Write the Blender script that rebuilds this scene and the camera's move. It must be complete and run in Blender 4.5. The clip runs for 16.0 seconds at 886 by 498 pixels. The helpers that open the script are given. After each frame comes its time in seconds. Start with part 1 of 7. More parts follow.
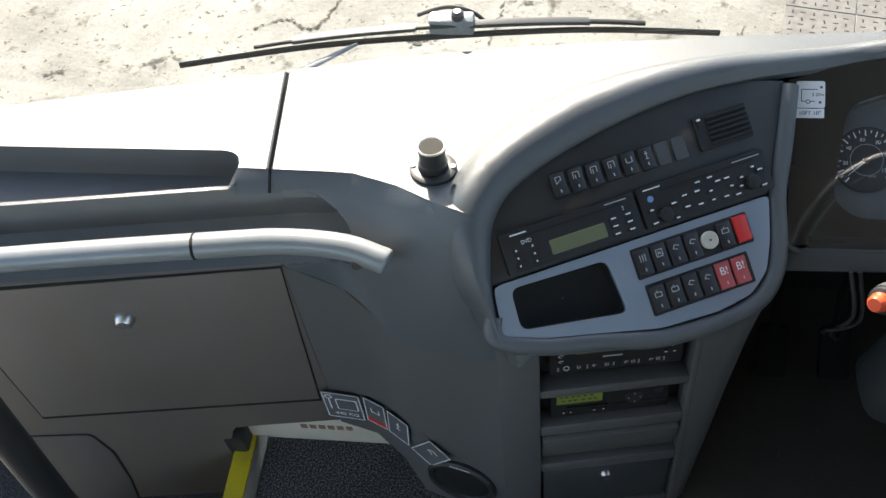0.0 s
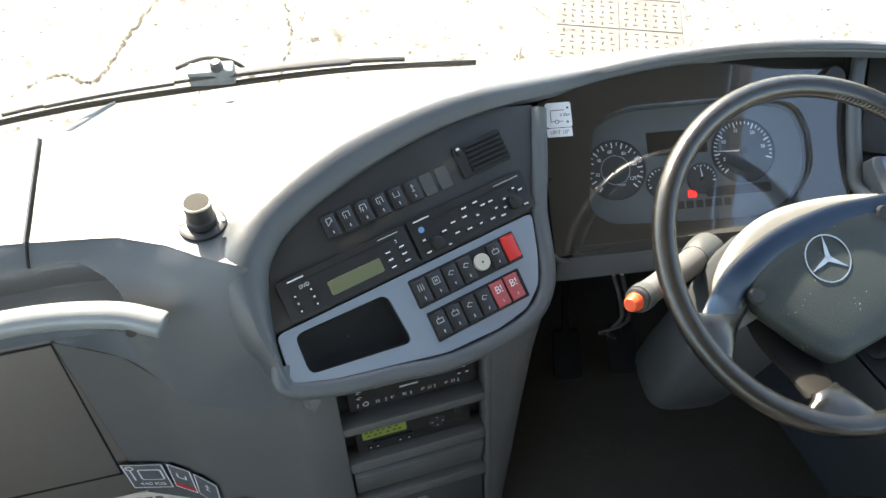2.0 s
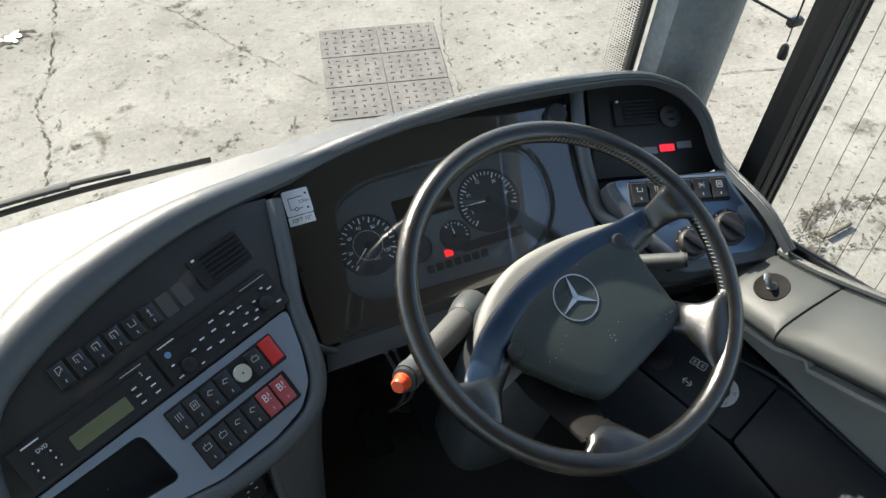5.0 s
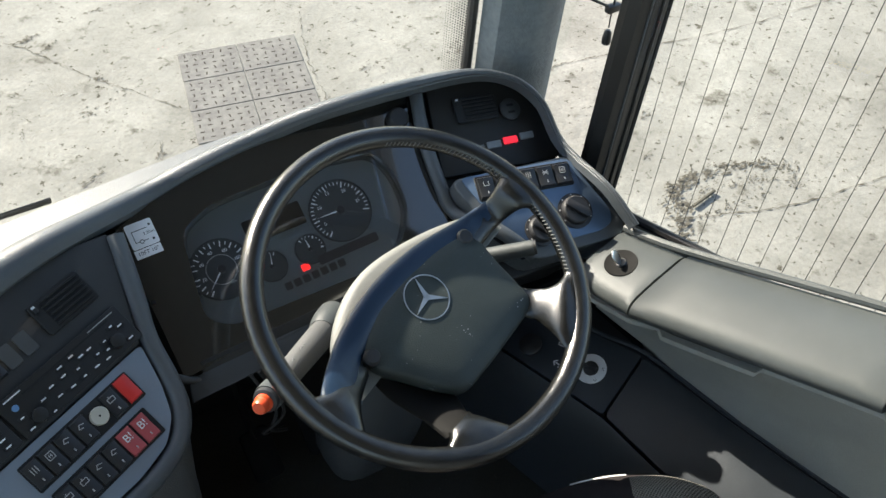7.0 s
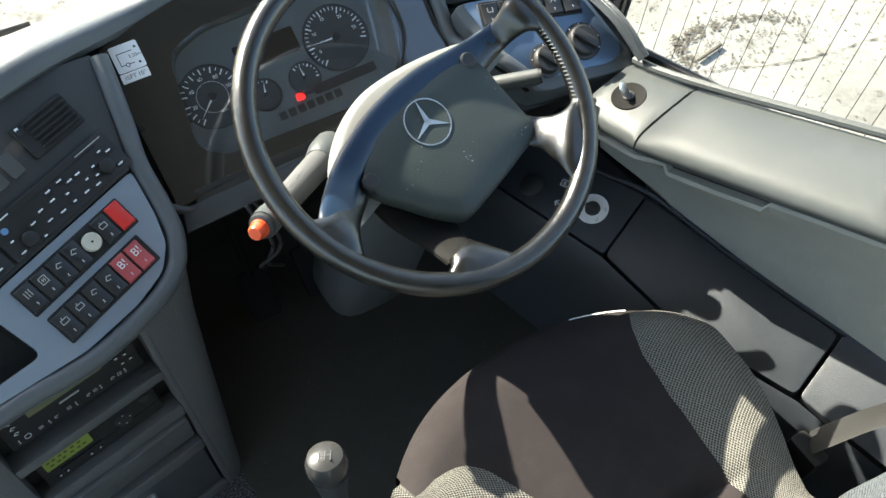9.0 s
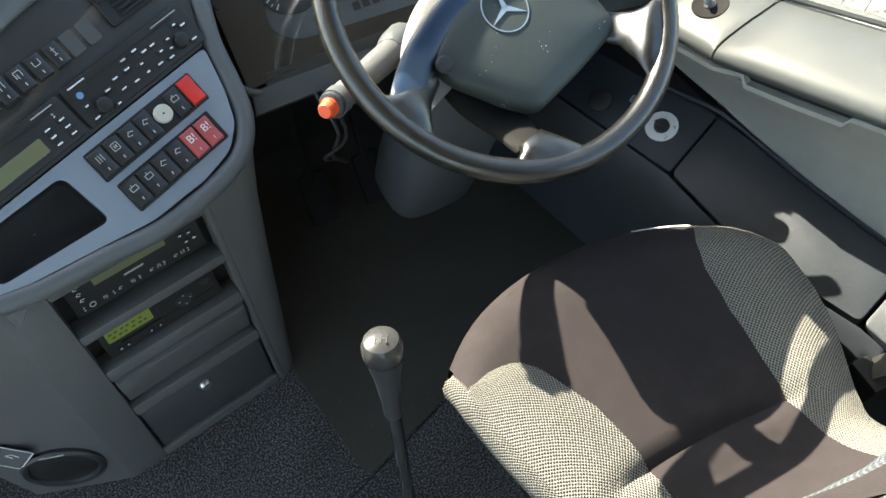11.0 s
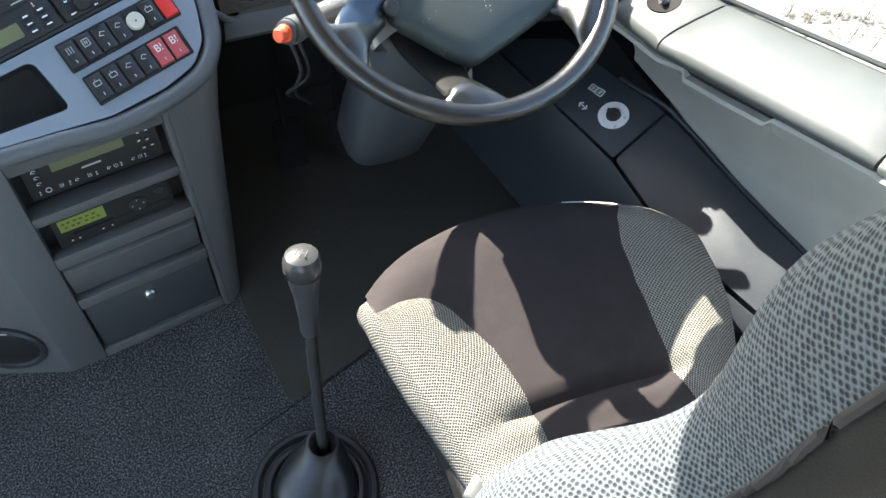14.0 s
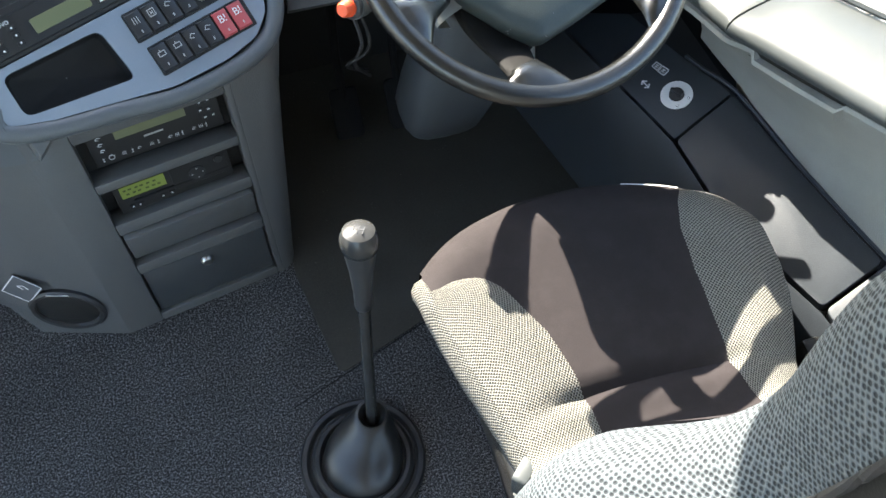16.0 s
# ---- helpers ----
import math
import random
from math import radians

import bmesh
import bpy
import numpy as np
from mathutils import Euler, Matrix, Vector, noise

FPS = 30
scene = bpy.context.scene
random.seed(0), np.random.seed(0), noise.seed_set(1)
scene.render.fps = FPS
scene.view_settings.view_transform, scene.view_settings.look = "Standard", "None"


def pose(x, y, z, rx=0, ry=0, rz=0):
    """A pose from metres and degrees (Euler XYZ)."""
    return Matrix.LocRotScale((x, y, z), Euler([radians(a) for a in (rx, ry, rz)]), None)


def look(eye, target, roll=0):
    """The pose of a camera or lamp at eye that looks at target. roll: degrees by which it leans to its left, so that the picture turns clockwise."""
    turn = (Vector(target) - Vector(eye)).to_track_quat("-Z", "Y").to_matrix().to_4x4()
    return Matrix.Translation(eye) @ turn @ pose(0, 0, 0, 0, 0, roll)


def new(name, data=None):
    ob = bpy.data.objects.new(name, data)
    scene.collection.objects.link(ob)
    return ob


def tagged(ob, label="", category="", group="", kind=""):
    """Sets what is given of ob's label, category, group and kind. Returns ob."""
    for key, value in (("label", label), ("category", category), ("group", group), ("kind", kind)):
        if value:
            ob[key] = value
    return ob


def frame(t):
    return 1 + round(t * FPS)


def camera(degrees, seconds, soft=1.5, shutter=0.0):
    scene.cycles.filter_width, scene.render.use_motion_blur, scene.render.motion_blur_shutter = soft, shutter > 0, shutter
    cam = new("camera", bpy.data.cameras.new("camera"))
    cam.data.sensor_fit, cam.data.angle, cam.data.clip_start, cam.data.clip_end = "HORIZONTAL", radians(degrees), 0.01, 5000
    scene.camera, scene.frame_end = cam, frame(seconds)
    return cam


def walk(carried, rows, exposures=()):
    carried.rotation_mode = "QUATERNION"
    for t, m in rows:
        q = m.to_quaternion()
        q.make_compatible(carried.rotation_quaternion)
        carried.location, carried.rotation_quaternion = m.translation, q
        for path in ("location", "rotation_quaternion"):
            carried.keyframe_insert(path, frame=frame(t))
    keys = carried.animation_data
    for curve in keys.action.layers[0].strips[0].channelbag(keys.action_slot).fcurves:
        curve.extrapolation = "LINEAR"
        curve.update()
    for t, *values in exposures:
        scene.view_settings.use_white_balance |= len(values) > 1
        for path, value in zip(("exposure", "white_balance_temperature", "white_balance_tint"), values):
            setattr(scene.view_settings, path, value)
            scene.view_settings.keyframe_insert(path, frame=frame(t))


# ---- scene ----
cam = camera(54.0, 16.0)
PATH = [
    (0, (0.049, -0.519, 1.507), (-0.184, 0.658, -0.094), -7.2),
    (0.5, (0.063, -0.529, 1.52), (-0.093, 0.669, -0.074), -5.9),
    (1, (0.076, -0.533, 1.525), (0.017, 0.669, -0.073), -3.1),
    (1.5, (0.093, -0.523, 1.522), (0.135, 0.702, -0.059), -1.5),
    (2, (0.118, -0.514, 1.524), (0.274, 0.709, -0.051), 0.5),
    (2.5, (0.147, -0.509, 1.525), (0.38, 0.709, -0.045), 1.4),
    (3, (0.172, -0.501, 1.52), (0.468, 0.701, -0.05), 1.4),
    (3.5, (0.2, -0.499, 1.521), (0.543, 0.691, -0.049), 0.8),
    (4, (0.218, -0.499, 1.526), (0.63, 0.697, -0.023), 0.3),
    (4.5, (0.233, -0.489, 1.527), (0.693, 0.736, 0.014), 0.0),
    (5, (0.242, -0.476, 1.521), (0.782, 0.739, 0.027), 1.3),
    (5.2, (0.253, -0.477, 1.521), (0.823, 0.727, 0.029), 1.7),
    (7.3, (0.304, -0.512, 1.532), (1.053, 0.592, 0.042), 1.6),
    (7.5, (0.306, -0.511, 1.523), (1.043, 0.573, 0.013), 1.4),
    (8, (0.309, -0.513, 1.506), (1.005, 0.512, -0.063), 1.3),
    (8.5, (0.303, -0.519, 1.489), (0.973, 0.454, -0.124), 2.0),
    (9, (0.286, -0.522, 1.47), (0.916, 0.385, -0.197), 3.2),
    (9.2, (0.283, -0.52, 1.463), (0.89, 0.359, -0.228), 3.8),
    (11.3, (0.235, -0.594, 1.419), (0.718, 0.281, -0.314), 2.6),
    (11.5, (0.27, -0.621, 1.435), (0.784, 0.205, -0.312), 6.3),
    (12, (0.316, -0.692, 1.448), (0.839, 0.112, -0.307), 9.7),
    (12.5, (0.259, -0.733, 1.43), (0.729, 0.11, -0.322), 9.1),
    (13, (0.277, -0.758, 1.471), (0.807, 0.101, -0.256), 12.0),
    (13.5, (0.289, -0.754, 1.46), (0.815, 0.125, -0.257), 11.9),
    (14, (0.294, -0.731, 1.443), (0.769, 0.196, -0.265), 8.6),
    (14.5, (0.297, -0.727, 1.453), (0.783, 0.195, -0.254), 9.6),
    (15, (0.299, -0.714, 1.442), (0.738, 0.229, -0.267), 7.7),
    (15.5, (0.292, -0.708, 1.439), (0.667, 0.216, -0.295), 5.8),
    (16, (0.285, -0.705, 1.449), (0.643, 0.182, -0.308), 6.1),
]
walk(cam, [(t, look(eye, target, roll)) for t, eye, target, roll in PATH], [(0.0, 1.95, 7300, 10), (0.5, 3.00, 7700, 10), (1.0, 2.72, 7800, 10), (1.5, 2.52, 7800, 10), (2.5, 2.92, 7700, 10), (3.0, 2.66, 7500, 9), (3.5, 1.80, 7300, 9), (5.0, 1.60, 7100, 8), (7.5, 1.70, 7050, 7), (8.5, 2.12, 7020, 5), (9.0, 2.36, 7120, 5), (11.5, 3.04, 7450, 6), (12.0, 3.47, 7400, 6), (12.5, 3.20, 7000, 8), (13.5, 3.07, 6850, 9), (16.0, 3.06, 6980, 9)])

# ---------- light ----------
SUN = Vector((-0.52, 1.49, 1.0)).normalized()
world = bpy.data.worlds.new("sky")
scene.world = world
world.use_nodes = True
wn = world.node_tree.nodes
sky = wn.new("ShaderNodeTexSky")
sky.sky_type, sky.sun_disc = "NISHITA", False
sky.sun_elevation = math.asin(SUN.z)
sky.sun_rotation = math.atan2(SUN.x, SUN.y)
world.node_tree.links.new(sky.outputs[0], wn["Background"].inputs[0])
wn["Background"].inputs[1].default_value = 0.135
sun = new("sun", bpy.data.lights.new("sun", "SUN"))
sun.data.energy, sun.data.angle, sun.data.color = 4.6, radians(0.5), (1.0, 0.95, 0.88)
sun.matrix_world = look(SUN * 20, (0, 0, 0))


# ---------- materials ----------
def mat(name, color, rough=0.5, metal=0.0, grain=0.0, scale=400.0, bump=0.0, bump_scale=900.0, spec=0.5, dirt=0.0, dirt_scale=14.0,
        dirt_color=None, glow=None, power=0.0, coat=0.0):
    m = bpy.data.materials.new(name)
    m.use_nodes = True
    nt, b = m.node_tree, m.node_tree.nodes["Principled BSDF"]
    b.inputs["Base Color"].default_value = (*color, 1)
    b.inputs["Roughness"].default_value, b.inputs["Metallic"].default_value = rough, metal
    b.inputs["Specular IOR Level"].default_value = spec
    b.inputs["Coat Weight"].default_value = coat
    if glow:
        b.inputs["Emission Color"].default_value = (*glow, 1)
        b.inputs["Emission Strength"].default_value = power
    co = nt.nodes.new("ShaderNodeTexCoord")
    col = None
    if grain:
        n = nt.nodes.new("ShaderNodeTexNoise")
        n.inputs["Scale"].default_value, n.inputs["Detail"].default_value = scale, 3
        nt.links.new(co.outputs["Object"], n.inputs["Vector"])
        r = nt.nodes.new("ShaderNodeMixRGB")
        r.inputs[1].default_value = (*[c * (1 - grain) for c in color], 1)
        r.inputs[2].default_value = (*[min(1, c * (1 + grain)) for c in color], 1)
        nt.links.new(n.outputs[0], r.inputs[0])
        col = r.outputs[0]
    if dirt:
        n = nt.nodes.new("ShaderNodeTexNoise")
        n.inputs["Scale"].default_value, n.inputs["Detail"].default_value, n.inputs["Roughness"].default_value = dirt_scale, 6, 0.65
        nt.links.new(co.outputs["Object"], n.inputs["Vector"])
        ramp = nt.nodes.new("ShaderNodeValToRGB")
        ramp.color_ramp.elements[0].position, ramp.color_ramp.elements[1].position = 0.45, 0.75
        nt.links.new(n.outputs[0], ramp.inputs[0])
        k = nt.nodes.new("ShaderNodeMath")
        k.operation = "MULTIPLY"
        k.inputs[1].default_value = dirt
        nt.links.new(ramp.outputs[0], k.inputs[0])
        r = nt.nodes.new("ShaderNodeMixRGB")
        r.inputs[1].default_value = (*color, 1)
        r.inputs[2].default_value = (*(dirt_color or [c * 1.6 + 0.02 for c in color]), 1)
        nt.links.new(k.outputs[0], r.inputs[0])
        if col:
            nt.links.new(col, r.inputs[1])
        col = r.outputs[0]
        q = nt.nodes.new("ShaderNodeMapRange")
        q.inputs[3].default_value, q.inputs[4].default_value = rough * 0.85, min(1, rough * 1.25)
        nt.links.new(n.outputs[0], q.inputs[0])
        nt.links.new(q.outputs[0], b.inputs["Roughness"])
    if col:
        nt.links.new(col, b.inputs["Base Color"])
    if bump:
        n = nt.nodes.new("ShaderNodeTexNoise")
        n.inputs["Scale"].default_value, n.inputs["Detail"].default_value = bump_scale, 2
        nt.links.new(co.outputs["Object"], n.inputs["Vector"])
        p = nt.nodes.new("ShaderNodeBump")
        p.inputs["Strength"].default_value, p.inputs["Distance"].default_value = bump, 0.0015
        nt.links.new(n.outputs[0], p.inputs["Height"])
        nt.links.new(p.outputs[0], b.inputs["Normal"])
    return m


def speckled(m, color):
    """Adds fine pale dust specks to a material."""
    nt, b = m.node_tree, m.node_tree.nodes["Principled BSDF"]
    co, v = nt.nodes.new("ShaderNodeTexCoord"), nt.nodes.new("ShaderNodeTexVoronoi")
    v.inputs["Scale"].default_value = 190
    nt.links.new(co.outputs["Object"], v.inputs["Vector"])
    w = nt.nodes.new("ShaderNodeTexNoise")
    w.inputs["Scale"].default_value = 30
    nt.links.new(co.outputs["Object"], w.inputs["Vector"])
    size = nt.nodes.new("ShaderNodeMapRange")
    size.inputs[1].default_value, size.inputs[2].default_value = 0.52, 0.75
    size.inputs[3].default_value, size.inputs[4].default_value = 0.0, 0.20
    nt.links.new(w.outputs[0], size.inputs[0])
    less = nt.nodes.new("ShaderNodeMath")
    less.operation = "LESS_THAN"
    nt.links.new(v.outputs["Distance"], less.inputs[0])
    nt.links.new(size.outputs[0], less.inputs[1])
    r = nt.nodes.new("ShaderNodeMixRGB")
    old = b.inputs["Base Color"].links[0].from_socket
    nt.links.new(less.outputs[0], r.inputs[0])
    nt.links.new(old, r.inputs[1])
    r.inputs[2].default_value = (*color, 1)
    nt.links.new(r.outputs[0], b.inputs["Base Color"])
    return m


def mesh_fabric(name, light, dark, scale, low=0.22, high=0.46, loose=0.12):
    """Knitted fabric with small round holes in staggered rows."""
    m = bpy.data.materials.new(name)
    m.use_nodes = True
    nt, b = m.node_tree, m.node_tree.nodes["Principled BSDF"]
    b.inputs["Roughness"].default_value = 0.9
    b.inputs["Specular IOR Level"].default_value = 0.2
    uv = nt.nodes.new("ShaderNodeUVMap")
    v = nt.nodes.new("ShaderNodeTexVoronoi")
    v.inputs["Scale"].default_value, v.inputs["Randomness"].default_value = scale, loose
    turn = nt.nodes.new("ShaderNodeMapping")
    turn.inputs["Rotation"].default_value = (0, 0, radians(45))
    nt.links.new(uv.outputs[0], turn.inputs["Vector"])
    nt.links.new(turn.outputs[0], v.inputs["Vector"])
    ramp = nt.nodes.new("ShaderNodeValToRGB")
    ramp.color_ramp.elements[0].position, ramp.color_ramp.elements[1].position = low, high
    nt.links.new(v.outputs["Distance"], ramp.inputs[0])
    r = nt.nodes.new("ShaderNodeMixRGB")
    r.inputs[1].default_value, r.inputs[2].default_value = (*dark, 1), (*light, 1)
    nt.links.new(ramp.outputs[0], r.inputs[0])
    nt.links.new(r.outputs[0], b.inputs["Base Color"])
    p = nt.nodes.new("ShaderNodeBump")
    p.inputs["Strength"].default_value, p.inputs["Distance"].default_value = 0.8, 0.003
    nt.links.new(v.outputs["Distance"], p.inputs["Height"])
    nt.links.new(p.outputs[0], b.inputs["Normal"])
    return m


def carpet_mat(name, color):
    m = mat(name, color, 0.95, grain=0.0, bump=1.0, bump_scale=420, spec=0.1)
    nt, b = m.node_tree, m.node_tree.nodes["Principled BSDF"]
    co = nt.nodes.new("ShaderNodeTexCoord")
    n = nt.nodes.new("ShaderNodeTexNoise")
    n.inputs["Scale"].default_value, n.inputs["Detail"].default_value, n.inputs["Roughness"].default_value = 300, 8, 0.8
    w = nt.nodes.new("ShaderNodeTexNoise")
    w.inputs["Scale"].default_value, w.inputs["Detail"].default_value = 6, 4
    ramp = nt.nodes.new("ShaderNodeValToRGB")
    ramp.color_ramp.elements[0].position, ramp.color_ramp.elements[1].position = 0.48, 0.66
    ramp.color_ramp.elements[0].color = (*[c * 0.35 for c in color], 1)
    ramp.color_ramp.elements[1].color = (*[c * 4.5 for c in color], 1)
    r = nt.nodes.new("ShaderNodeMixRGB")
    r.blend_type = "MULTIPLY"
    r.inputs[0].default_value = 0.6
    for a in (n, w):
        nt.links.new(co.outputs["Object"], a.inputs["Vector"])
    nt.links.new(n.outputs[0], ramp.inputs[0])
    nt.links.new(ramp.outputs[0], r.inputs[1])
    nt.links.new(w.outputs[0], r.inputs[2])
    nt.links.new(r.outputs[0], b.inputs["Base Color"])
    return m


def concrete_mat():
    m = bpy.data.materials.new("yard_concrete")
    m.use_nodes = True
    nt, b = m.node_tree, m.node_tree.nodes["Principled BSDF"]
    b.inputs["Roughness"].default_value, b.inputs["Specular IOR Level"].default_value = 0.95, 0.2
    co = nt.nodes.new("ShaderNodeTexCoord")

    def noise_at(scale, detail, lo, hi, a, c):
        n = nt.nodes.new("ShaderNodeTexNoise")
        n.inputs["Scale"].default_value, n.inputs["Detail"].default_value, n.inputs["Roughness"].default_value = scale, detail, 0.7
        nt.links.new(co.outputs["Object"], n.inputs["Vector"])
        q = nt.nodes.new("ShaderNodeValToRGB")
        q.color_ramp.elements[0].position, q.color_ramp.elements[1].position = lo, hi
        q.color_ramp.elements[0].color, q.color_ramp.elements[1].color = (*a, 1), (*c, 1)
        nt.links.new(n.outputs[0], q.inputs[0])
        return n, q

    _, base = noise_at(1.7, 8, 0.3, 0.7, (0.190, 0.182, 0.162), (0.345, 0.336, 0.306))
    _, fine = noise_at(70, 4, 0.3, 0.7, (0.75, 0.75, 0.74), (1, 1, 1))
    spot_n, spots = noise_at(7, 7, 0.58, 0.70, (1, 1, 1), (0.38, 0.36, 0.32))
    _, pits = noise_at(30, 3, 0.62, 0.68, (1, 1, 1), (0.30, 0.28, 0.24))
    last = base.outputs[0]
    for q in (fine, spots, pits):
        r = nt.nodes.new("ShaderNodeMixRGB")
        r.blend_type = "MULTIPLY"
        r.inputs[0].default_value = 1
        nt.links.new(last, r.inputs[1])
        nt.links.new(q.outputs[0], r.inputs[2])
        last = r.outputs[0]
    nt.links.new(last, b.inputs["Base Color"])
    p = nt.nodes.new("ShaderNodeBump")
    p.inputs["Strength"].default_value, p.inputs["Distance"].default_value = 0.6, 0.02
    nt.links.new(spot_n.outputs[0], p.inputs["Height"])
    nt.links.new(p.outputs[0], b.inputs["Normal"])
    return m


def glass_mat(name, tint=(1, 1, 1), gloss=0.06, gloss_color=(1, 1, 1)):
    """A clear pane: mostly let through, a little mirrored."""
    m = bpy.data.materials.new(name)
    m.use_nodes = True
    nt = m.node_tree
    nt.nodes.remove(nt.nodes["Principled BSDF"])
    t, g, f = nt.nodes.new("ShaderNodeBsdfTransparent"), nt.nodes.new("ShaderNodeBsdfGlossy"), nt.nodes.new("ShaderNodeMixShader")
    t.inputs[0].default_value = (*tint, 1)
    g.inputs[0].default_value, g.inputs["Roughness"].default_value = (*gloss_color, 1), 0.02
    f.inputs[0].default_value = gloss
    nt.links.new(t.outputs[0], f.inputs[1])
    nt.links.new(g.outputs[0], f.inputs[2])
    nt.links.new(f.outputs[0], nt.nodes["Material Output"].inputs[0])
    return m


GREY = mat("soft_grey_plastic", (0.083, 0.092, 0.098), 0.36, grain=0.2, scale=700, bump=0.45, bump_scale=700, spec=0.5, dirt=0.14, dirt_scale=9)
HOODM = mat("satin_hood_plastic", (0.070, 0.079, 0.086), 0.32, grain=0.25, scale=700, bump=0.4, bump_scale=900, spec=0.55, dirt=0.14, dirt_scale=9)
GREY_LOW = mat("lower_grey_plastic", (0.090, 0.092, 0.091), 0.5, grain=0.14, scale=700, bump=0.6, bump_scale=520, dirt=0.14)
CAB = mat("cabinet_warm_grey", (0.138, 0.121, 0.106), 0.48, grain=0.12, scale=700, bump=0.6, bump_scale=520, dirt=0.16, dirt_scale=7)
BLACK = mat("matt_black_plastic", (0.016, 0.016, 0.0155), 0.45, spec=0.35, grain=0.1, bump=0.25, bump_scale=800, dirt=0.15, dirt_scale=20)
FASCIA = mat("fascia_black_plastic", (0.029, 0.0285, 0.027), 0.42, spec=0.35, grain=0.1, bump=0.2, bump_scale=900, dirt=0.15)
GLOSS = mat("gloss_black_fascia", (0.024, 0.0225, 0.019), 0.12, grain=0.05, spec=1.0, dirt=0.06, coat=1.0)
GLOSS.node_tree.nodes["Principled BSDF"].inputs["Coat IOR"].default_value = 1.7
SILVER = mat("silver_painted_plastic", (0.215, 0.255, 0.30), 0.38, 0.2, grain=0.04, dirt=0.18, dirt_scale=25, dirt_color=(0.30, 0.31, 0.32))
SHELLM = mat("back_shell_black", (0.015, 0.0145, 0.013), 0.36, grain=0.12, bump=0.3, bump_scale=700, dirt=0.2)
RUBBER = mat("black_rubber", (0.022, 0.022, 0.023), 0.44, bump=0.15, dirt=0.2, dirt_color=(0.06, 0.06, 0.06))
LEATHER = mat("worn_black_leather", (0.0075, 0.0078, 0.0076), 0.22, grain=0.35, scale=500, bump=0.26, bump_scale=620, spec=0.8, dirt=0.4, dirt_scale=80, dirt_color=(0.030, 0.032, 0.030))
HUB = speckled(mat("hub_dark_plastic", (0.036, 0.046, 0.044), 0.46, spec=0.35, grain=0.12, bump=0.3, bump_scale=700, dirt=0.15, dirt_scale=30), (0.40, 0.41, 0.40))
COVERM = mat("column_cover_grey", (0.155, 0.158, 0.148), 0.5, grain=0.12, scale=500, bump=0.4, bump_scale=600, dirt=0.2)
SKIRTM = mat("dull_black_skirt", (0.007, 0.0068, 0.0065), 0.7, spec=0.15, grain=0.15, bump=0.3, bump_scale=600, dirt=0.1)
METAL = mat("bright_metal", (0.62, 0.62, 0.60), 0.3, 1.0, dirt=0.2)
DARKMETAL = mat("dark_steel", (0.10, 0.10, 0.10), 0.35, 0.9, dirt=0.2)
WHITE = mat("white_print", (0.72, 0.73, 0.74), 0.5)
OFFWHITE = mat("cream_plate", (0.62, 0.58, 0.48), 0.6, dirt=0.3, dirt_color=(0.4, 0.36, 0.28))
DIMPRINT = mat("grey_print", (0.42, 0.42, 0.40), 0.5)
REDSW = mat("red_rocker", (0.62, 0.035, 0.03), 0.35)
REDDIM = mat("faded_red_rocker", (0.42, 0.075, 0.08), 0.4, dirt=0.1)
REDGLOW = mat("lit_red_lamp", (0.7, 0.03, 0.05), 0.4, glow=(1.0, 0.03, 0.06), power=0.30)
REDWARN = mat("warning_light_red", (0.7, 0.02, 0.02), 0.4, glow=(1.0, 0.02, 0.02), power=0.45)
GREYLAMP = mat("unlit_lamp_grey", (0.22, 0.24, 0.25), 0.35)
ORANGE = mat("orange_cap", (0.78, 0.085, 0.025), 0.35)
LCD = mat("lcd_olive", (0.13, 0.14, 0.075), 0.3)
TRAYM = mat("tray_black", (0.014, 0.014, 0.014), 0.55, spec=0.12, grain=0.1)
LCDLIT = mat("lcd_green", (0.14, 0.18, 0.045), 0.3, glow=(0.5, 0.7, 0.1), power=0.008)
SCREEN = mat("dark_display", (0.02, 0.016, 0.012), 0.15)
DIAL = mat("dial_face", (0.030, 0.033, 0.034), 0.5)
CLUSTERGREY = mat("cluster_grey", (0.095, 0.108, 0.110), 0.4, grain=0.1)
FABRIC = mat("dark_seat_cloth", (0.027, 0.023, 0.0235), 0.95, grain=0.2, scale=900, bump=0.5, bump_scale=1300, spec=0.15, dirt=0.2, dirt_scale=25)
MESHF = mesh_fabric("perforated_grey_cloth", (0.218, 0.212, 0.187), (0.028, 0.028, 0.026), 1.35, 0.26, 0.48)
KNIT = mesh_fabric("coarse_grey_knit", (0.102, 0.118, 0.129), (0.022, 0.026, 0.030), 1.2, 0.28, 0.52, 0.3)
ARM = mat("armrest_grey", (0.060, 0.067, 0.067), 0.40, grain=0.1, scale=800, bump=0.3, bump_scale=900, spec=0.42, dirt=0.14)
SIDE = mat("side_lining_grey", (0.285, 0.29, 0.265), 0.5, grain=0.12, scale=500, bump=0.8, bump_scale=520, dirt=0.2)
CONSOLE = mat("console_dark", (0.040, 0.044, 0.047), 0.5, grain=0.1, bump=0.3, bump_scale=800, dirt=0.12)
NAVY = mat("navy_console_plastic", (0.030, 0.036, 0.043), 0.42, spec=0.4, grain=0.12, bump=0.35, bump_scale=700, dirt=0.15, dirt_scale=18)
# silver paint with the sky's blue reflection put into its colour
SKYSILVER = mat("silver_sky_reflection", (0.115, 0.175, 0.265), 0.34, 0.3, grain=0.04, dirt=0.15, dirt_scale=25)
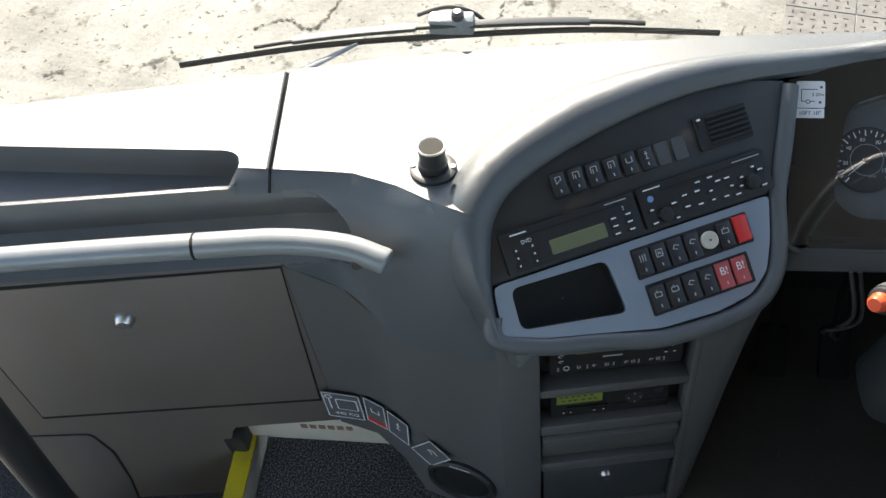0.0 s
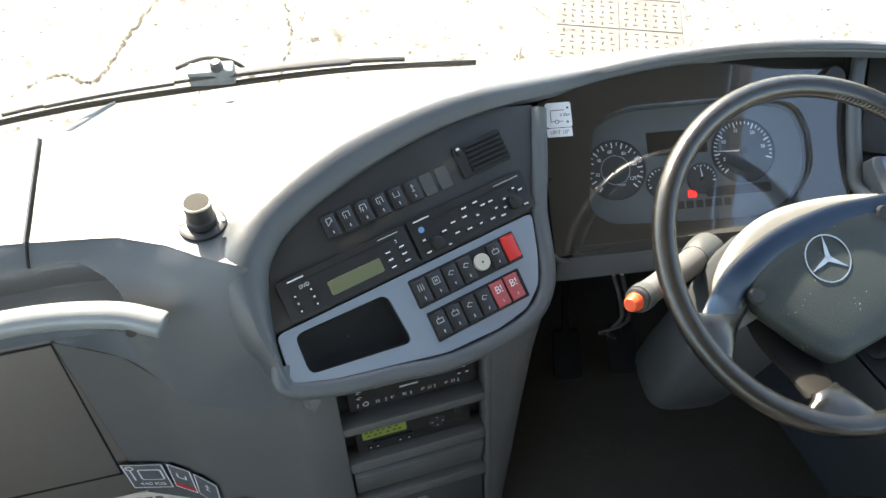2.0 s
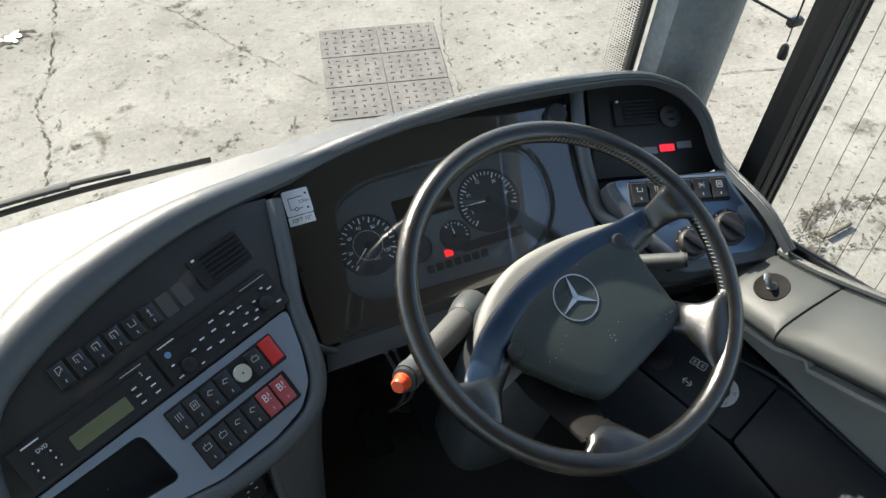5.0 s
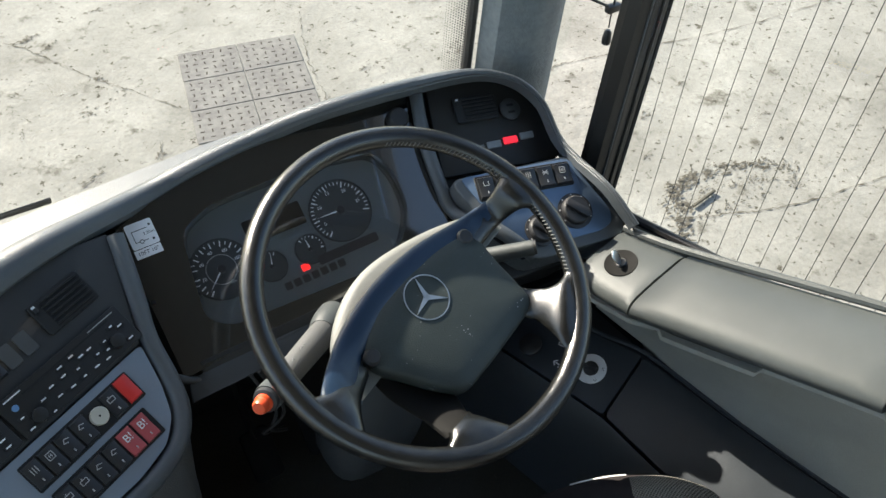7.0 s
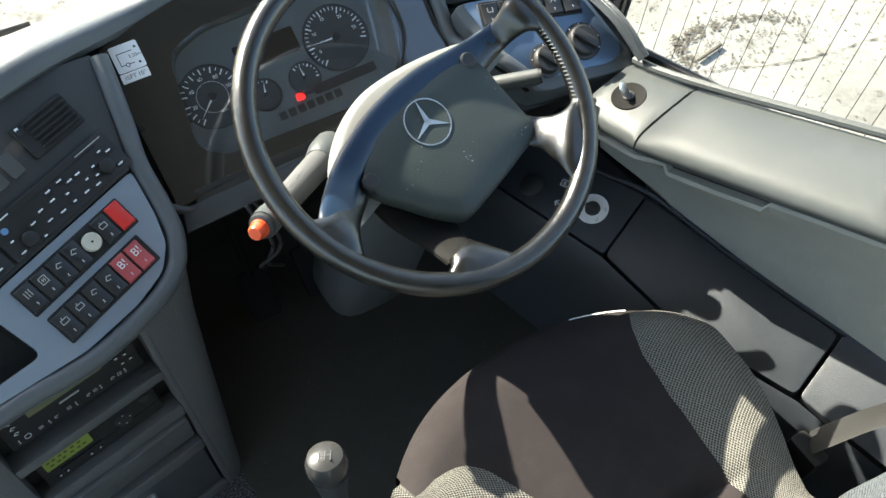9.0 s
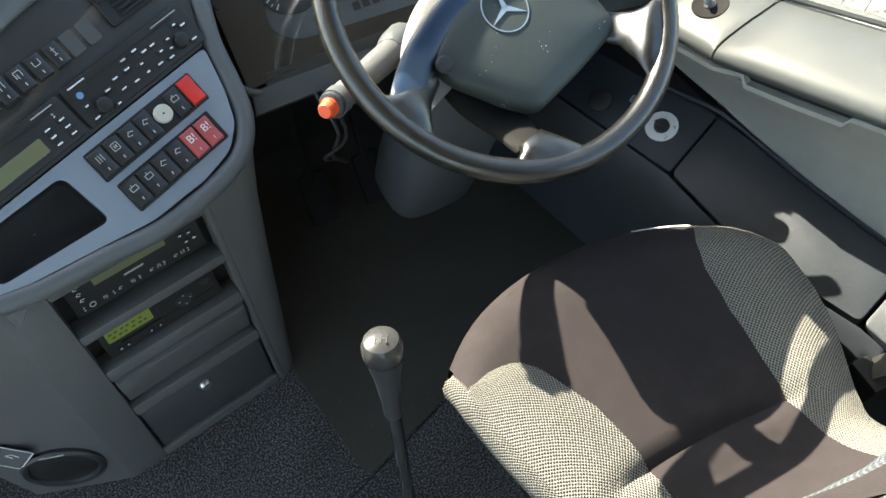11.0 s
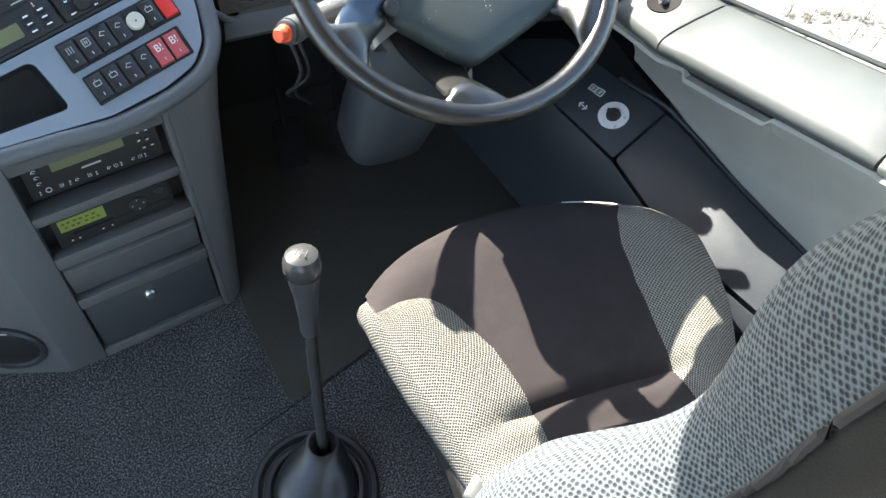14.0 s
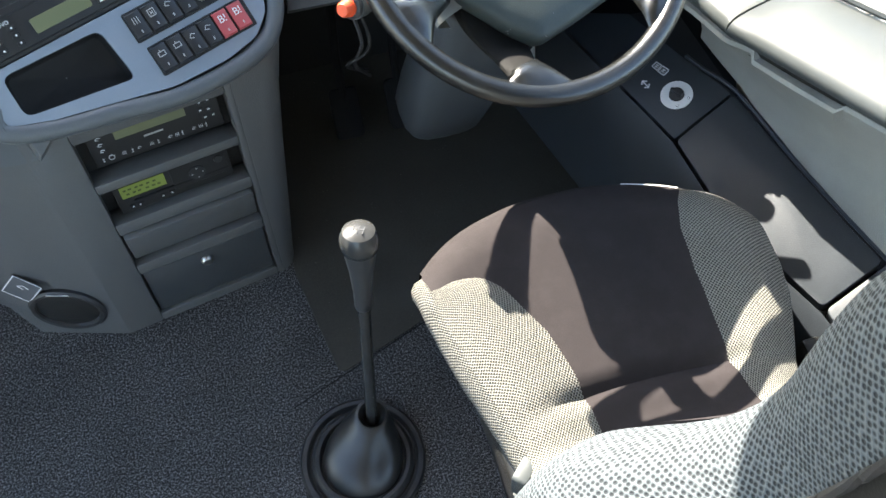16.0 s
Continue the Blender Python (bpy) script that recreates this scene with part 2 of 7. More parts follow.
PILLARM = mat("pillar_grey_blue", (0.16, 0.19, 0.212), 0.42, grain=0.2, scale=120, bump=0.7, bump_scale=300, dirt=0.45, dirt_scale=30, dirt_color=(0.26, 0.29, 0.30))
RAILM = mat("satin_grey_rail", (0.22, 0.235, 0.24), 0.3, 0.15, grain=0.05, spec=0.6, dirt=0.15, dirt_scale=20)
BOOTM = mat("shiny_boot_rubber", (0.020, 0.020, 0.020), 0.33, bump=0.15, dirt=0.25, dirt_scale=25, dirt_color=(0.05, 0.048, 0.045))
LEVERM = mat("lever_graphite", (0.06, 0.062, 0.064), 0.3, 0.3, dirt=0.15)
KNOBM = mat("worn_knob", (0.035, 0.036, 0.036), 0.25, dirt=0.3)
STITCH = mat("grey_thread", (0.13, 0.13, 0.125), 0.8)
YELLOW = mat("yellow_step_edge", (0.70, 0.55, 0.02), 0.6, grain=0.15, scale=300, dirt=0.4, dirt_color=(0.2, 0.16, 0.05))
CARPET = speckled(carpet_mat("speckled_dark_carpet", (0.094, 0.092, 0.092)), (0.26, 0.25, 0.23))
FOOTMAT = speckled(mat("brown_black_mat", (0.041, 0.037, 0.029), 0.6, spec=0.4, grain=0.4, scale=300, bump=0.4, bump_scale=400, dirt=0.6, dirt_scale=7, dirt_color=(0.062, 0.058, 0.048)), (0.16, 0.155, 0.14))
COLLAR = mat("blue_grey_collar", (0.013, 0.031, 0.062), 0.36, bump=0.2, spec=0.4, dirt=0.08)
CONCRETE = concrete_mat()
PLATE = mat("cover_plate_concrete", (0.150, 0.143, 0.136), 0.9, grain=0.35, scale=40, bump=0.8, bump_scale=60, spec=0.1, dirt=0.7, dirt_scale=9, dirt_color=(0.23, 0.222, 0.205))
CRACK = mat("dark_crack", (0.095, 0.085, 0.068), 1.0, spec=0.0, grain=0.6, scale=30)
STAIN = mat("oil_dirt", (0.100, 0.091, 0.075), 1.0, spec=0.0, grain=0.6, scale=60, bump=1.0, bump_scale=80)
SCUFF = mat("rubber_scuff", (0.105, 0.096, 0.080), 1.0, spec=0.0, grain=0.5, scale=60, bump=1.0, bump_scale=80)
ROOFM = mat("roof_lining", (0.43, 0.43, 0.41), 0.8, grain=0.1)
OVERHEADM = mat("dark_shade_panel", (0.06, 0.06, 0.06), 0.7, grain=0.1)
WALLM = mat("interior_lining", (0.30, 0.30, 0.29), 0.7, grain=0.1)
CLEAR = glass_mat("window_glass", (0.93, 0.95, 0.94), 0.04)
LENS = glass_mat("cluster_lens", (0.95, 0.96, 0.97), 0.065)
PLATESLOT = mat("plate_slot_dirt", (0.055, 0.050, 0.042), 1.0, spec=0.0)


# ---------- builders ----------
def part(name, bm, material, parent=None, label="", smooth=True):
    me = bpy.data.meshes.new(name)
    bmesh.ops.recalc_face_normals(bm, faces=bm.faces)
    for f in bm.faces:
        f.smooth = smooth
    bm.to_mesh(me)
    bm.free()
    me.materials.append(material)
    ob = new(name, me)
    if smooth:
        me.set_sharp_from_angle(angle=radians(38))
    if parent:
        ob.parent = parent
    if label:
        ob["label"] = label
    return ob


def thing(name, label, category, at=(0, 0, 0), group="", kind=""):
    ob = new(name)
    ob.location = at
    ob.empty_display_size = 0.05
    bpy.context.view_layer.update()
    return tagged(ob, label, category, group, kind)


def under(ob, parent):
    """Puts ob, built in world places, under a thing that stands elsewhere."""
    ob.parent = parent
    ob.matrix_parent_inverse = Matrix.Translation(-parent.location)
    return ob


def wpart(name, bm, material, parent, label="", smooth=True):
    """A part built in world places."""
    return under(part(name, bm, material, None, label, smooth), parent)


def sub(name, bm, material, over, label="", smooth=True):
    """A piece of a part, built in world places."""
    ob = part(name, bm, material, None, label, smooth)
    ob.parent = over
    return ob


def frame_of(o, u, v):
    u = Vector(u).normalized()
    v = Vector(v)
    v = (v - u * v.dot(u)).normalized()
    n = u.cross(v)
    m = Matrix((u, v, n)).transposed().to_4x4()
    m.translation = o
    return m


def bevelled(bm, width, seg=2):
    edges = [e for e in bm.edges if len(e.link_faces) == 2 and e.calc_face_angle(0) > 0.5]
    if width > 0 and edges:
        bmesh.ops.bevel(bm, geom=edges, offset=width, segments=seg, profile=0.5, affect="EDGES", clamp_overlap=True)
    return bm


def slab(points, m, z0, z1, bevel=0.0, seg=2, bm=None):
    """A plate with the outline points (u, v) in the frame m, from height z0 to z1."""
    own = bmesh.new()
    low = [own.verts.new(m @ Vector((u, v, z0))) for u, v in points]
    high = [own.verts.new(m @ Vector((u, v, z1))) for u, v in points]
    own.faces.new(low[::-1])
    own.faces.new(high)
    for i in range(len(points)):
        j = (i + 1) % len(points)
        own.faces.new((low[i], low[j], high[j], high[i]))
    bmesh.ops.recalc_face_normals(own, faces=own.faces)
    bevelled(own, bevel, seg)
    if bm is None:
        return own
    me = bpy.data.meshes.new("tmp")
    own.to_mesh(me)
    own.free()
    bm.from_mesh(me)
    bpy.data.meshes.remove(me)
    return bm


def rect(u0, v0, u1, v1):
    return [(u0, v0), (u1, v0), (u1, v1), (u0, v1)]


def rrect(u0, v0, u1, v1, r, n=4):
    out = []
    for cx, cy, a in ((u1 - r, v1 - r, 0), (u0 + r, v1 - r, 90), (u0 + r, v0 + r, 180), (u1 - r, v0 + r, 270)):
        out += [(cx + r * math.cos(radians(a + 90 * k / n)), cy + r * math.sin(radians(a + 90 * k / n))) for k in range(n + 1)]
    return out


def rounded(points, r, n=4):
    """The outline points with their corners rounded."""
    out, k = [], len(points)
    for i in range(k):
        a, b, c = (Vector(points[j % k]) for j in (i - 1, i, i + 1))
        d1, d2 = (a - b), (c - b)
        q = min(r, d1.length * 0.45, d2.length * 0.45)
        p1, p2 = b + d1.normalized() * q, b + d2.normalized() * q
        for s in range(n + 1):
            f = s / n
            out.append(tuple((p1 * (1 - f) ** 2 + b * 2 * f * (1 - f) + p2 * f * f)))
    return out


def disc(cu, cv, r, n=24):
    return [(cu + r * math.cos(2 * math.pi * k / n), cv + r * math.sin(2 * math.pi * k / n)) for k in range(n)]


def ring(m, cu, cv, r0, r1, z0, z1, n=32, bm=None, a0=0.0, a1=360.0):
    bm = bm or bmesh.new()
    full = a1 - a0 >= 360
    rows = []
    for k in range(n + (0 if full else 1)):
        a = radians(a0 + (a1 - a0) * k / n)
        c, s = math.cos(a), math.sin(a)
        rows.append([bm.verts.new(m @ Vector((cu + r * c, cv + r * s, z))) for r, z in ((r0, z0), (r1, z0), (r1, z1), (r0, z1))])
    for k in range(n):
        a, b = rows[k], rows[(k + 1) % len(rows)]
        for i in range(4):
            bm.faces.new((a[i], a[(i + 1) % 4], b[(i + 1) % 4], b[i]))
    return bm


def lathe(m, profile, n=32, bm=None):
    """Turns the profile (radius, height) round the frame's third axis."""
    bm = bm or bmesh.new()
    rows = []
    for r, z in profile:
        if r < 1e-6:
            rows.append([bm.verts.new(m @ Vector((0, 0, z)))])
        else:
            rows.append([bm.verts.new(m @ Vector((r * math.cos(2 * math.pi * k / n), r * math.sin(2 * math.pi * k / n), z))) for k in range(n)])
    for a, b in zip(rows, rows[1:]):
        for k in range(n):
            j = (k + 1) % n
            if len(a) == 1 and len(b) == 1:
                continue
            if len(a) == 1:
                bm.faces.new((a[0], b[k], b[j]))
            elif len(b) == 1:
                bm.faces.new((a[k], a[j], b[0]))
            else:
                bm.faces.new((a[k], a[j], b[j], b[k]))
    return bm


def smooth_line(points, n=6, closed=False):
    """A curve through the points (Catmull-Rom)."""
    p = [Vector(q) for q in points]
    out, k = [], len(p)
    for i in range(k if closed else k - 1):
        if closed:
            a, b, c, d = (p[j % k] for j in (i - 1, i, i + 1, i + 2))
        else:
            a, b, c, d = p[max(i - 1, 0)], p[i], p[i + 1], p[min(i + 2, k - 1)]
        for s in range(n):
            t = s / n
            out.append(0.5 * ((2 * b) + (c - a) * t + (2 * a - 5 * b + 4 * c - d) * t * t + (3 * b - a - 3 * c + d) * t ** 3))
    if not closed:
        out.append(p[-1])
    return out


def tube(points, radius, n=12, closed=False, bm=None, up=(0, 0, 1), flat=1.0, caps=True):
    """A bar along the points. radius: a number, or one for each point; flat: its thickness over its width."""
    bm = bm or bmesh.new()
    p = [Vector(q) for q in points]
    rows, k = [], len(p)
    for i in range(k):
        d = (p[(i + 1) % k] - p[i - 1]) if closed else (p[min(i + 1, k - 1)] - p[max(i - 1, 0)])
        d.normalize()
        side = d.cross(Vector(up))
        if side.length < 1e-4:
            side = d.cross(Vector((1, 0, 0)))
        side.normalize()
        top = side.cross(d).normalized()
        r = radius[i] if isinstance(radius, (list, tuple)) else radius
        rows.append([bm.verts.new(p[i] + side * r * math.cos(2 * math.pi * s / n) + top * r * flat * math.sin(2 * math.pi * s / n)) for s in range(n)])
    for i in range(k if closed else k - 1):
        a, b = rows[i], rows[(i + 1) % k]
        for s in range(n):
            bm.faces.new((a[s], a[(s + 1) % n], b[(s + 1) % n], b[s]))
    if not closed and caps:
        bm.faces.new(rows[0][::-1])
        bm.faces.new(rows[-1])
    return bm


def loft(rows, closed=False, bm=None, cap=False, uvs=None):
    """A skin over rows of points of equal number; closed: each row is a loop."""
    bm = bm or bmesh.new()
    vs = [[bm.verts.new(Vector(q)) for q in row] for row in rows]
    n = len(rows[0])
    for a, b in zip(vs, vs[1:]):
        for s in range(n if closed else n - 1):
            j = (s + 1) % n
            bm.faces.new((a[s], a[j], b[j], b[s]))
    if cap and closed:
        bm.faces.new(vs[0][::-1])
        bm.faces.new(vs[-1])
    return bm


def box(x0, y0, z0, x1, y1, z1, bevel=0.004, seg=2, bm=None):
    return slab(rect(x0, y0, x1, y1), Matrix(), z0, z1, bevel, seg, bm)


def grid_uv(ob, nu, nv, su, sv):
    """Gives a lofted sheet of nu by nv points texture places in centimetres."""
    me = ob.data
    layer = me.uv_layers.new(name="UVMap")
    for poly in me.polygons:
        for li in poly.loop_indices:
            vi = me.loops[li].vertex_index
            layer.data[li].uv = (su * (vi % nu) / (nu - 1), sv * (vi // nu) / (nv - 1))


def glyph(m, kind, cu, cv, s, z, bm):
    """A small printed sign: strokes a fraction of a millimetre high."""
    w = 0.09 * s

    def stroke(a, b):
        a, b = Vector(a), Vector(b)
        d = (b - a).normalized()
        q = Vector((-d.y, d.x)) * w / 2
        slab([(cu + s * p.x + e.x, cv + s * p.y + e.y) for p, e in ((a, q), (a, -q), (b, -q), (b, q))], m, z, z + 0.0003, bm=bm)

    shapes = {
        0: [((-.3, -.4), (-.3, .4)), ((-.3, .4), (.3, .4)), ((.3, .4), (.3, -.1)), ((-.3, -.4), (.3, .1))],
        1: [((-.35, -.3), (-.35, .4)), ((-.35, .4), (.35, .4)), ((.35, .4), (.35, -.3)), ((-.1, -.4), (-.1, .1))],
        2: [((-.35, .3), (-.35, -.3)), ((-.35, -.3), (.35, -.3)), ((.35, -.3), (.35, .3))],
        3: [((0, -.45), (0, .45)), ((-.2, .15), (.2, .15)), ((-.2, -.45), (.2, -.45))],
        4: [((-.4, -.3), (.4, -.3)), ((.4, -.3), (.4, .2)), ((.4, .2), (-.4, .2)), ((-.4, .2), (-.4, -.3)), ((-.1, .2), (-.1, .45))],
        5: [((-.4, -.1), (-.1, .3)), ((-.1, .3), (.4, .1)), ((-.4, -.1), (.1, -.25))],
        6: [((-.4, 0), (.4, 0)), ((.15, .25), (.4, 0)), ((.15, -.25), (.4, 0)), ((-.15, .25), (-.4, 0)), ((-.15, -.25), (-.4, 0))],
        7: [((-.4, -.4), (-.4, .4)), ((-.4, .4), (.35, .4)), ((.35, .4), (.35, -.4)), ((.35, -.4), (-.4, -.4)), ((-.15, -.2), (-.15, .2)), ((.1, -.2), (.1, .2)), ((-.15, 0), (.1, 0))],
        8: [((-.4, -.35), (.4, .35)), ((-.4, .35), (.4, -.35)), ((-.45, 0), (.45, 0))],
        9: [((-.3, -.4), (-.3, .4)), ((0, -.4), (0, .4)), ((.3, -.4), (.3, .4))],
    }
    for a, b in shapes[kind]:
        stroke(a, b)
    return bm


def text(name, body, m, cu, cv, size, z, material, parent, spin=0.0):
    cu_data = bpy.data.curves.new(name, "FONT")
    cu_data.body, cu_data.size, cu_data.extrude = body, size, 0.0002
    cu_data.align_x, cu_data.align_y = "CENTER", "CENTER"
    cu_data.materials.append(material)
    ob = new(name, cu_data)
    ob.matrix_world = m @ pose(cu, cv, z, 0, 0, spin)
    ob.parent = parent
    ob.matrix_parent_inverse = Matrix.Translation(-parent.location)
    return ob


RP = frame_of((0, 0, 0.53), (0.907, 0.418, 0), (-0.338, 0.734, 0.588))
IP = frame_of((0, 0.225, 0.531), (1, 0, 0), (0, math.cos(radians(33)), math.sin(radians(33))))
SP = frame_of((0, 0.1221, 0.5368), (1, 0, 0), (0, math.cos(radians(28)), math.sin(radians(28))))
KP = frame_of((0.05, 0.016, 0), (0.983, 0.18, 0), (-0.025, 0.1368, 0.9903))


def on(m, u, v, n=0.0):
    return m @ Vector((u, v, n))


# ---------- ground outside ----------
ROAD = -0.81


def build_ground():
    bm = bmesh.new()
    r = 400
    bm.faces.new([bm.verts.new(q) for q in ((-r, -r, ROAD), (r, -r, ROAD), (r, r, ROAD), (-r, r, ROAD))])
    g = part("ground", bm, CONCRETE, smooth=False)
    tagged(g, "sunlit rough pale concrete yard with pits, cracks and stains", "ground", kind="structure")
    return g


ground = build_ground()


def build_plate():
    base = thing("cover_plate", "pitted grey concrete cover of six slabs set in the yard", "cover plate", (1.27, 2.53, ROAD))
    ang = math.atan2(-0.115, 0.49)
    m = pose(1.27, 2.53, ROAD, 0, 0, math.degrees(ang))
    rng = random.Random(3)
    slot_mesh = []
    for i in range(2):
        for j in range(3):
            u0, v0 = -0.268 + 0.268 * i, -0.360 + 0.215 * j
            bm = slab(rect(u0 + 0.002, v0 + 0.002, u0 + 0.266, v0 + 0.213), m, 0.001, 0.0045, 0.0015, 1)
            piece = wpart("slab", bm, PLATE, base)
            for k in range(6):
                for q in range(5):
                    a = 0 if (k + q) % 2 else math.pi / 2
                    cu, cv = u0 + 0.03 + 0.041 * k + rng.uniform(-.004, .004), v0 + 0.03 + 0.038 * q + rng.uniform(-.004, .004)
                    c, s = math.cos(a + rng.uniform(-.3, .3)), math.sin(a)
                    l, w = 0.010, 0.003
                    if not slot_mesh:
                        one = part("grip_slot", slab(rect(-l, -w, l, w), Matrix(), 0.004, 0.0052), PLATESLOT, smooth=False)
                        slot_mesh.append(one.data)
                    else:
                        one = new("grip_slot", slot_mesh[0])
                    one.matrix_world = m @ pose(cu, cv, 0, 0, 0, math.degrees(math.atan2(s, c)))
                    one.parent = piece
                    one.matrix_parent_inverse = Matrix.Translation(-base.location).inverted() @ Matrix.Translation(-base.location)
    return base


build_plate()

# ---------- bus shell ----------
mat_seam = mat("carpet_joint", (0.022, 0.022, 0.022), 1.0, spec=0.0)


def build_shell():
    x0, x1, y1 = -1.35, 1.42, -6.0
    out = []
    # roof and rear wall close the cab behind and above
    # unseen dark panel and header, added to darken reflections and cut off high sun
    bm = box(0.15, -0.85, 2.285, x1 - 0.02, 0.375, 2.318, 0.01)
    box(x0, 0.38, 1.49, x1 - 0.25, 0.42, 2.32, 0.01, bm=bm)
    tagged(part("overhead_shade", bm, OVERHEADM), "unseen dark panel and header, added to shade the backrest and fascia", "ceiling", kind="structure")
    bm = box(x0, y1, 2.32, x1, 0.42, 2.4, 0.01)
    ob = part("ceiling", bm, ROOFM)
    tagged(ob, "plain grey roof lining over the cab", "ceiling", kind="structure")
    bm = box(x0, y1 - 0.05, -0.3, x1, y1, 2.32, 0.005)
    tagged(part("wall_rear", bm, WALLM), "plain grey rear wall far behind the cab", "wall", kind="structure")
    bm = box(x0 - 0.05, y1, -0.3, x0, -0.75, 0.75, 0.01)
    box(x0 - 0.05, y1, 2.20, x0, -0.75, 2.32, 0.01, bm=bm)
    tagged(part("wall_left", bm, WALLM), "grey lined bus side wall with window band", "wall", kind="structure")
    bm = box(x1, y1, -0.3, x1 + 0.05, -0.95, 0.60, 0.01)
    box(x1, y1, 2.25, x1 + 0.05, 0.1, 2.32, 0.01, bm=bm)
    box(x1, -1.15, 0.60, x1 + 0.05, -0.95, 2.25, 0.01, bm=bm)
    tagged(part("wall_right", bm, WALLM), "grey lined bus side wall with window band", "wall", kind="structure")
    # floor of the driver's place: one carpeted platform, with the entrance cut out
    bm = slab([(-0.50, -6.0), (1.40, -6.0), (1.40, 0.66), (-0.14, 0.66), (-0.14, 0.30), (-0.50, 0.30)], Matrix(), -0.05, 0.0)
    tagged(part("floor", bm, CARPET, smooth=False), "dark speckled carpet on the bus floor", "floor", kind="structure")
    seam = part("seam", slab([(0.245, -0.2035), (0.246, -0.2052), (0.62, -0.0672), (0.619, -0.0655)], Matrix(), 0.0005, 0.0015), mat_seam, bpy.data.objects["floor"], "thin dark joint in the carpet", smooth=False)
    mat_out = rounded([(0.335, -0.168), (0.60, -0.070), (0.62, -0.12), (0.80, -0.12), (0.95, -0.05), (0.95, 0.52), (0.33, 0.52), (0.30, 0.05)], 0.02, 3)
    tagged(part("footwell_mat", slab(mat_out, Matrix(), 0.001, 0.004, 0.001, 1), FOOTMAT), "worn black-brown rubber mat in the footwell", "floor mat")
    bm = box(-1.40, -6.0, -0.34, -0.50, 0.55, -0.30, 0.003)
    tagged(part("step_floor", bm, CARPET, smooth=False), "dark carpeted entrance step below the cab floor", "step", kind="structure")
    bm = box(-0.52, -6.0, -0.30, -0.502, 0.30, -0.052, 0.002)
    tagged(part("step_riser", bm, GREY_LOW), "grey riser below the floor edge", "riser", kind="structure")


build_shell()


def build_edge_strip():
    s = thing("step_edge_strip", "yellow and bare aluminium nosing along the floor edge", "step edge", (-0.49, 0, 0))
    wpart("aluminium_profile", box(-0.480, -0.62, -0.02, -0.458, 0.16, 0.006, 0.002), METAL, s)
    wpart("yellow_band", box(-0.519, -0.62, -0.03, -0.481, 0.16, 0.004, 0.002), YELLOW, s, "worn yellow grip band")


build_edge_strip()

# ---------- dashboard ----------
dash = thing("dashboard", "grey grained driver's dashboard with a hooded curved binnacle", "dashboard", (0.35, 0.25, 0))


def top_z(y):
    return 0.66 - 0.10 * (y - 0.23)


FOOT = [(-1.3, 0.22), (-0.69, 0.365), (-0.34, 0.44), (-0.2, 0.475), (0.0, 0.505), (0.3, 0.535), (0.55, 0.548), (0.75, 0.542), (0.92, 0.515), (1.05, 0.46), (1.2, 0.36)]


def along(table, x):
    for (a, p), (b, q) in zip(table, table[1:]):
        if x <= b:
            return p + (q - p) * max(0, (x - a) / (b - a))
    return table[-1][1]


def front_y(x):
    """The windscreen's foot."""
    return along(FOOT, x)


REAR = [(-0.36, 0.228), (-0.21, 0.224), (-0.146, 0.202), (-0.10, 0.176), (-0.055, 0.152), (-0.03, 0.19), (0.05, 0.27), (0.1, 0.31), (0.17, 0.345), (0.25, 0.39), (0.4, 0.43), (1.0, 0.43), (1.15, 0.35)]


def pocket_y(x):
    """Far edge of the pocket in the entrance top, rounded at its end."""
    f = min(1.0, max(0.0, (-0.3635 - x) / 0.03))
    return 0.236 + 0.026 * (1 - (1 - f) ** 2) ** 0.5


def build_top():
    # the flat top over the entrance side, falling to the windscreen
    def strip(x, shift=None, deep=0.0):
        rear = pocket_y(x) if x < -0.3635 else along(REAR, x)
        yf = front_y(x)
        row = []
        for k in range(9):
            y = rear + (yf - rear) * k / 8
            row.append((x if shift is None else -0.319 - 0.113 * (y - 0.226) + shift, y, top_z(y) - deep))
        row += [(row[-1][0], yf + 0.012, row[-1][2] - 0.015), (row[-1][0], yf + 0.014, 0.50)]
        return row

    rows = [strip(x) for x in [-1.0 + 0.08 * i for i in range(8)] + [-0.405, -0.395, -0.387, -0.380, -0.375, -0.371, -0.368, -0.3636, -0.3630, -0.352]]
    rows += [strip(-0.33, -0.0050), strip(-0.33, -0.0028, 0.002), strip(-0.33, -0.0024, 0.03)]
    wpart("entrance_top_cover", loft(rows), GREY, dash, "grained grey cover of the entrance side")
    rows = [strip(-0.32, 0.0024, 0.03), strip(-0.32, 0.0028, 0.002), strip(-0.32, 0.0050)] + [strip(-0.295 + 0.0302 * i) for i in range(45)]
    wpart("top_cover", loft(rows), GREY, dash, "grained grey dashboard top in full sun")
    rows = []
    for x in [-1.3 + 0.1 * i for i in range(24)] + [1.04]:
        rows.append([(x, front_y(x) - 0.004, 0.53), (x, front_y(x) - 0.004, -0.3), (x, front_y(x) - 0.03, -0.3), (x, front_y(x) - 0.03, 0.53)])
    tagged(part("wall_front", loft(rows, closed=True, cap=True), BLACK), "dark front bulkhead under the windscreen", "wall", kind="structure")


build_top()

HOOD_R = [(0.016, 0.045), (0.018, 0.08), (0.026, 0.122), (0.047, 0.181), (0.070, 0.2085), (0.100, 0.227), (0.152, 0.244), (0.22, 0.2585), (0.292, 0.268), (0.364, 0.271), (0.44, 0.2655)]
HOOD_I = [(0.43, 0.243), (0.507, 0.258), (0.60, 0.268), (0.70, 0.274), (0.80, 0.270), (0.889, 0.262), (0.96, 0.253), (1.007, 0.239), (1.046, 0.211), (1.066, 0.165), (1.066, 0.09)]
HOOD_S = [(1.072, 0.075), (1.082, 0.0)]


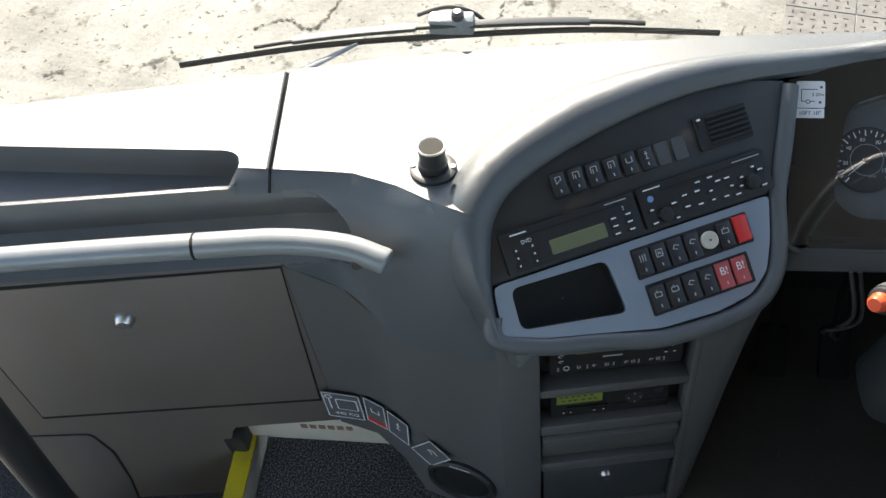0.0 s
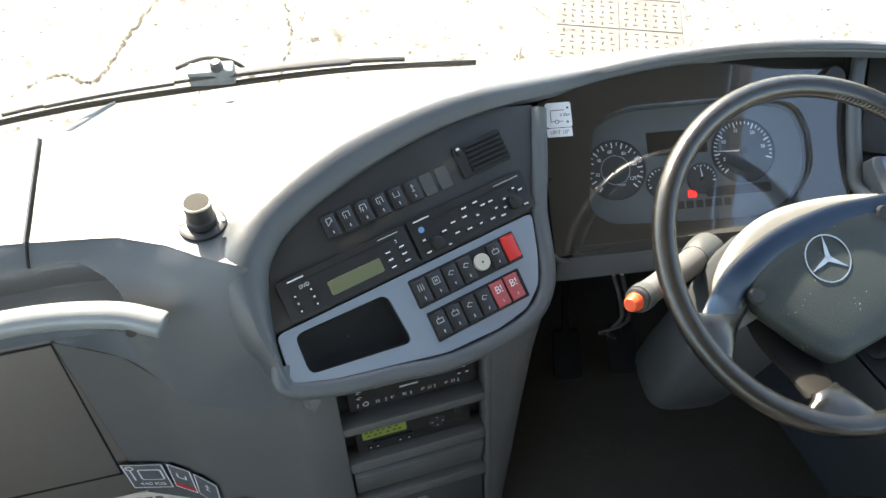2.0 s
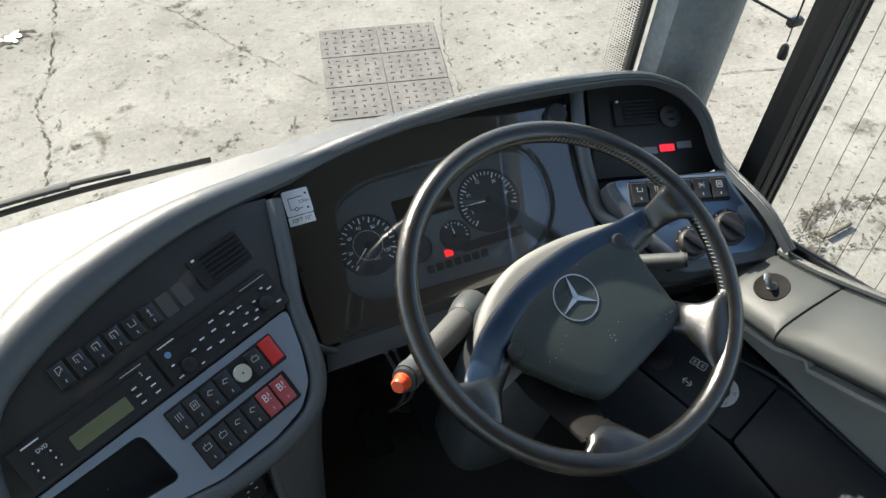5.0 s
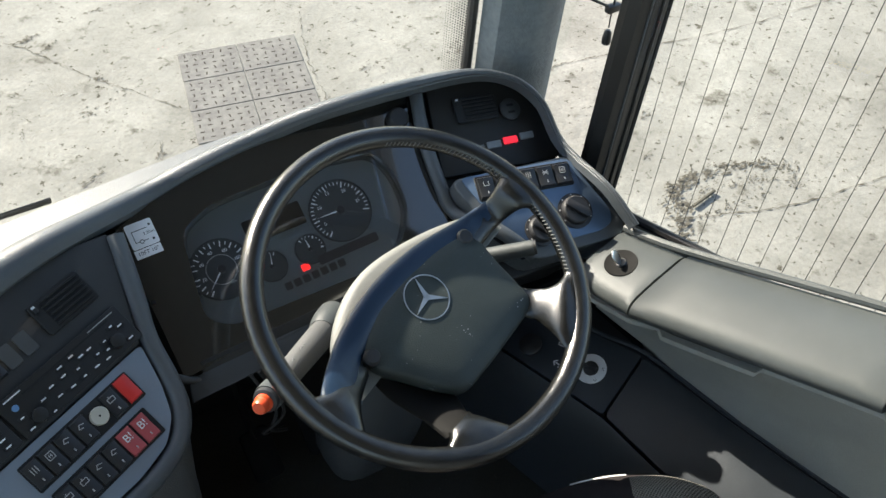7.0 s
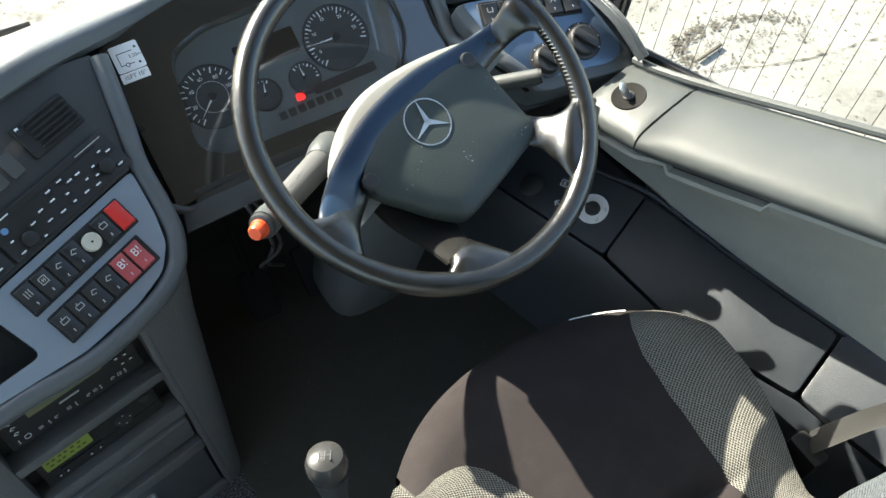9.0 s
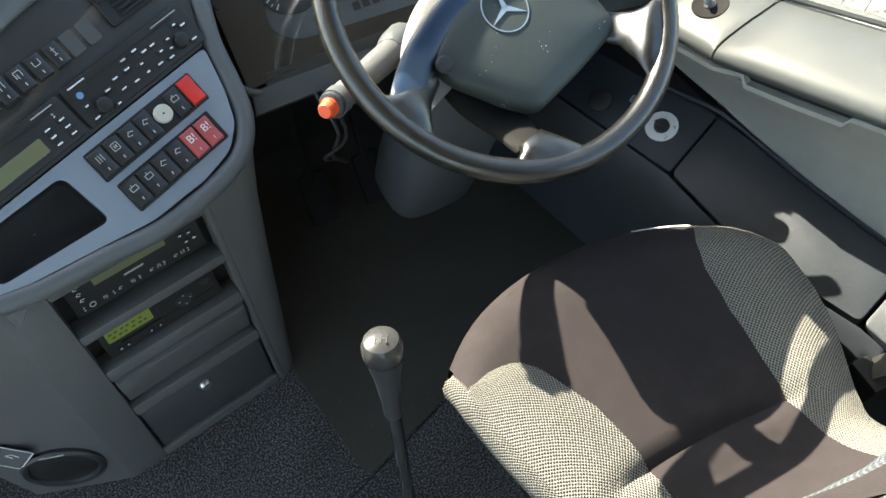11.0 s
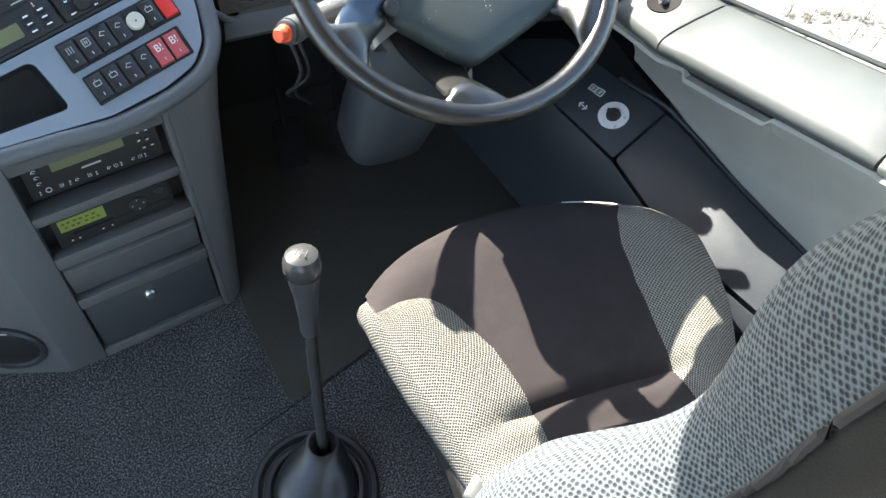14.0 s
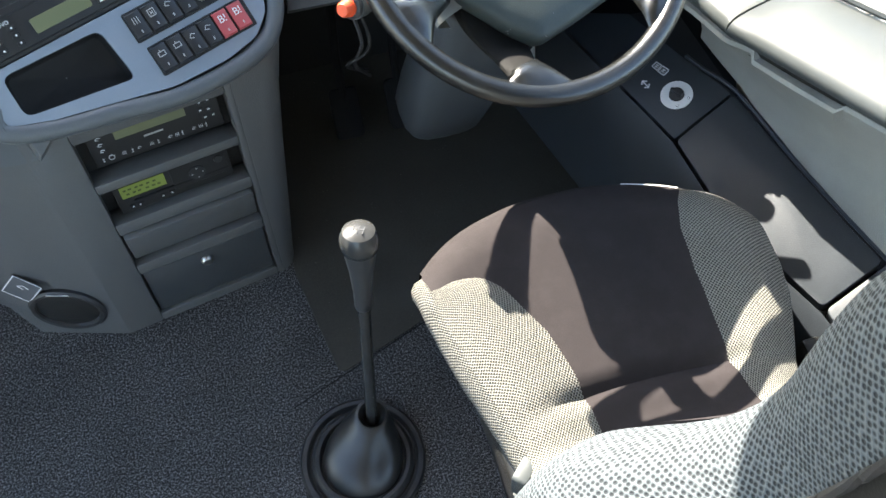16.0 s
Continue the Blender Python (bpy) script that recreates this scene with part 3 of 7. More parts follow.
HOOD_FLAT = [(0.0, 0.0), (0.06, 0.08), (0.12, 0.42), (0.18, 0.62), (0.36, 0.60), (0.5, 0.5), (0.62, 0.25), (1.0, 0.0)]
HOOD_LIFT = [(0.0, 0.0), (0.05, 0.004), (0.10, 0.012), (0.16, 0.017), (0.30, 0.016), (0.42, 0.008), (0.52, 0.0), (1.0, 0.0)]
HOOD_WIDE = [(0.0, 0.12), (0.05, 0.22), (0.10, 0.62), (0.14, 0.98), (0.30, 1.10), (0.45, 0.66), (0.55, 0.50), (0.70, 0.40), (0.80, 0.24), (1.0, 0.20)]


def build_hood():
    marks = [(RP, *p) for p in HOOD_R] + [(IP, *p) for p in HOOD_I] + [(SP, *p) for p in HOOD_S]
    line = smooth_line([on(*q) for q in marks], 5)
    # the right end of the hood stands proud of the fascias
    view = Vector((0.28, -0.52, 1.48))
    for q in line:
        f = min(1.0, max(0.0, (q.x - 0.58) / 0.22))
        q += (view - q) * 0.032 * f * f * (3 - 2 * f)
    norms = []
    ns = [Vector(m.col[2][:3]) for m, *_ in marks]
    for i in range(len(ns) - 1):
        for k in range(5):
            norms.append(ns[i].lerp(ns[i + 1], k / 5).normalized())
    norms.append(ns[-1])
    rows = []
    for i, q in enumerate(line):
        d = (line[min(i + 1, len(line) - 1)] - line[max(i - 1, 0)]).normalized()
        n = norms[i]
        o = n.cross(d).normalized()
        f = i / (len(line) - 1)
        wide = along(HOOD_WIDE, f)
        n = n * (0.45 + 0.5 * wide)
        level = Vector((o.x, o.y, 0)).normalized()
        flat = along(HOOD_FLAT, f)
        o2 = o.lerp(level, flat).normalized()
        lip = 1 - 0.65 * min(1.0, max(0.0, (0.60 - f) / 0.15))
        c, up = q + n * (0.012 - 0.004 * flat) * lip, n.lerp(Vector((0, 0, 1)), flat)
        row = [q - o * 0.003 - n * 0.012, q + n * 0.002 * lip, q + o * 0.001 + n * (0.010 - 0.004 * flat) * lip, c + o2 * 0.003,
               c + o2 * 0.010 * wide + up * 0.0055, c + o2 * 0.024 * wide + up * 0.0085, c + o2 * 0.040 * wide + up * 0.0055, c + o2 * 0.056 * wide - up * 0.007,
               c + o2 * 0.070 * wide - up * 0.028, c + o2 * 0.085 * wide - up * 0.067]
        lift = along(HOOD_LIFT, f)
        for k, share in ((3, 0.2), (4, 0.45), (5, 0.7), (6, 0.9), (7, 1.0), (8, 1.0), (9, 0.6)):
            row[k] = row[k] + Vector((0, 0, lift * share))
        last = q + o * 0.10 * wide - n * 0.10
        if f > 0.12:
            last.z = min(last.z, 0.60)
        row.append(last)
        rows.append(row)
    wpart("hood", loft(rows), HOODM, dash, "grained grey hood rim over the instruments")


build_hood()

SILVER_OUT = [(0.018, 0.05), (0.070, 0.030), (0.144, 0.012), (0.219, -0.007), (0.300, -0.011), (0.350, -0.004), (0.380, 0.018), (0.398, 0.055), (0.416, 0.112), (0.026, 0.112)]


def build_left_fascia():
    # black radio plate above, silver plate below, each a slab on one slanted plane
    line = [(p[0], p[1]) for p in smooth_line([Vector((u, v, 0)) for u, v in HOOD_R[1:]], 4)]
    black = [p for p in line if p[1] > 0.116] + [(0.489, 0.25), (0.418, 0.114), (0.026, 0.114)]
    wpart("radio_fascia", slab(black, RP, -0.02, -0.002, 0.001), FASCIA, dash, "black radio fascia")
    # the silver plate with a real hole for the tray
    tray = rounded([(0.043, 0.049), (0.183, 0.026), (0.177, 0.099), (0.046, 0.103)], 0.012)
    bm = bmesh.new()
    outer = [bm.verts.new(on(RP, u, v, 0.002)) for u, v in rounded(SILVER_OUT, 0.008, 2)]
    inner = [bm.verts.new(on(RP, u, v, 0.002)) for u, v in tray]
    eo = [bm.edges.new((outer[i], outer[(i + 1) % len(outer)])) for i in range(len(outer))]
    ei = [bm.edges.new((inner[i], inner[(i + 1) % len(inner)])) for i in range(len(inner))]
    bmesh.ops.triangle_fill(bm, use_beauty=True, use_dissolve=False, edges=eo + ei)
    low = [bm.verts.new(on(RP, u, v, -0.02)) for u, v in rounded(SILVER_OUT, 0.008, 2)]
    for i in range(len(outer)):
        j = (i + 1) % len(outer)
        bm.faces.new((outer[i], outer[j], low[j], low[i]))
    deep = [bm.verts.new(on(RP, u, v, -0.005)) for u, v in tray]
    for i in range(len(inner)):
        j = (i + 1) % len(inner)
        bm.faces.new((inner[i], deep[i], deep[j], inner[j]))
    wpart("switch_panel", bm, SILVER, dash, "silver painted switch panel", smooth=False)
    cu = sum(p[0] for p in tray) / len(tray)
    cv = sum(p[1] for p in tray) / len(tray)
    rows = []
    for s, z in ((1, -0.004), (0.985, -0.010), (0.94, -0.017), (0.85, -0.0195), (0.02, -0.0195)):
        rows.append([on(RP, cu + (u - cu) * s, cv + (v - cv) * s, z) for u, v in tray])
    wpart("tray", loft(rows, closed=True), TRAYM, dash, "recessed black tray")


build_left_fascia()


def build_pod_bodies():
    # body under the radio plate, with a rounded chin round its lower edge
    body = [(0.03, 0.0), (0.07, 0.022), (0.144, 0.004), (0.219, -0.015), (0.300, -0.019), (0.358, -0.010), (0.390, 0.014), (0.408, 0.055), (0.43, 0.115), (0.495, 0.25), (0.3, 0.258), (0.1, 0.215), (0.03, 0.13)]
    wpart("binnacle_body", slab(body, RP, -0.09, -0.021, 0.004), GREY_LOW, dash)
    chin = [(0.016, 0.075), (0.012, 0.046), (0.068, 0.020), (0.143, 0.001), (0.219, -0.020), (0.305, -0.025), (0.362, -0.015), (0.396, 0.014), (0.414, 0.055), (0.432, 0.112), (0.46, 0.165), (0.497, 0.242)]
    line = smooth_line([on(RP, u, v, -0.006) for u, v in chin], 6)
    k = len(line)
    wpart("chin_rim", tube(line, [0.0128] * k, 14, up=RP.col[2][:3], flat=0.95), GREY, dash, "rounded grey rim below the switch panel")
    line2 = smooth_line([on(RP, u, v + 0.003, -0.020) for u, v in chin[1:9]], 6)
    wpart("lower_rim", tube(line2, 0.010, 12, up=RP.col[2][:3]), GREY, dash)
    # the instrument plate: gloss black, with the deep window of the cluster
    arch = [(p[0], p[1]) for p in smooth_line([Vector((u, v, 0)) for u, v in HOOD_I[:6]], 4)]
    outer = [(0.376, -0.002), (0.47, 0.006), (0.60, 0.010), (0.74, 0.008), (0.820, 0.010), (0.836, 0.10)] + [(0.868, 0.258)] + arch[::-1][2:] + [(0.374, 0.228)]
    win = rounded([(0.433, 0.062), (0.452, 0.190), (0.505, 0.211), (0.66, 0.213), (0.765, 0.196), (0.781, 0.15), (0.777, 0.095), (0.745, 0.050), (0.69, 0.030), (0.462, 0.038)], 0.02, 3)
    bm = bmesh.new()
    vo = [bm.verts.new(on(IP, u, v, 0)) for u, v in outer]
    vi = [bm.verts.new(on(IP, u, v, 0)) for u, v in win]
    eo = [bm.edges.new((vo[i], vo[(i + 1) % len(vo)])) for i in range(len(vo))]
    ei = [bm.edges.new((vi[i], vi[(i + 1) % len(vi)])) for i in range(len(vi))]
    bmesh.ops.triangle_fill(bm, use_beauty=True, use_dissolve=False, edges=eo + ei)
    lo = [bm.verts.new(on(IP, u, v, -0.02)) for u, v in outer]
    for i in range(len(vo)):
        j = (i + 1) % len(vo)
        bm.faces.new((vo[i], vo[j], lo[j], lo[i]))
    cu, cv = 0.607, 0.12
    last = vi
    for s, z in ((0.985, -0.012), (0.965, -0.024)):
        nxt = [bm.verts.new(on(IP, cu + (u - cu) * s, cv + (v - cv) * s, z)) for u, v in win]
        for i in range(len(last)):
            j = (i + 1) % len(last)
            bm.faces.new((last[i], nxt[i], nxt[j], last[j]))
        last = nxt
    wpart("instrument_fascia", bm, GLOSS, dash, "gloss black instrument surround", smooth=False)
    wpart("instrument_body", slab([(0.385, 0.006), (0.60, 0.016), (0.90, 0.016), (0.93, 0.22), (0.86, 0.25), (0.6, 0.25), (0.39, 0.225)], IP, -0.20, -0.028, 0.006), BLACK, dash)
    # lower edge lip of the pod, and the knee panel
    lip = smooth_line([on(RP, 0.417, 0.06, -0.02), on(IP, 0.40, -0.012, -0.01), on(IP, 0.50, -0.006, -0.008), on(IP, 0.65, -0.002, -0.01), on(IP, 0.80, -0.004, -0.012), on(IP, 0.86, 0.02, -0.012)], 6)
    wpart("lower_lip", tube(lip, 0.006, 10), CONSOLE, dash)
    band = [(0.372, -0.036), (0.50, -0.034), (0.70, -0.032), (0.86, -0.030), (0.862, 0.004), (0.74, 0.0045), (0.60, 0.0065), (0.47, 0.0025), (0.378, -0.006)]
    wpart("lower_band", slab(band, IP, -0.02, -0.003, 0.002), CONSOLE, dash, "dark grey band below the instruments")
    wpart("knee_panel", slab([(0.40, -0.01), (0.86, -0.01), (0.86, 0.06), (0.40, 0.06)], frame_of((0, 0.235, 0.525), (1, 0, 0), (0, 0.75, -0.66)), -0.01, 0.01, 0.004), BLACK, dash)


build_pod_bodies()
IR = IP @ pose(0.852, 0.114, 0, 0, 0, -11)
SR = SP @ pose(0.849, 0.19, 0, 0, 0, -13)


def build_right_pod():
    plate = [(0.0, 0.002), (0.012, 0.156), (0.06, 0.157), (0.11, 0.153), (0.158, 0.145), (0.186, 0.126), (0.204, 0.096), (0.215, 0.035), (0.212, 0.0)]
    wpart("right_fascia", slab(rounded(plate, 0.01, 3), IR, -0.02, -0.004, 0.002), FASCIA, dash, "dark grey fascia beside the window")
    rib = smooth_line([on(IP, 0.869, 0.259, 0.008), on(IP, 0.846, 0.187, 0.013), on(IP, 0.836, 0.107, 0.011), on(IP, 0.839, 0.057, 0.007), on(SP, 0.864, 0.087, 0.009), on(SP, 0.899, 0.027, 0.007)], 6)
    wpart("divider", tube(rib, 0.011, 10, up=IP.col[2][:3]), HOODM, dash, "rounded rib between the fascias")
    back = smooth_line([on(IP, 0.866, 0.262, -0.012), on(IP, 0.842, 0.19, -0.012), on(IP, 0.832, 0.11, -0.012), on(IP, 0.835, 0.06, -0.014), on(SP, 0.86, 0.09, -0.012), on(SP, 0.895, 0.03, -0.014)], 6)
    side = Vector((0.007, 0, 0))
    wpart("pod_side", loft([[p - side * 0.9, q - side, q + side, p + side] for p, q in zip(back, rib)], closed=True), SKIRTM, dash, "dark inner side of the right pod")
    out = [(0.006, -0.006), (0.196, -0.002), (0.240, -0.098), (0.236, -0.118), (0.215, -0.128), (0.10, -0.136), (0.045, -0.085)]
    wpart("side_switch_panel", slab(rounded(out, 0.012, 3), SR, -0.012, 0.0015, 0.001), SKYSILVER, dash, "silver painted side switch panel")
    body = [(-0.01, -0.006), (0.205, 0.004), (0.262, -0.11), (0.250, -0.142), (0.09, -0.155), (0.03, -0.09)]
    # unseen block, added to keep sun off the console beside the pod
    wpart("side_pod_underside", slab(rounded([(-0.035, -0.015), (-0.01, -0.10), (0.045, -0.166), (0.2, -0.15), (0.2, 0.0)], 0.02, 3), SR, -0.17, -0.07, 0.006, 3), BLACK, dash, "dark unseen underside of the side panel, added to block sun")
    wpart("side_pod_body", slab(rounded(body, 0.02, 3), SR, -0.16, -0.001, 0.006, 3), GREY, dash)


build_right_pod()


def build_stack():
    st = dash
    # side and back of the stack: rounded column from the floor to the chin
    rows = []
    for z, ul, ur in ((0.0, -0.052, 0.268), (0.03, -0.052, 0.27), (0.15, -0.052, 0.283), (0.30, -0.052, 0.298), (0.42, -0.055, 0.312), (0.52, -0.06, 0.33)):
        f = [on(KP, ul, z, -0.004), on(KP, 0.006, z, -0.004)]
        r = 0.035
        loop = [on(KP, ul, z, -0.002), on(KP, ur - r, z, -0.002)]
        c = on(KP, ur - r, z, -0.002 - r)
        for k in range(1, 7):
            a = radians(90 - 15 * k)
            loop.append(c + Vector(KP.col[0][:3]) * r * math.cos(a) + Vector(KP.col[2][:3]) * r * math.sin(a))
        loop += [on(KP, ur + 0.01, z, -0.28), on(KP, ul, z, -0.28)]
        rows.append(loop)
    # front is open between the strips, so only the sides are skinned
    wpart("stack_flank", loft([[on(KP, 0.236, z, -0.001)] + r[1:] for z, r in zip((0.0, 0.03, 0.15, 0.30, 0.42, 0.52), rows)]), GREY_LOW, st)
    bars = [(-0.054, 0.0, 0.008, 0.50), (0.226, 0.0, 0.237, 0.52)]
    bm = bmesh.new()
    for u0, v0, u1, v1 in bars:
        slab(rect(u0, v0, u1, v1), KP, -0.035, 0.0, 0.003, bm=bm)
    for v0, v1 in ((0.0, 0.022), (0.143, 0.168), (0.250, 0.276), (0.350, 0.369), (0.456, 0.51)):
        slab(rect(0.008, v0, 0.226, v1), KP, -0.035, 0.0, 0.003, bm=bm)
    wpart("stack_frame", bm, GREY_LOW, st, "grey centre stack with device slots")
    wpart("slot_back", slab(rect(0.0, 0.0, 0.235, 0.5), KP, -0.09, -0.036, 0), BLACK, st)
    wpart("blank_shelf", slab(rect(0.0115, 0.171, 0.2225, 0.247), KP @ pose(0, 0.171, -0.012, 14, 0, 0) @ pose(0, -0.171, 0), -0.015, 0.0, 0.003), GREY_LOW, st, "blank slanted filler panel")
    dr = wpart("drawer", slab(rect(0.0115, 0.0255, 0.2225, 0.140), KP, -0.03, -0.003, 0.004), CONSOLE, st, "small dark locked drawer")
    lk = part("lock", lathe(KP @ pose(0.116, 0.115, -0.003), [(0.0, 0.008), (0.007, 0.008), (0.009, 0.006), (0.0105, 0.0), (0.0105, -0.004)], 20), METAL, None, "chrome lock")
    lk.parent = dr
    # the angled speaker face beside the stack, and the hollow beyond its ridge
    foot = [on(KP, -0.053, 0.0, -0.001), Vector((-0.148, 0.050, 0.0)), Vector((-0.185, 0.088, 0.045)), Vector((-0.235, 0.116, 0.085)), Vector((-0.302, 0.128, 0.10))]
    head = [on(KP, -0.053, 0.455, -0.001), Vector((-0.148, 0.090, 0.450)), Vector((-0.185, 0.112, 0.485)), Vector((-0.228, 0.130, 0.525)), Vector((-0.302, 0.130, 0.575))]
    low, high = [foot[0], foot[0].lerp(foot[1], 0.5)] + foot[1:], [head[0], head[0].lerp(head[1], 0.5)] + head[1:]
    wpart("speaker_panel", loft([[p.lerp(q, f) for p, q in zip(low, high)] for f in (0, 0.2, 0.4, 0.6, 0.8, 1.0)]), GREY_LOW, st)
    # sloping shoulder between the top and the lower faces
    r0 = [head[4], head[3], head[2], head[1], head[0], Vector((0.03, 0.085, 0.47))]
    r1 = [Vector(q) for q in ((-0.302, 0.160, 0.588), (-0.236, 0.158, 0.560), (-0.19, 0.128, 0.53), (-0.146, 0.108, 0.51), (-0.052, 0.085, 0.52), (0.03, 0.085, 0.53))]
    r2 = [Vector(q) for q in ((-0.302, 0.180, 0.615), (-0.24, 0.172, 0.605), (-0.19, 0.146, 0.59), (-0.14, 0.130, 0.580), (-0.052, 0.103, 0.58), (0.02, 0.09, 0.545))]
    r3 = [Vector(q) for q in ((-0.302, 0.206, 0.6430), (-0.24, 0.202, 0.6410), (-0.18, 0.185, 0.6370), (-0.125, 0.158, 0.636), (-0.052, 0.130, 0.636), (0.0, 0.125, 0.590))]
    r4 = [Vector(q) for q in ((-0.302, 0.2285, 0.6600), (-0.22, 0.2245, 0.660), (-0.160, 0.207, 0.662), (-0.10, 0.176, 0.665), (-0.045, 0.152, 0.667), (-0.01, 0.165, 0.622))]
    fine = [smooth_line(c, 14) for c in zip(r0, r1, r2, r3, r4)]
    cols = [smooth_line([c[k] for c in fine], 24) for k in range(len(fine[0]))]
    # the hand space behind the rail runs out in a rounded end
    for row in cols:
        for p in row:
            end = -0.205 - 0.05 * max(0.0, (p.z - 0.600) / 0.04) ** 2
            k = min(1.0, max(0.0, (end - p.x) / 0.010))
            if k > 0 and 0.560 < p.z < 0.6598:
                y0 = 0.126 + (p.x + 0.302) * 0.05
                k *= min(1.0, max(0.0, (p.z - 0.560) / 0.015)) * min(1.0, max(0.0, (0.6430 - p.z) / 0.004))
                p.y += k * (y0 + along(RECESS, p.z) - p.y)
    wpart("shoulder", loft(cols), GREY, st, "sloping grey shoulder below the microphone")


RECESS = [(0.566, 0.003), (0.574, 0.006), (0.583, 0.028), (0.592, 0.052), (0.604, 0.070), (0.622, 0.074), (0.634, 0.075), (0.641, 0.079), (0.651, 0.090), (0.66, 0.1025)]
build_stack()


mat_gap = mat("seam_shadow", (0.008, 0.008, 0.008), 0.9)


def build_bulkhead():
    b = thing("entrance_cabinet", "grey moulded cabinet with a locked flap beside the entrance", "cabinet", (-0.55, 0.15, 0))
    F = frame_of((-0.302, 0.126, 0), (-0.992, -0.127, 0), (0, 0, 1))      # u runs to the door side
    w = 0.62
    wpart("body", slab([(0.0, 0.10), (0.14, 0.098), (0.190, 0.095), (0.203, 0.075), (0.275, -0.20), (w, -0.20), (w, 0.575), (0, 0.575)], F, 0.004, 0.06, 0.003), CAB, b)
    flap = [(0.021, 0.192), (0.5015, 0.190), (0.4765, 0.565), (0.0015, 0.572)]
    wpart("flap_gap", slab([(0.0185, 0.1815), (0.5055, 0.1795), (0.4805, 0.572), (0.0, 0.5745)], F, 0.0028, 0.0036, 0), mat_gap, b)
    d = wpart("flap", slab(flap, F, 0.001, 0.0028, 0.0015), CAB, b, "grey cabinet flap")
    lk = part("lock", lathe(F @ pose(0.249, 0.479, -0.001, 180, 0, 0), [(0.0, 0.012), (0.009, 0.012), (0.012, 0.009), (0.015, 0.0), (0.015, -0.004)], 20), METAL, None, "chrome lock")
    lk.parent = d
    low = [(0.452, 0.108), (w, 0.120), (w, -0.2), (0.475, -0.2), (0.455, -0.1), (0.441, 0.03)]
    wpart("cover_gap", slab(rounded([(0.449, 0.111), (w, 0.123), (w, -0.2), (0.471, -0.2), (0.451, -0.1), (0.436, 0.03)], 0.012), F, 0.0028, 0.0036, 0), mat_gap, b)
    wpart("lower_cover", slab(rounded(low, 0.012), F, 0.001, 0.0028, 0.0015), CAB, b, "grey lower cover")
    # the hand space behind the rail, its upper lip and the open pocket behind that
    rows = []
    for x in (-0.302, -0.312, -0.335, -0.358, -0.3635, -0.372, -0.40, -0.5, -0.6, -0.8, -0.95):
        y0 = 0.126 + (x + 0.302) * 0.127
        if x > -0.364:
            rows.append([(x, y0 + n if z < 0.6599 else 0.2285, z) for z, n in RECESS[1:]])
        else:
            rows.append([(x, y0 + n, z) for z, n in RECESS[1:7]] + [(x, y0 + 0.077, 0.6400), (x, y0 + 0.080, 0.6520), (x, y0 + 0.086, 0.652)])
    wpart("trough", loft(rows), GREY, b)
    rows = []
    for x in (-0.3635, -0.368, -0.371, -0.375, -0.380, -0.387, -0.395, -0.405, -0.6, -0.95):
        y0 = 0.126 + (x + 0.302) * 0.127 + 0.086
        d = 0.0 if x == -0.3635 else 1.0
        yb = pocket_y(x)
        rows.append([(x, y0, 0.652), (x, y0 + 0.003, 0.652 - 0.028 * d), (x, y0 + 0.012, 0.652 - 0.046 * d), (x, y0 + 0.03, 0.652 - 0.048 * d), (x, yb - 0.006, 0.654 - 0.044 * d), (x, yb - 0.001, 0.655 - 0.03 * d), (x, yb, 0.6570)])
    wpart("pocket", loft(rows), GREY, b, "open pocket in the cabinet top")
    wpart("seam", tube([(-0.3185, 0.2015, 0.6405), (-0.3187, 0.2135, 0.6507), (-0.3190, 0.2280, 0.6600)], 0.0022, 6), mat_gap, b)
    return b


build_bulkhead()


def build_rail():
    r = thing("grab_rail", "satin silver-grey grab rail across the cabinet", "grab rail", (-0.4, 0.14, 0.62))
    line = smooth_line([(-0.95, 0.058, 0.612), (-0.613, 0.101, 0.618), (-0.387, 0.126, 0.622), (-0.29, 0.134, 0.624), (-0.21, 0.130, 0.622), (-0.165, 0.120, 0.614), (-0.150, 0.1155, 0.610)], 8)
    k = len(line)
    rad = [0.0180 if i < k - 4 else (0.0178, 0.0172, 0.016, 0.011)[i - k + 4] for i in range(k)]
    wpart("bar", tube(line, rad, 18, flat=0.92), RAILM, r)
    wpart("joint", tube([(-0.4085, 0.1236, 0.6217), (-0.4045, 0.1241, 0.6218)], 0.0184, 18, flat=0.92), mat_gap, r, "thin joint round the rail")
    wpart("end_mount", tube([(-0.175, 0.122, 0.606), (-0.178, 0.148, 0.596)], 0.010, 12), GREY, r)
    wpart("screw", lathe(frame_of((-0.190, 0.1095, 0.612), (1, 0.1, 0), (0, 0.35, 1)), [(0, 0.003), (0.0065, 0.003), (0.0075, 0.0)], 18), DARKMETAL, r)


build_rail()

# ---------- window side ----------
AP = frame_of((0.974, 0.006, 0.544), (0.9641, 0.1015, 0.2453), (-0.0551, 0.9804, -0.189))
CP = frame_of((0.972, 0.039, 0.31), (math.cos(0.35), 0, math.sin(0.35)), (0, 1, 0))


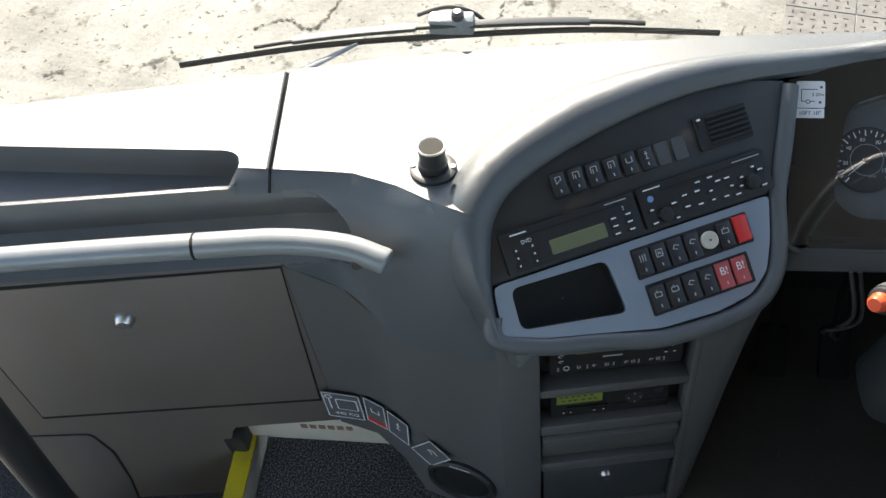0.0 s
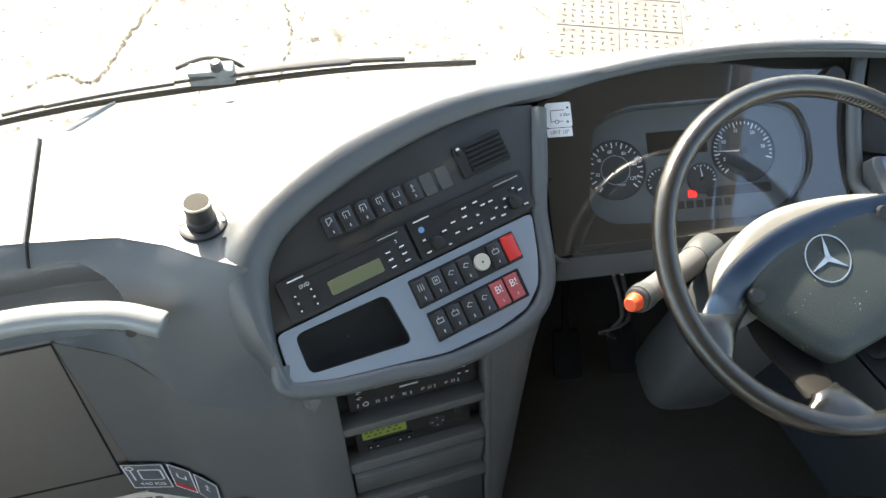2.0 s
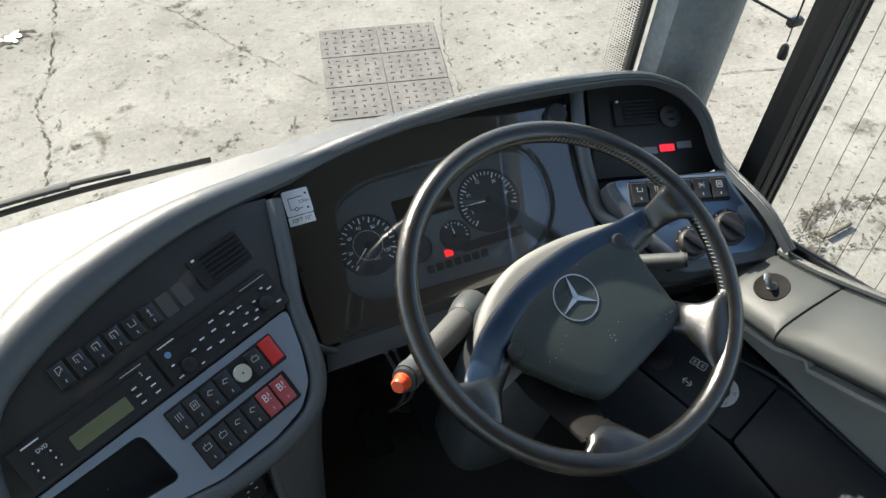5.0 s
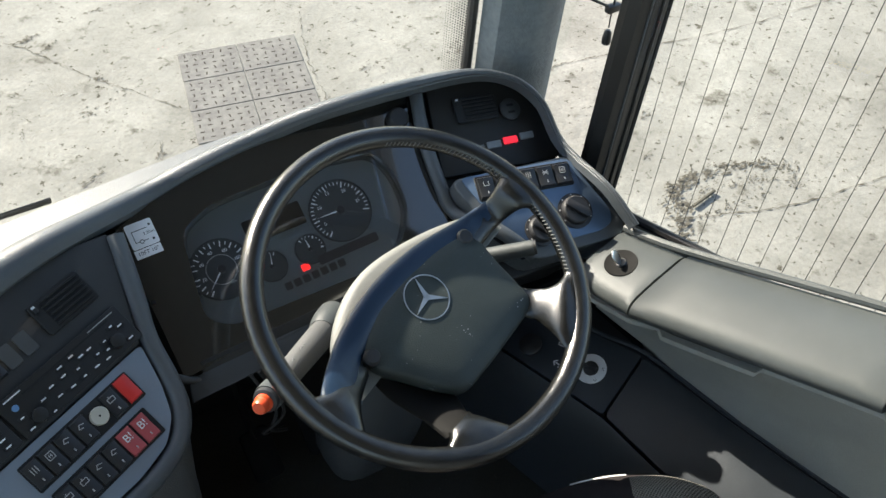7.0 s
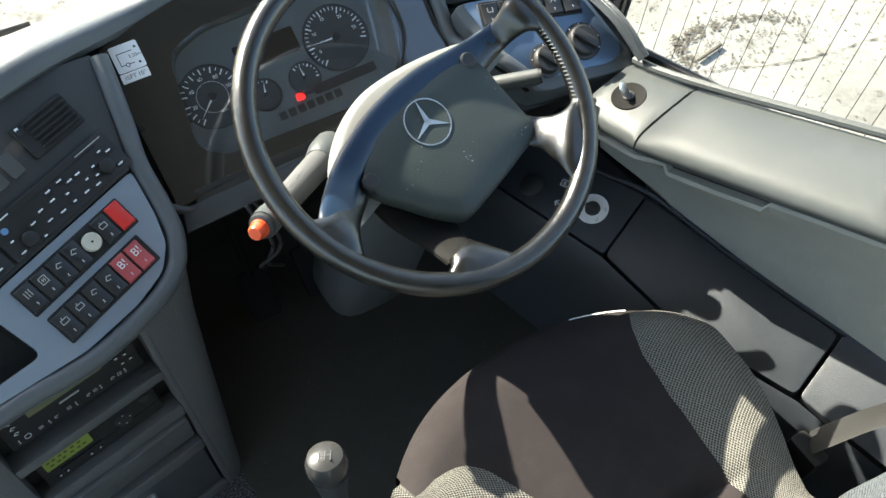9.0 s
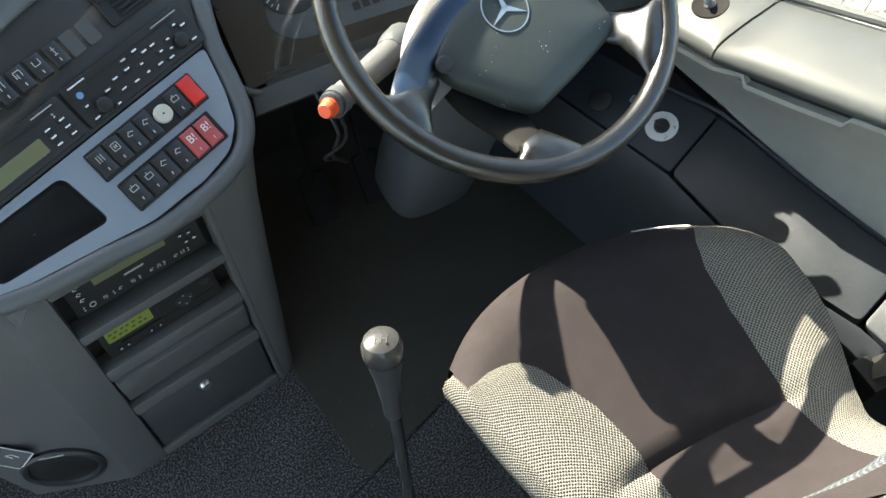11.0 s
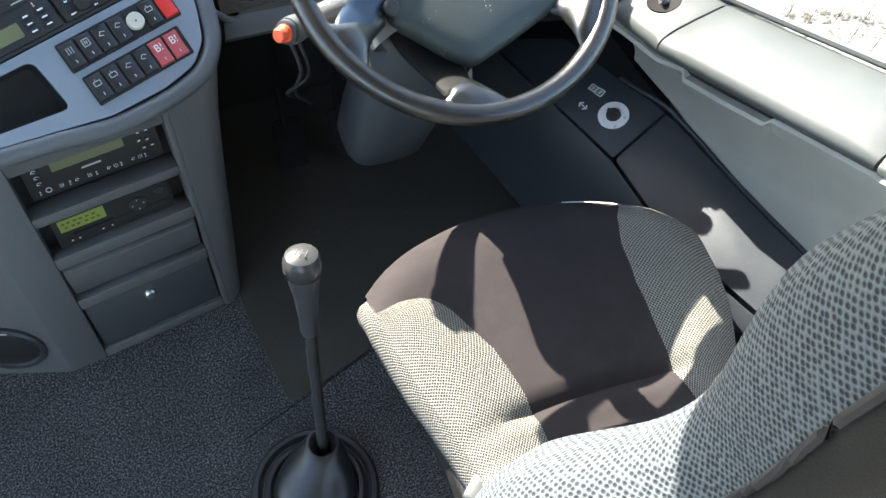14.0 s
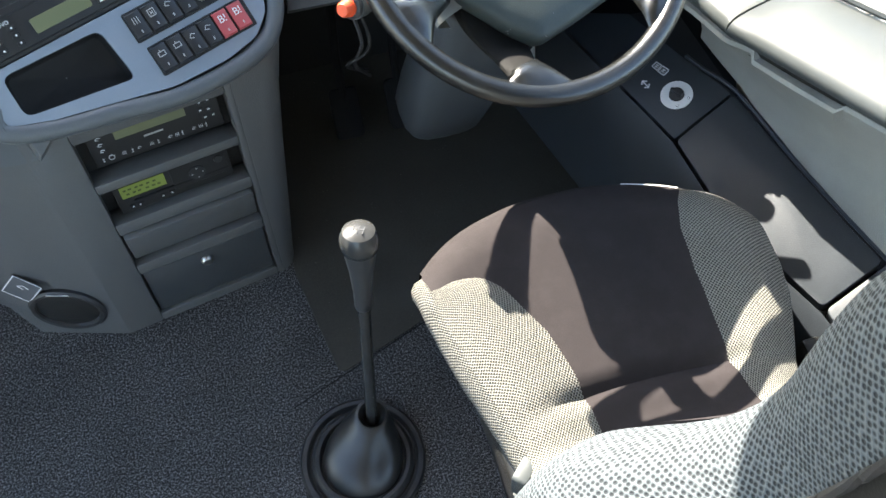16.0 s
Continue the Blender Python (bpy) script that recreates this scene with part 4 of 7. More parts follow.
def build_armrest():
    a = thing("armrest", "grey grained armrest sill below the side window with a folding lid", "armrest", (1.05, -0.1, 0.3))
    # cross-section along the sill: rounded inner edge
    def sect(v, u0, u1, drop):
        return [on(AP, u0 + 0.010, v, -drop), on(AP, u0 + 0.001, v, -0.028), on(AP, u0 - 0.001, v, -0.020), on(AP, u0 + 0.002, v, -0.012), on(AP, u0 + 0.009, v, -0.0055), on(AP, u0 + 0.020, v, -0.0018), on(AP, u0 + 0.034, v, -0.0002), on(AP, (u0 + u1) / 2, v, 0.001), on(AP, u1 - 0.012, v, 0.0), on(AP, u1, v, -0.006), on(AP, u1, v, -0.05)]

    def bar(v0, v1, u0a, u0b, u1a, u1b, drop, name, label=""):
        rows = [sect(v0, u0a, u1a, drop)]
        for k in range(9):
            f = k / 8
            rows.append(sect(v0 + (v1 - v0) * f, u0a + (u0b - u0a) * f, u1a + (u1b - u1a) * f, drop))
        rows.append(sect(v1, u0b, u1b, drop))
        bm = loft(rows)
        bm.verts.ensure_lookup_table()
        n = 11
        bm.faces.new([bm.verts[i] for i in range(n)])
        bm.faces.new([bm.verts[len(rows) * n - n + i] for i in range(n)])
        return wpart(name, bm, ARM, a, label)

    bar(-0.0015, 0.105, -0.010, -0.020, 0.113, 0.093, 0.045, "front_section")
    bar(-0.345, -0.0055, 0.086, -0.011, 0.224, 0.117, 0.034, "lid", "folding grey armrest lid")
    rear = bar(-0.75, -0.349, 0.200, 0.088, 0.350, 0.226, 0.045, "rear_section", "pale grey rear end of the sill")
    rear.data.materials[0] = SIDE
    rail = smooth_line([on(AP, 0.096, 0.105, 0.002), on(AP, 0.117, 0.0, 0.004), on(AP, 0.215, -0.30, 0.004), on(AP, 0.310, -0.6, 0.004)], 5)
    wpart("window_lip", tube(rail, 0.0065, 8), ARM, a, "grey lip along the window")
    # black sheet below the lid, put in as the shade of its gap
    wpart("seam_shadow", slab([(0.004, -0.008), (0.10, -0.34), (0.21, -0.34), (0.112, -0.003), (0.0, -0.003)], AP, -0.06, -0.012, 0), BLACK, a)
    # key switch: a flat black disc stands in for the shade of its recess
    cu, cv = 0.042, 0.060
    wpart("key_cup", lathe(AP @ pose(cu, cv, 0), [(0.026, 0.0003), (0.0255, 0.0018), (0.024, 0.0016), (0.0225, 0.0012), (0.0, 0.0010)], 28), SKIRTM, a, "flat black disc standing in for the shaded key recess")
    wpart("key_slot", lathe(AP @ pose(cu, cv, 0.0012), [(0.0, 0.002), (0.008, 0.002), (0.009, 0.001), (0.009, -0.002)], 20), DARKMETAL, a)
    key = slab([(-0.004, 0.0), (0.004, 0.0), (0.010, 0.012), (0.008, 0.024), (0.0, 0.028), (-0.008, 0.024), (-0.010, 0.012)], AP @ pose(cu, cv, 0.0005, 70, 0, 35), -0.001, 0.001, 0.0004)
    wpart("key", key, METAL, a, "metal key left in the switch")
    return a


build_armrest()


def build_side_wall():
    s = thing("side_lining", "pale grey moulded lining below the armrest", "side panel", (1.05, -0.1, 0), kind="structure")
    rows = []
    for v, ui, uo, n in ((0.12, -0.026, 0.085, -0.042), (0.08, -0.019, 0.09, -0.042), (0.0, -0.010, 0.102, -0.042), (-0.040, 0.008, 0.105, -0.042), (-0.050, 0.003, 0.106, -0.052), (-0.12, 0.022, 0.117, -0.053),
                         (-0.186, 0.041, 0.127, -0.052), (-0.194, 0.049, 0.129, -0.042), (-0.26, 0.067, 0.142, -0.040), (-0.345, 0.090, 0.161, -0.038), (-0.36, 0.086, 0.164, -0.030), (-0.44, 0.108, 0.18, -0.028), (-0.75, 0.196, 0.23, -0.028)):
        top = on(AP, ui - 0.001, v, n - 0.004)
        low = on(CP, uo, v - 0.03, 0.008)
        row = [on(AP, ui + 0.024, v, n), on(AP, ui + 0.003, v, n + 0.001)]
        row += [top + (low - top) * f + Vector((0.02 * math.sin(math.pi * f), 0, 0)) for f in (0, 0.05, 0.2, 0.4, 0.6, 0.8, 1.0)]
        rows.append(row)
    wpart("lining", loft(rows), SIDE, s)
    rim = [Vector((1.10, 0.60, 0.48)), Vector((1.118, 0.225, 0.49)), Vector((1.437, -0.95, 0.61))]
    wpart("outer_wall", loft([[p, Vector((p.x, p.y, -0.3))] for p in rim]), WALLM, s)


build_side_wall()


def build_console():
    c = thing("side_console", "dark plastic side console with a dial and a lid", "console", (0.98, -0.1, 0))
    front = rounded([(-0.125, 0.275), (-0.028, -0.066), (0.086, -0.028), (0.058, 0.042), (0.036, 0.098), (0.0, 0.2)], 0.006, 3)
    wpart("dial_panel", slab(front, CP, -0.03, 0.0, 0.003), NAVY, c)
    lid = rounded([(-0.027, -0.070), (-0.015, -0.198), (0.012, -0.30), (0.050, -0.413), (0.156, -0.382), (0.138, -0.306), (0.113, -0.179), (0.088, -0.032)], 0.010, 3)
    wpart("lid", slab(lid, CP, -0.03, 0.001, 0.003), NAVY, c, "dark console lid")
    rear = rounded([(0.053, -0.418), (0.171, -0.384), (0.24, -0.72), (0.11, -0.75)], 0.01, 3)
    wpart("rear_cover", slab(rear, CP, -0.06, -0.004, 0.004), NAVY, c)
    rail = smooth_line([on(CP, u, v, -0.004) for u, v in ((0.052, 0.075), (0.066, 0.04), (0.096, -0.030), (0.121, -0.179), (0.147, -0.306), (0.166, -0.39))], 5)
    wpart("edge_rail", tube(rail, 0.0035, 8), NAVY, c, "dark rail beside the lining")
    wpart("front_filler", slab([(-0.14, 0.46), (-0.11, 0.26), (-0.02, 0.0), (0.10, -0.02), (0.15, 0.1), (0.15, 0.46)], CP, -0.12, -0.036, 0.0), SKIRTM, c, "dark moulding under the dashboard end")
    # drop to the floor on the driver's side
    edge = [(-0.138, 0.30), (-0.100, 0.17), (-0.0515, 0.0), (-0.033, -0.068), (-0.0205, -0.2), (0.0065, -0.31), (0.0455, -0.42), (0.10, -0.75)]
    rows = []
    for u, v in edge:
        p = on(CP, u, v, -0.002)
        rows.append([on(CP, u + 0.0005, v, -0.022), p, on(CP, u - 0.006, v, -0.006), Vector((p.x - 0.018, p.y, p.z - 0.05)), Vector((p.x - 0.028, p.y, p.z - 0.14)), Vector((p.x - 0.03, p.y, 0.0))])
    wpart("inner_side", loft(rows), NAVY, c)
    wpart("base", slab([(-0.10, 0.25), (-0.02, -0.05), (0.0, -0.28), (0.05, -0.41), (0.1, -0.74), (0.25, -0.72), (0.17, -0.38), (0.10, -0.03), (0.08, 0.2)], CP, -0.2, -0.031, 0), BLACK, c)
    # white ring with a dark knob
    d = wpart("dial", ring(CP, 0.007, 0.008, 0.013, 0.0265, 0.0, 0.003, 36), WHITE, c, "white dial ring with marks")
    k = lathe(CP @ pose(0.007, 0.008, 0), [(0.0125, 0.0), (0.0125, 0.006), (0.011, 0.009), (0.0, 0.009)], 24)
    slab(rect(-0.003, -0.011, 0.003, 0.011), CP @ pose(0.007, 0.008, 0.009, 0, 0, 30), 0, 0.006, 0.001, bm=k)
    kn = part("knob", k, RUBBER, None)
    kn.parent = d
    b = bmesh.new()
    glyph(CP, 2, 0.0, -0.012, 0.006, 0.0031, b)
    glyph(CP, 0, 0.022, -0.007, 0.006, 0.0031, b)
    mk = part("mark", b, BLACK, None, smooth=False)
    mk.parent = d
    b = bmesh.new()
    glyph(CP @ pose(0.007, 0.063, 0, 0, 0, 25), 7, 0, 0, 0.017, 0.0002, b)
    glyph(CP @ pose(0.001, 0.077, 0, 0, 0, 25), 7, 0, 0, 0.015, 0.0002, b)
    glyph(CP @ pose(-0.030, 0.052, 0, 0, 0, 105), 6, 0, 0, 0.022, 0.0002, b)
    wpart("sign", b, WHITE, c, "printed mirror signs", smooth=False)
    wpart("round_switch", lathe(CP @ pose(-0.045, 0.11, 0), [(0.02, 0.0), (0.02, 0.006), (0.016, 0.009), (0.0, 0.009)], 24), RUBBER, c, "black round mirror switch")


build_console()


# ---------- windscreen, pillar, side window ----------
def build_windows():
    w = thing("window_1", "large clear bowed windscreen", "window", (0.2, 0.55, 0.6), kind="structure")
    rows = []
    for i in range(25):
        x = -1.25 + 2.45 * i / 24
        y = front_y(min(max(x, -0.9), 1.05)) + 0.02
        rows.append([(x, y - 0.20 * k / 6, 0.56 + 1.45 * k / 6) for k in range(7)])
    p = wpart("pane", loft(rows), CLEAR, w)
    p.visible_shadow = False
    s = thing("window_2", "clear heated side window with thin vertical wires", "window", (1.3, -0.3, 0.5), kind="structure")

    G0, G1 = Vector((1.112, 0.225, 0.50)), Vector((1.43, -0.95, 0.62))
    bm = bmesh.new()
    bm.faces.new([bm.verts.new(q) for q in (G0, G1, G1 + Vector((0.05, 0, 1.25)), G0 + Vector((0.05, 0, 1.4)))])
    p = wpart("pane", bm, CLEAR, s, smooth=False)
    p.visible_shadow = False
    bm = bmesh.new()
    for k in range(34):
        f = 0.012 + 0.0275 * k
        a = G0.lerp(G1, f) + Vector((-0.003, 0, 0))
        tube([a, a + Vector((0.05, 0, 1.3))], 0.0006, 4, bm=bm, caps=False)
    wpart("heating_wire", bm, DARKMETAL, s, "fine heating wires in the glass")
    rail = [G0 + Vector((-0.008, 0.0, -0.004)), G0.lerp(G1, 0.5) + Vector((-0.008, 0, 0.0)), G1 + Vector((-0.008, 0, 0))]
    wpart("lower_seal", tube(rail, 0.008, 8), RUBBER, s)


build_windows()


def build_pillars():
    a = thing("pillar_front", "grey-blue grained windscreen pillar trim", "pillar", (1.06, 0.45, 0.6), kind="structure")
    x0, y0 = 1.068, 0.435
    rows = []
    for k in range(6):
        z = 0.30 + 1.75 * k / 5
        s = 0.0233 * k - 0.0167
        rows.append([(x0 - 0.055 + s * 0.3, y0 + 0.055 - s, z), (x0 - 0.045 + s * 0.3, y0 + 0.02 - s, z), (x0 - 0.005 + s * 0.3, y0 - 0.005 - s, z), (x0 + 0.035 + s * 0.3, y0 - 0.018 - s, z), (x0 + 0.060 + s * 0.3, y0 - 0.010 - s, z), (x0 + 0.066 + s * 0.3, y0 + 0.05 - s, z), (x0, y0 + 0.10 - s, z)])
    wpart("trim", loft(rows, closed=True, cap=True), PILLARM, a)
    wpart("seal", tube([(x0 - 0.065, y0 + 0.066, 0.55), (x0 - 0.035, y0 - 0.034, 2.05)], 0.009, 8), RUBBER, a)
    wpart("hook", tube([(x0 + 0.00, y0 - 0.015, 0.88), (x0 - 0.002, y0 - 0.035, 0.872), (x0 - 0.002, y0 - 0.04, 0.855)], 0.005, 8), GREY, a)
    bm = bmesh.new()
    low, high = Vector((x0 - 0.068, y0 + 0.068, 0.56)), Vector((x0 - 0.038, y0 - 0.032, 2.05))
    for i in range(9):
        for k in range(150):
            p = low.lerp(high, (k + 0.5 * (i % 2)) * 0.0034) + Vector((-0.92, 0.39, 0)) * (0.006 + 0.0042 * i)
            r = 0.0018 - 0.00012 * i
            bm.faces.new([bm.verts.new(p + Vector((-0.92 * r * math.cos(q), 0.39 * r * math.cos(q), r * math.sin(q)))) for q in (0, 1.05, 2.09, 3.14, 4.19, 5.24)])
    fr = wpart("dotted_edge", bm, RUBBER, a, "black dots along the glass edge", smooth=False)
    fr["kind"] = "stuff"
    b = thing("window_post", "slanted black window post beside the pillar", "window post", (1.2, 0.2, 0.45), kind="structure")
    def rise(x, y):
        return [(x + 0.085 * (z - 0.536), y, z) for z in (0.42, 2.0)]

    rows = [rise(x, y) for x, y in ((1.094, 0.240), (1.118, 0.236), (1.147, 0.238), (1.151, 0.246), (1.150, 0.275), (1.094, 0.278), (1.091, 0.262))]
    wpart("post", loft([[r[k] for r in rows] for k in (0, 1)], closed=True, cap=True), BLACK, b, smooth=False)
    wpart("bead", tube(rise(1.112, 0.2365), 0.0016, 6), GREY, b, "thin bright bead on the post")
    wpart("bead", tube(rise(1.134, 0.2365), 0.003, 6), BLACK, b)
    wpart("bead", tube(rise(1.160, 0.245), 0.004, 6), RUBBER, b)


build_pillars()

# ---------- steering wheel ----------
WHEEL_N = Vector((0.0811, -0.407, 0.9098))
WM = frame_of((0.659, 0.0656, 0.712), Vector((1, 0, 0)) - WHEEL_N * WHEEL_N.x, WHEEL_N.cross(Vector((1, 0, 0))))


# the hub sits deeper than the rim: its plane lies 35 mm below, a little larger
HUB_EYE, HUB_FAR = Vector((0.306, -0.516, 1.50)), 1.038
HM = Matrix.Translation(HUB_EYE) @ Matrix.Scale(HUB_FAR, 4) @ Matrix.Translation(-HUB_EYE) @ WM


def dished(u, v, z=0.0):
    """A place on the dished wheel: the hub's plane inside, rising to the rim's plane outside."""
    f = min(1.0, max(0.0, ((u * u + v * v) ** 0.5 - 0.125) / 0.065))
    return on(HM, u, v, z).lerp(on(WM, u, v, z), f * f * (3 - 2 * f))


def build_wheel():
    w = thing("steering_wheel", "worn black four-spoke leather steering wheel", "steering wheel", (0.659, 0.0656, 0.712))
    R, r = 0.2085, 0.0142
    rim = [on(WM, R * math.cos(2 * math.pi * k / 96), R * math.sin(2 * math.pi * k / 96)) for k in range(96)]
    wpart("rim", tube(rim, r, 16, closed=True, up=WHEEL_N), LEATHER, w, "worn leather rim")
    bm = bmesh.new()
    for k in range(64):
        a = radians(-25 + 1.6 * k)
        b = a + 0.012
        tube([on(WM, (R - r * 0.86) * math.cos(a), (R - r * 0.86) * math.sin(a), 0.0075), on(WM, (R - r * 0.98) * math.cos(b), (R - r * 0.98) * math.sin(b), 0.0025)], 0.0009, 4, bm=bm)
    wpart("stitching", bm, STITCH, w, "pale stitching inside the rim")
    # spokes flow from the hub into the rim: each a flattened bar between two edge lines
    def blade(pairs, thick):
        pa = smooth_line([Vector((*a, z)) for a, b, z in pairs], 4)
        pb = smooth_line([Vector((*b, z)) for a, b, z in pairs], 4)
        rows = []
        for i, (a, b) in enumerate(zip(pa, pb)):
            m, h = (a + b) / 2, (b - a) / 2
            row = []
            for s in range(16):
                c, t = math.cos(2 * math.pi * s / 16), math.sin(2 * math.pi * s / 16)
                c = math.copysign(abs(c) ** 0.8, c)
                row.append(dished(m.x + h.x * c, m.y + h.y * c, m.z + thick * t))
            rows.append(row)
        return loft(rows, closed=True, cap=True)

    right = [((.112, -.048), (.096, -.086), -.004), ((.130, -.060), (.114, -.098), -.002), ((.150, -.067), (.121, -.114), 0), ((.172, -.066), (.126, -.132), .001), ((.190, -.054), (.130, -.154), 0), ((.203, -.034), (.136, -.164), 0)]
    low = [((-.062, -.168), (-.027, -.157), -.003), ((-.064, -.173), (-.025, -.162), -.001), ((-.068, -.178), (-.018, -.168), 0), ((-.084, -.187), (.0, -.185), 0), ((-.105, -.184), (.022, -.205), 0)]
    left = [((-.118, -.030), (-.116, -.070), -.004), ((-.145, -.050), (-.132, -.085), -.003), ((-.168, -.064), (-.142, -.098), 0), ((-.186, -.062), (-.150, -.122), 0), ((-.197, -.050), (-.155, -.142), 0)]
    high = [((.070, .050), (.098, .018), -.004), ((.11, .062), (.125, .030), -.003), ((.145, .074), (.155, .040), -.002), ((.170, .092), (.182, .042), 0), ((.180, .108), (.203, .028), 0)]
    for pairs, m in ((right, LEATHER), (low, LEATHER), (left, LEATHER), (high, LEATHER)):
        wpart("spoke", blade(pairs, 0.0105), m, w)
    # hub pad: a softly domed plate, and the darker skirt below it
    out = rounded([(.096, .025), (.100, -.003), (.119, -.070), (.105, -.086), (.040, -.115), (-.021, -.139), (-.052, -.118), (-.081, -.092), (-.112, -.067), (-.113, -.039), (-.078, -.004), (-.023, .025), (.040, .038), (.075, .040)], 0.014, 4)
    cu, cv = 0.004, -0.045
    rows = []
    for s, z in ((0.97, -0.020), (1.0, -0.010), (0.995, 0.003), (0.97, 0.0095), (0.92, 0.0125), (0.7, 0.0155), (0.4, 0.0175), (0.01, 0.018)):
        rows.append([on(HM, cu + (u - cu) * s, cv + (v - cv) * s, z) for u, v in out])
    wpart("hub_pad", loft(rows, closed=True), HUB, w, "dark grained hub pad")
    skirt = [((-.112, -.062), (-.098, -.040), -.020), ((-.100, -.098), (-.075, -.085), -.024), ((-.083, -.127), (-.045, -.108), -.026), ((-.072, -.146), (-.026, -.125), -.024), ((-.0630, -.172), (-.024, -.160), -.016)]
    wpart("skirt", blade(skirt, 0.012), SKIRTM, w, "dark skirt below the pad")
    # blue-grey collar over the upper edge of the pad
    col = [((-.186, -.078), (-.138, -.094), -.002), ((-.163, -.046), (-.122, -.058), .002), ((-.124, -.009), (-.096, -.032), .005), ((-.067, .025), (-.060, -.008), .006), ((.005, .049), (.008, .014), .005), ((.080, .060), (.078, .026), .001), ((.142, .072), (.145, .040), -.003)]
    wpart("collar", blade(col, 0.0085), COLLAR, w, "blue-grey collar above the pad")
    for u, v in ((-0.106, -0.053), (0.076, 0.034)):
        wpart("bolt_cap", lathe(HM @ pose(u, v, 0.006), [(0.0105, -0.004), (0.0105, 0.006), (0.008, 0.009), (0.0, 0.0095)], 20), RUBBER, w, "black round cap")
    # plain round emblem: ring and three blades
    E = HM @ pose(-0.013, -0.017, 0.0176)
    em = part("emblem", ring(E, 0, 0, 0.0276, 0.0290, 0.0, 0.0010, 40), METAL, None, "silver ring emblem")
    under(em, w)
    bm = bmesh.new()
    for k in range(3):
        a = radians(90 + 120 * k + 4)
        t = Vector((math.cos(a), math.sin(a)))
        q = Vector((-t.y, t.x))
        slab([tuple(q * 0.0036), tuple(-q * 0.0036), tuple(t * 0.0278)], E, 0.0, 0.0009, bm=bm)
    bl = part("emblem_blade", bm, METAL, None, smooth=False)
    bl.parent = em
    bm = bmesh.new()
    # column shroud behind the hub
    c = thing("steering_column", "grey steering column shroud with stalks", "steering column", (0.62, 0.15, 0))
    top, low = on(HM, 0.0, 0.005, -0.05), Vector((0.588, 0.15, 0.262))
    rows = []
    for f, hw, hd in ((0.0, 0.095, 0.05), (0.12, 0.092, 0.06), (0.3, 0.080, 0.068), (0.5, 0.076, 0.068), (0.8, 0.072, 0.068), (0.94, 0.068, 0.064), (0.985, 0.058, 0.056), (1.0, 0.035, 0.04)):
        p = top.lerp(low, f)
        row = []
        for s in range(20):
            a = 2 * math.pi * s / 20
            cx, sx = math.cos(a), math.sin(a)
            e = 0.6
            row.append(p + Vector((math.copysign(abs(cx) ** e, cx) * hw, math.copysign(abs(sx) ** e, sx) * hd, 0)))
        rows.append(row)
    wpart("shroud", loft(rows, closed=True, cap=True), CONSOLE, c)
    # pale upper cover round the top of the hub
    cov = smooth_line([Vector((*p, 0)) for p in ((-.128, -.088), (-.138, -.056), (-.132, -.020), (-.102, .019), (-.059, .047), (-.004, .060), (.065, .064), (.122, .056), (.14, .03))], 5)
    rows = []
    for s, z in ((0.70, -0.004), (0.93, -0.006), (0.99, -0.009), (1.03, -0.014), (1.035, -0.022), (1.0, -0.034), (0.90, -0.052), (0.80, -0.072), (0.70, -0.098)):
        rows.append([on(HM, p.x * s, -0.03 + (p.y + 0.03) * s, z) for p in cov])
    wpart("upper_cover", loft(rows), COVERM, c, "light grey upper cover")
    # left stalk with its orange cap
    s0, s1 = Vector((0.575, 0.190, 0.545)), Vector((0.434, 0.07, 0.628))
    d = (s1 - s0).normalized()
    wpart("stalk", tube([s0, s0.lerp(s1, 0.35), s0.lerp(s1, 0.7), s1 - d * 0.012], [0.020, 0.0185, 0.0165, 0.0165], 14), GREY_LOW, c, "grey control stalk")
    wpart("stalk_root", tube([s0 - d * 0.03, s0 - d * 0.01, s0 + d * 0.008, s0 + d * 0.016], [0.028, 0.027, 0.024, 0.0205], 16), ARM, c, "pale grey stalk sleeve")
    wpart("stalk_grip", tube([s1 - d * 0.030, s1 - d * 0.012], 0.0180, 16), ARM, c)
    m = Matrix.Translation(s1 - d * 0.013) @ d.to_track_quat("Z", "Y").to_matrix().to_4x4()
    wpart("stalk_cap", lathe(m, [(0.0118, 0.004), (0.0118, 0.012), (0.0100, 0.014), (0.0100, 0.021), (0.0080, 0.0245), (0.0, 0.025)], 20), ORANGE, c, "orange push cap")
    wpart("cap_ring", lathe(m, [(0.0165, -0.004), (0.0168, 0.0), (0.0160, 0.007), (0.0125, 0.009), (0.0112, 0.009)], 20), RUBBER, c, "dark ring round the cap")
    b = bmesh.new()
    F = frame_of(s0.lerp(s1, 0.45) + Vector((0, -0.006, 0.0176)), d * -1, Vector((0, 1, 0.3)))
    glyph(F, 7, 0.012, 0.002, 0.012, 0.0, b)
    glyph(F, 5, -0.018, 0.002, 0.012, 0.0, b)
    wpart("stalk_sign", b, DIMPRINT, c, smooth=False)
    t0, t1 = Vector((0.76, 0.185, 0.575)), Vector((0.872, 0.115, 0.615))
    wpart("right_stalk", tube([t0, t0.lerp(t1, 0.5), t1], [0.013, 0.0125, 0.0115], 12), ARM, c, "pale grey stalk")
    d2 = (t1 - t0).normalized()
    wpart("right_stalk_end", tube([t1, t1 + d2 * 0.004], 0.0105, 12), RUBBER, c)
    # keys hanging by the column, dark
    wpart("ignition", lathe(Matrix.Translation((0.69, 0.08, 0.52)) @ pose(0, 0, 0, 60, 20, 0), [(0.0, 0.02), (0.016, 0.02), (0.018, 0.0), (0.018, -0.04)], 16), RUBBER, c)
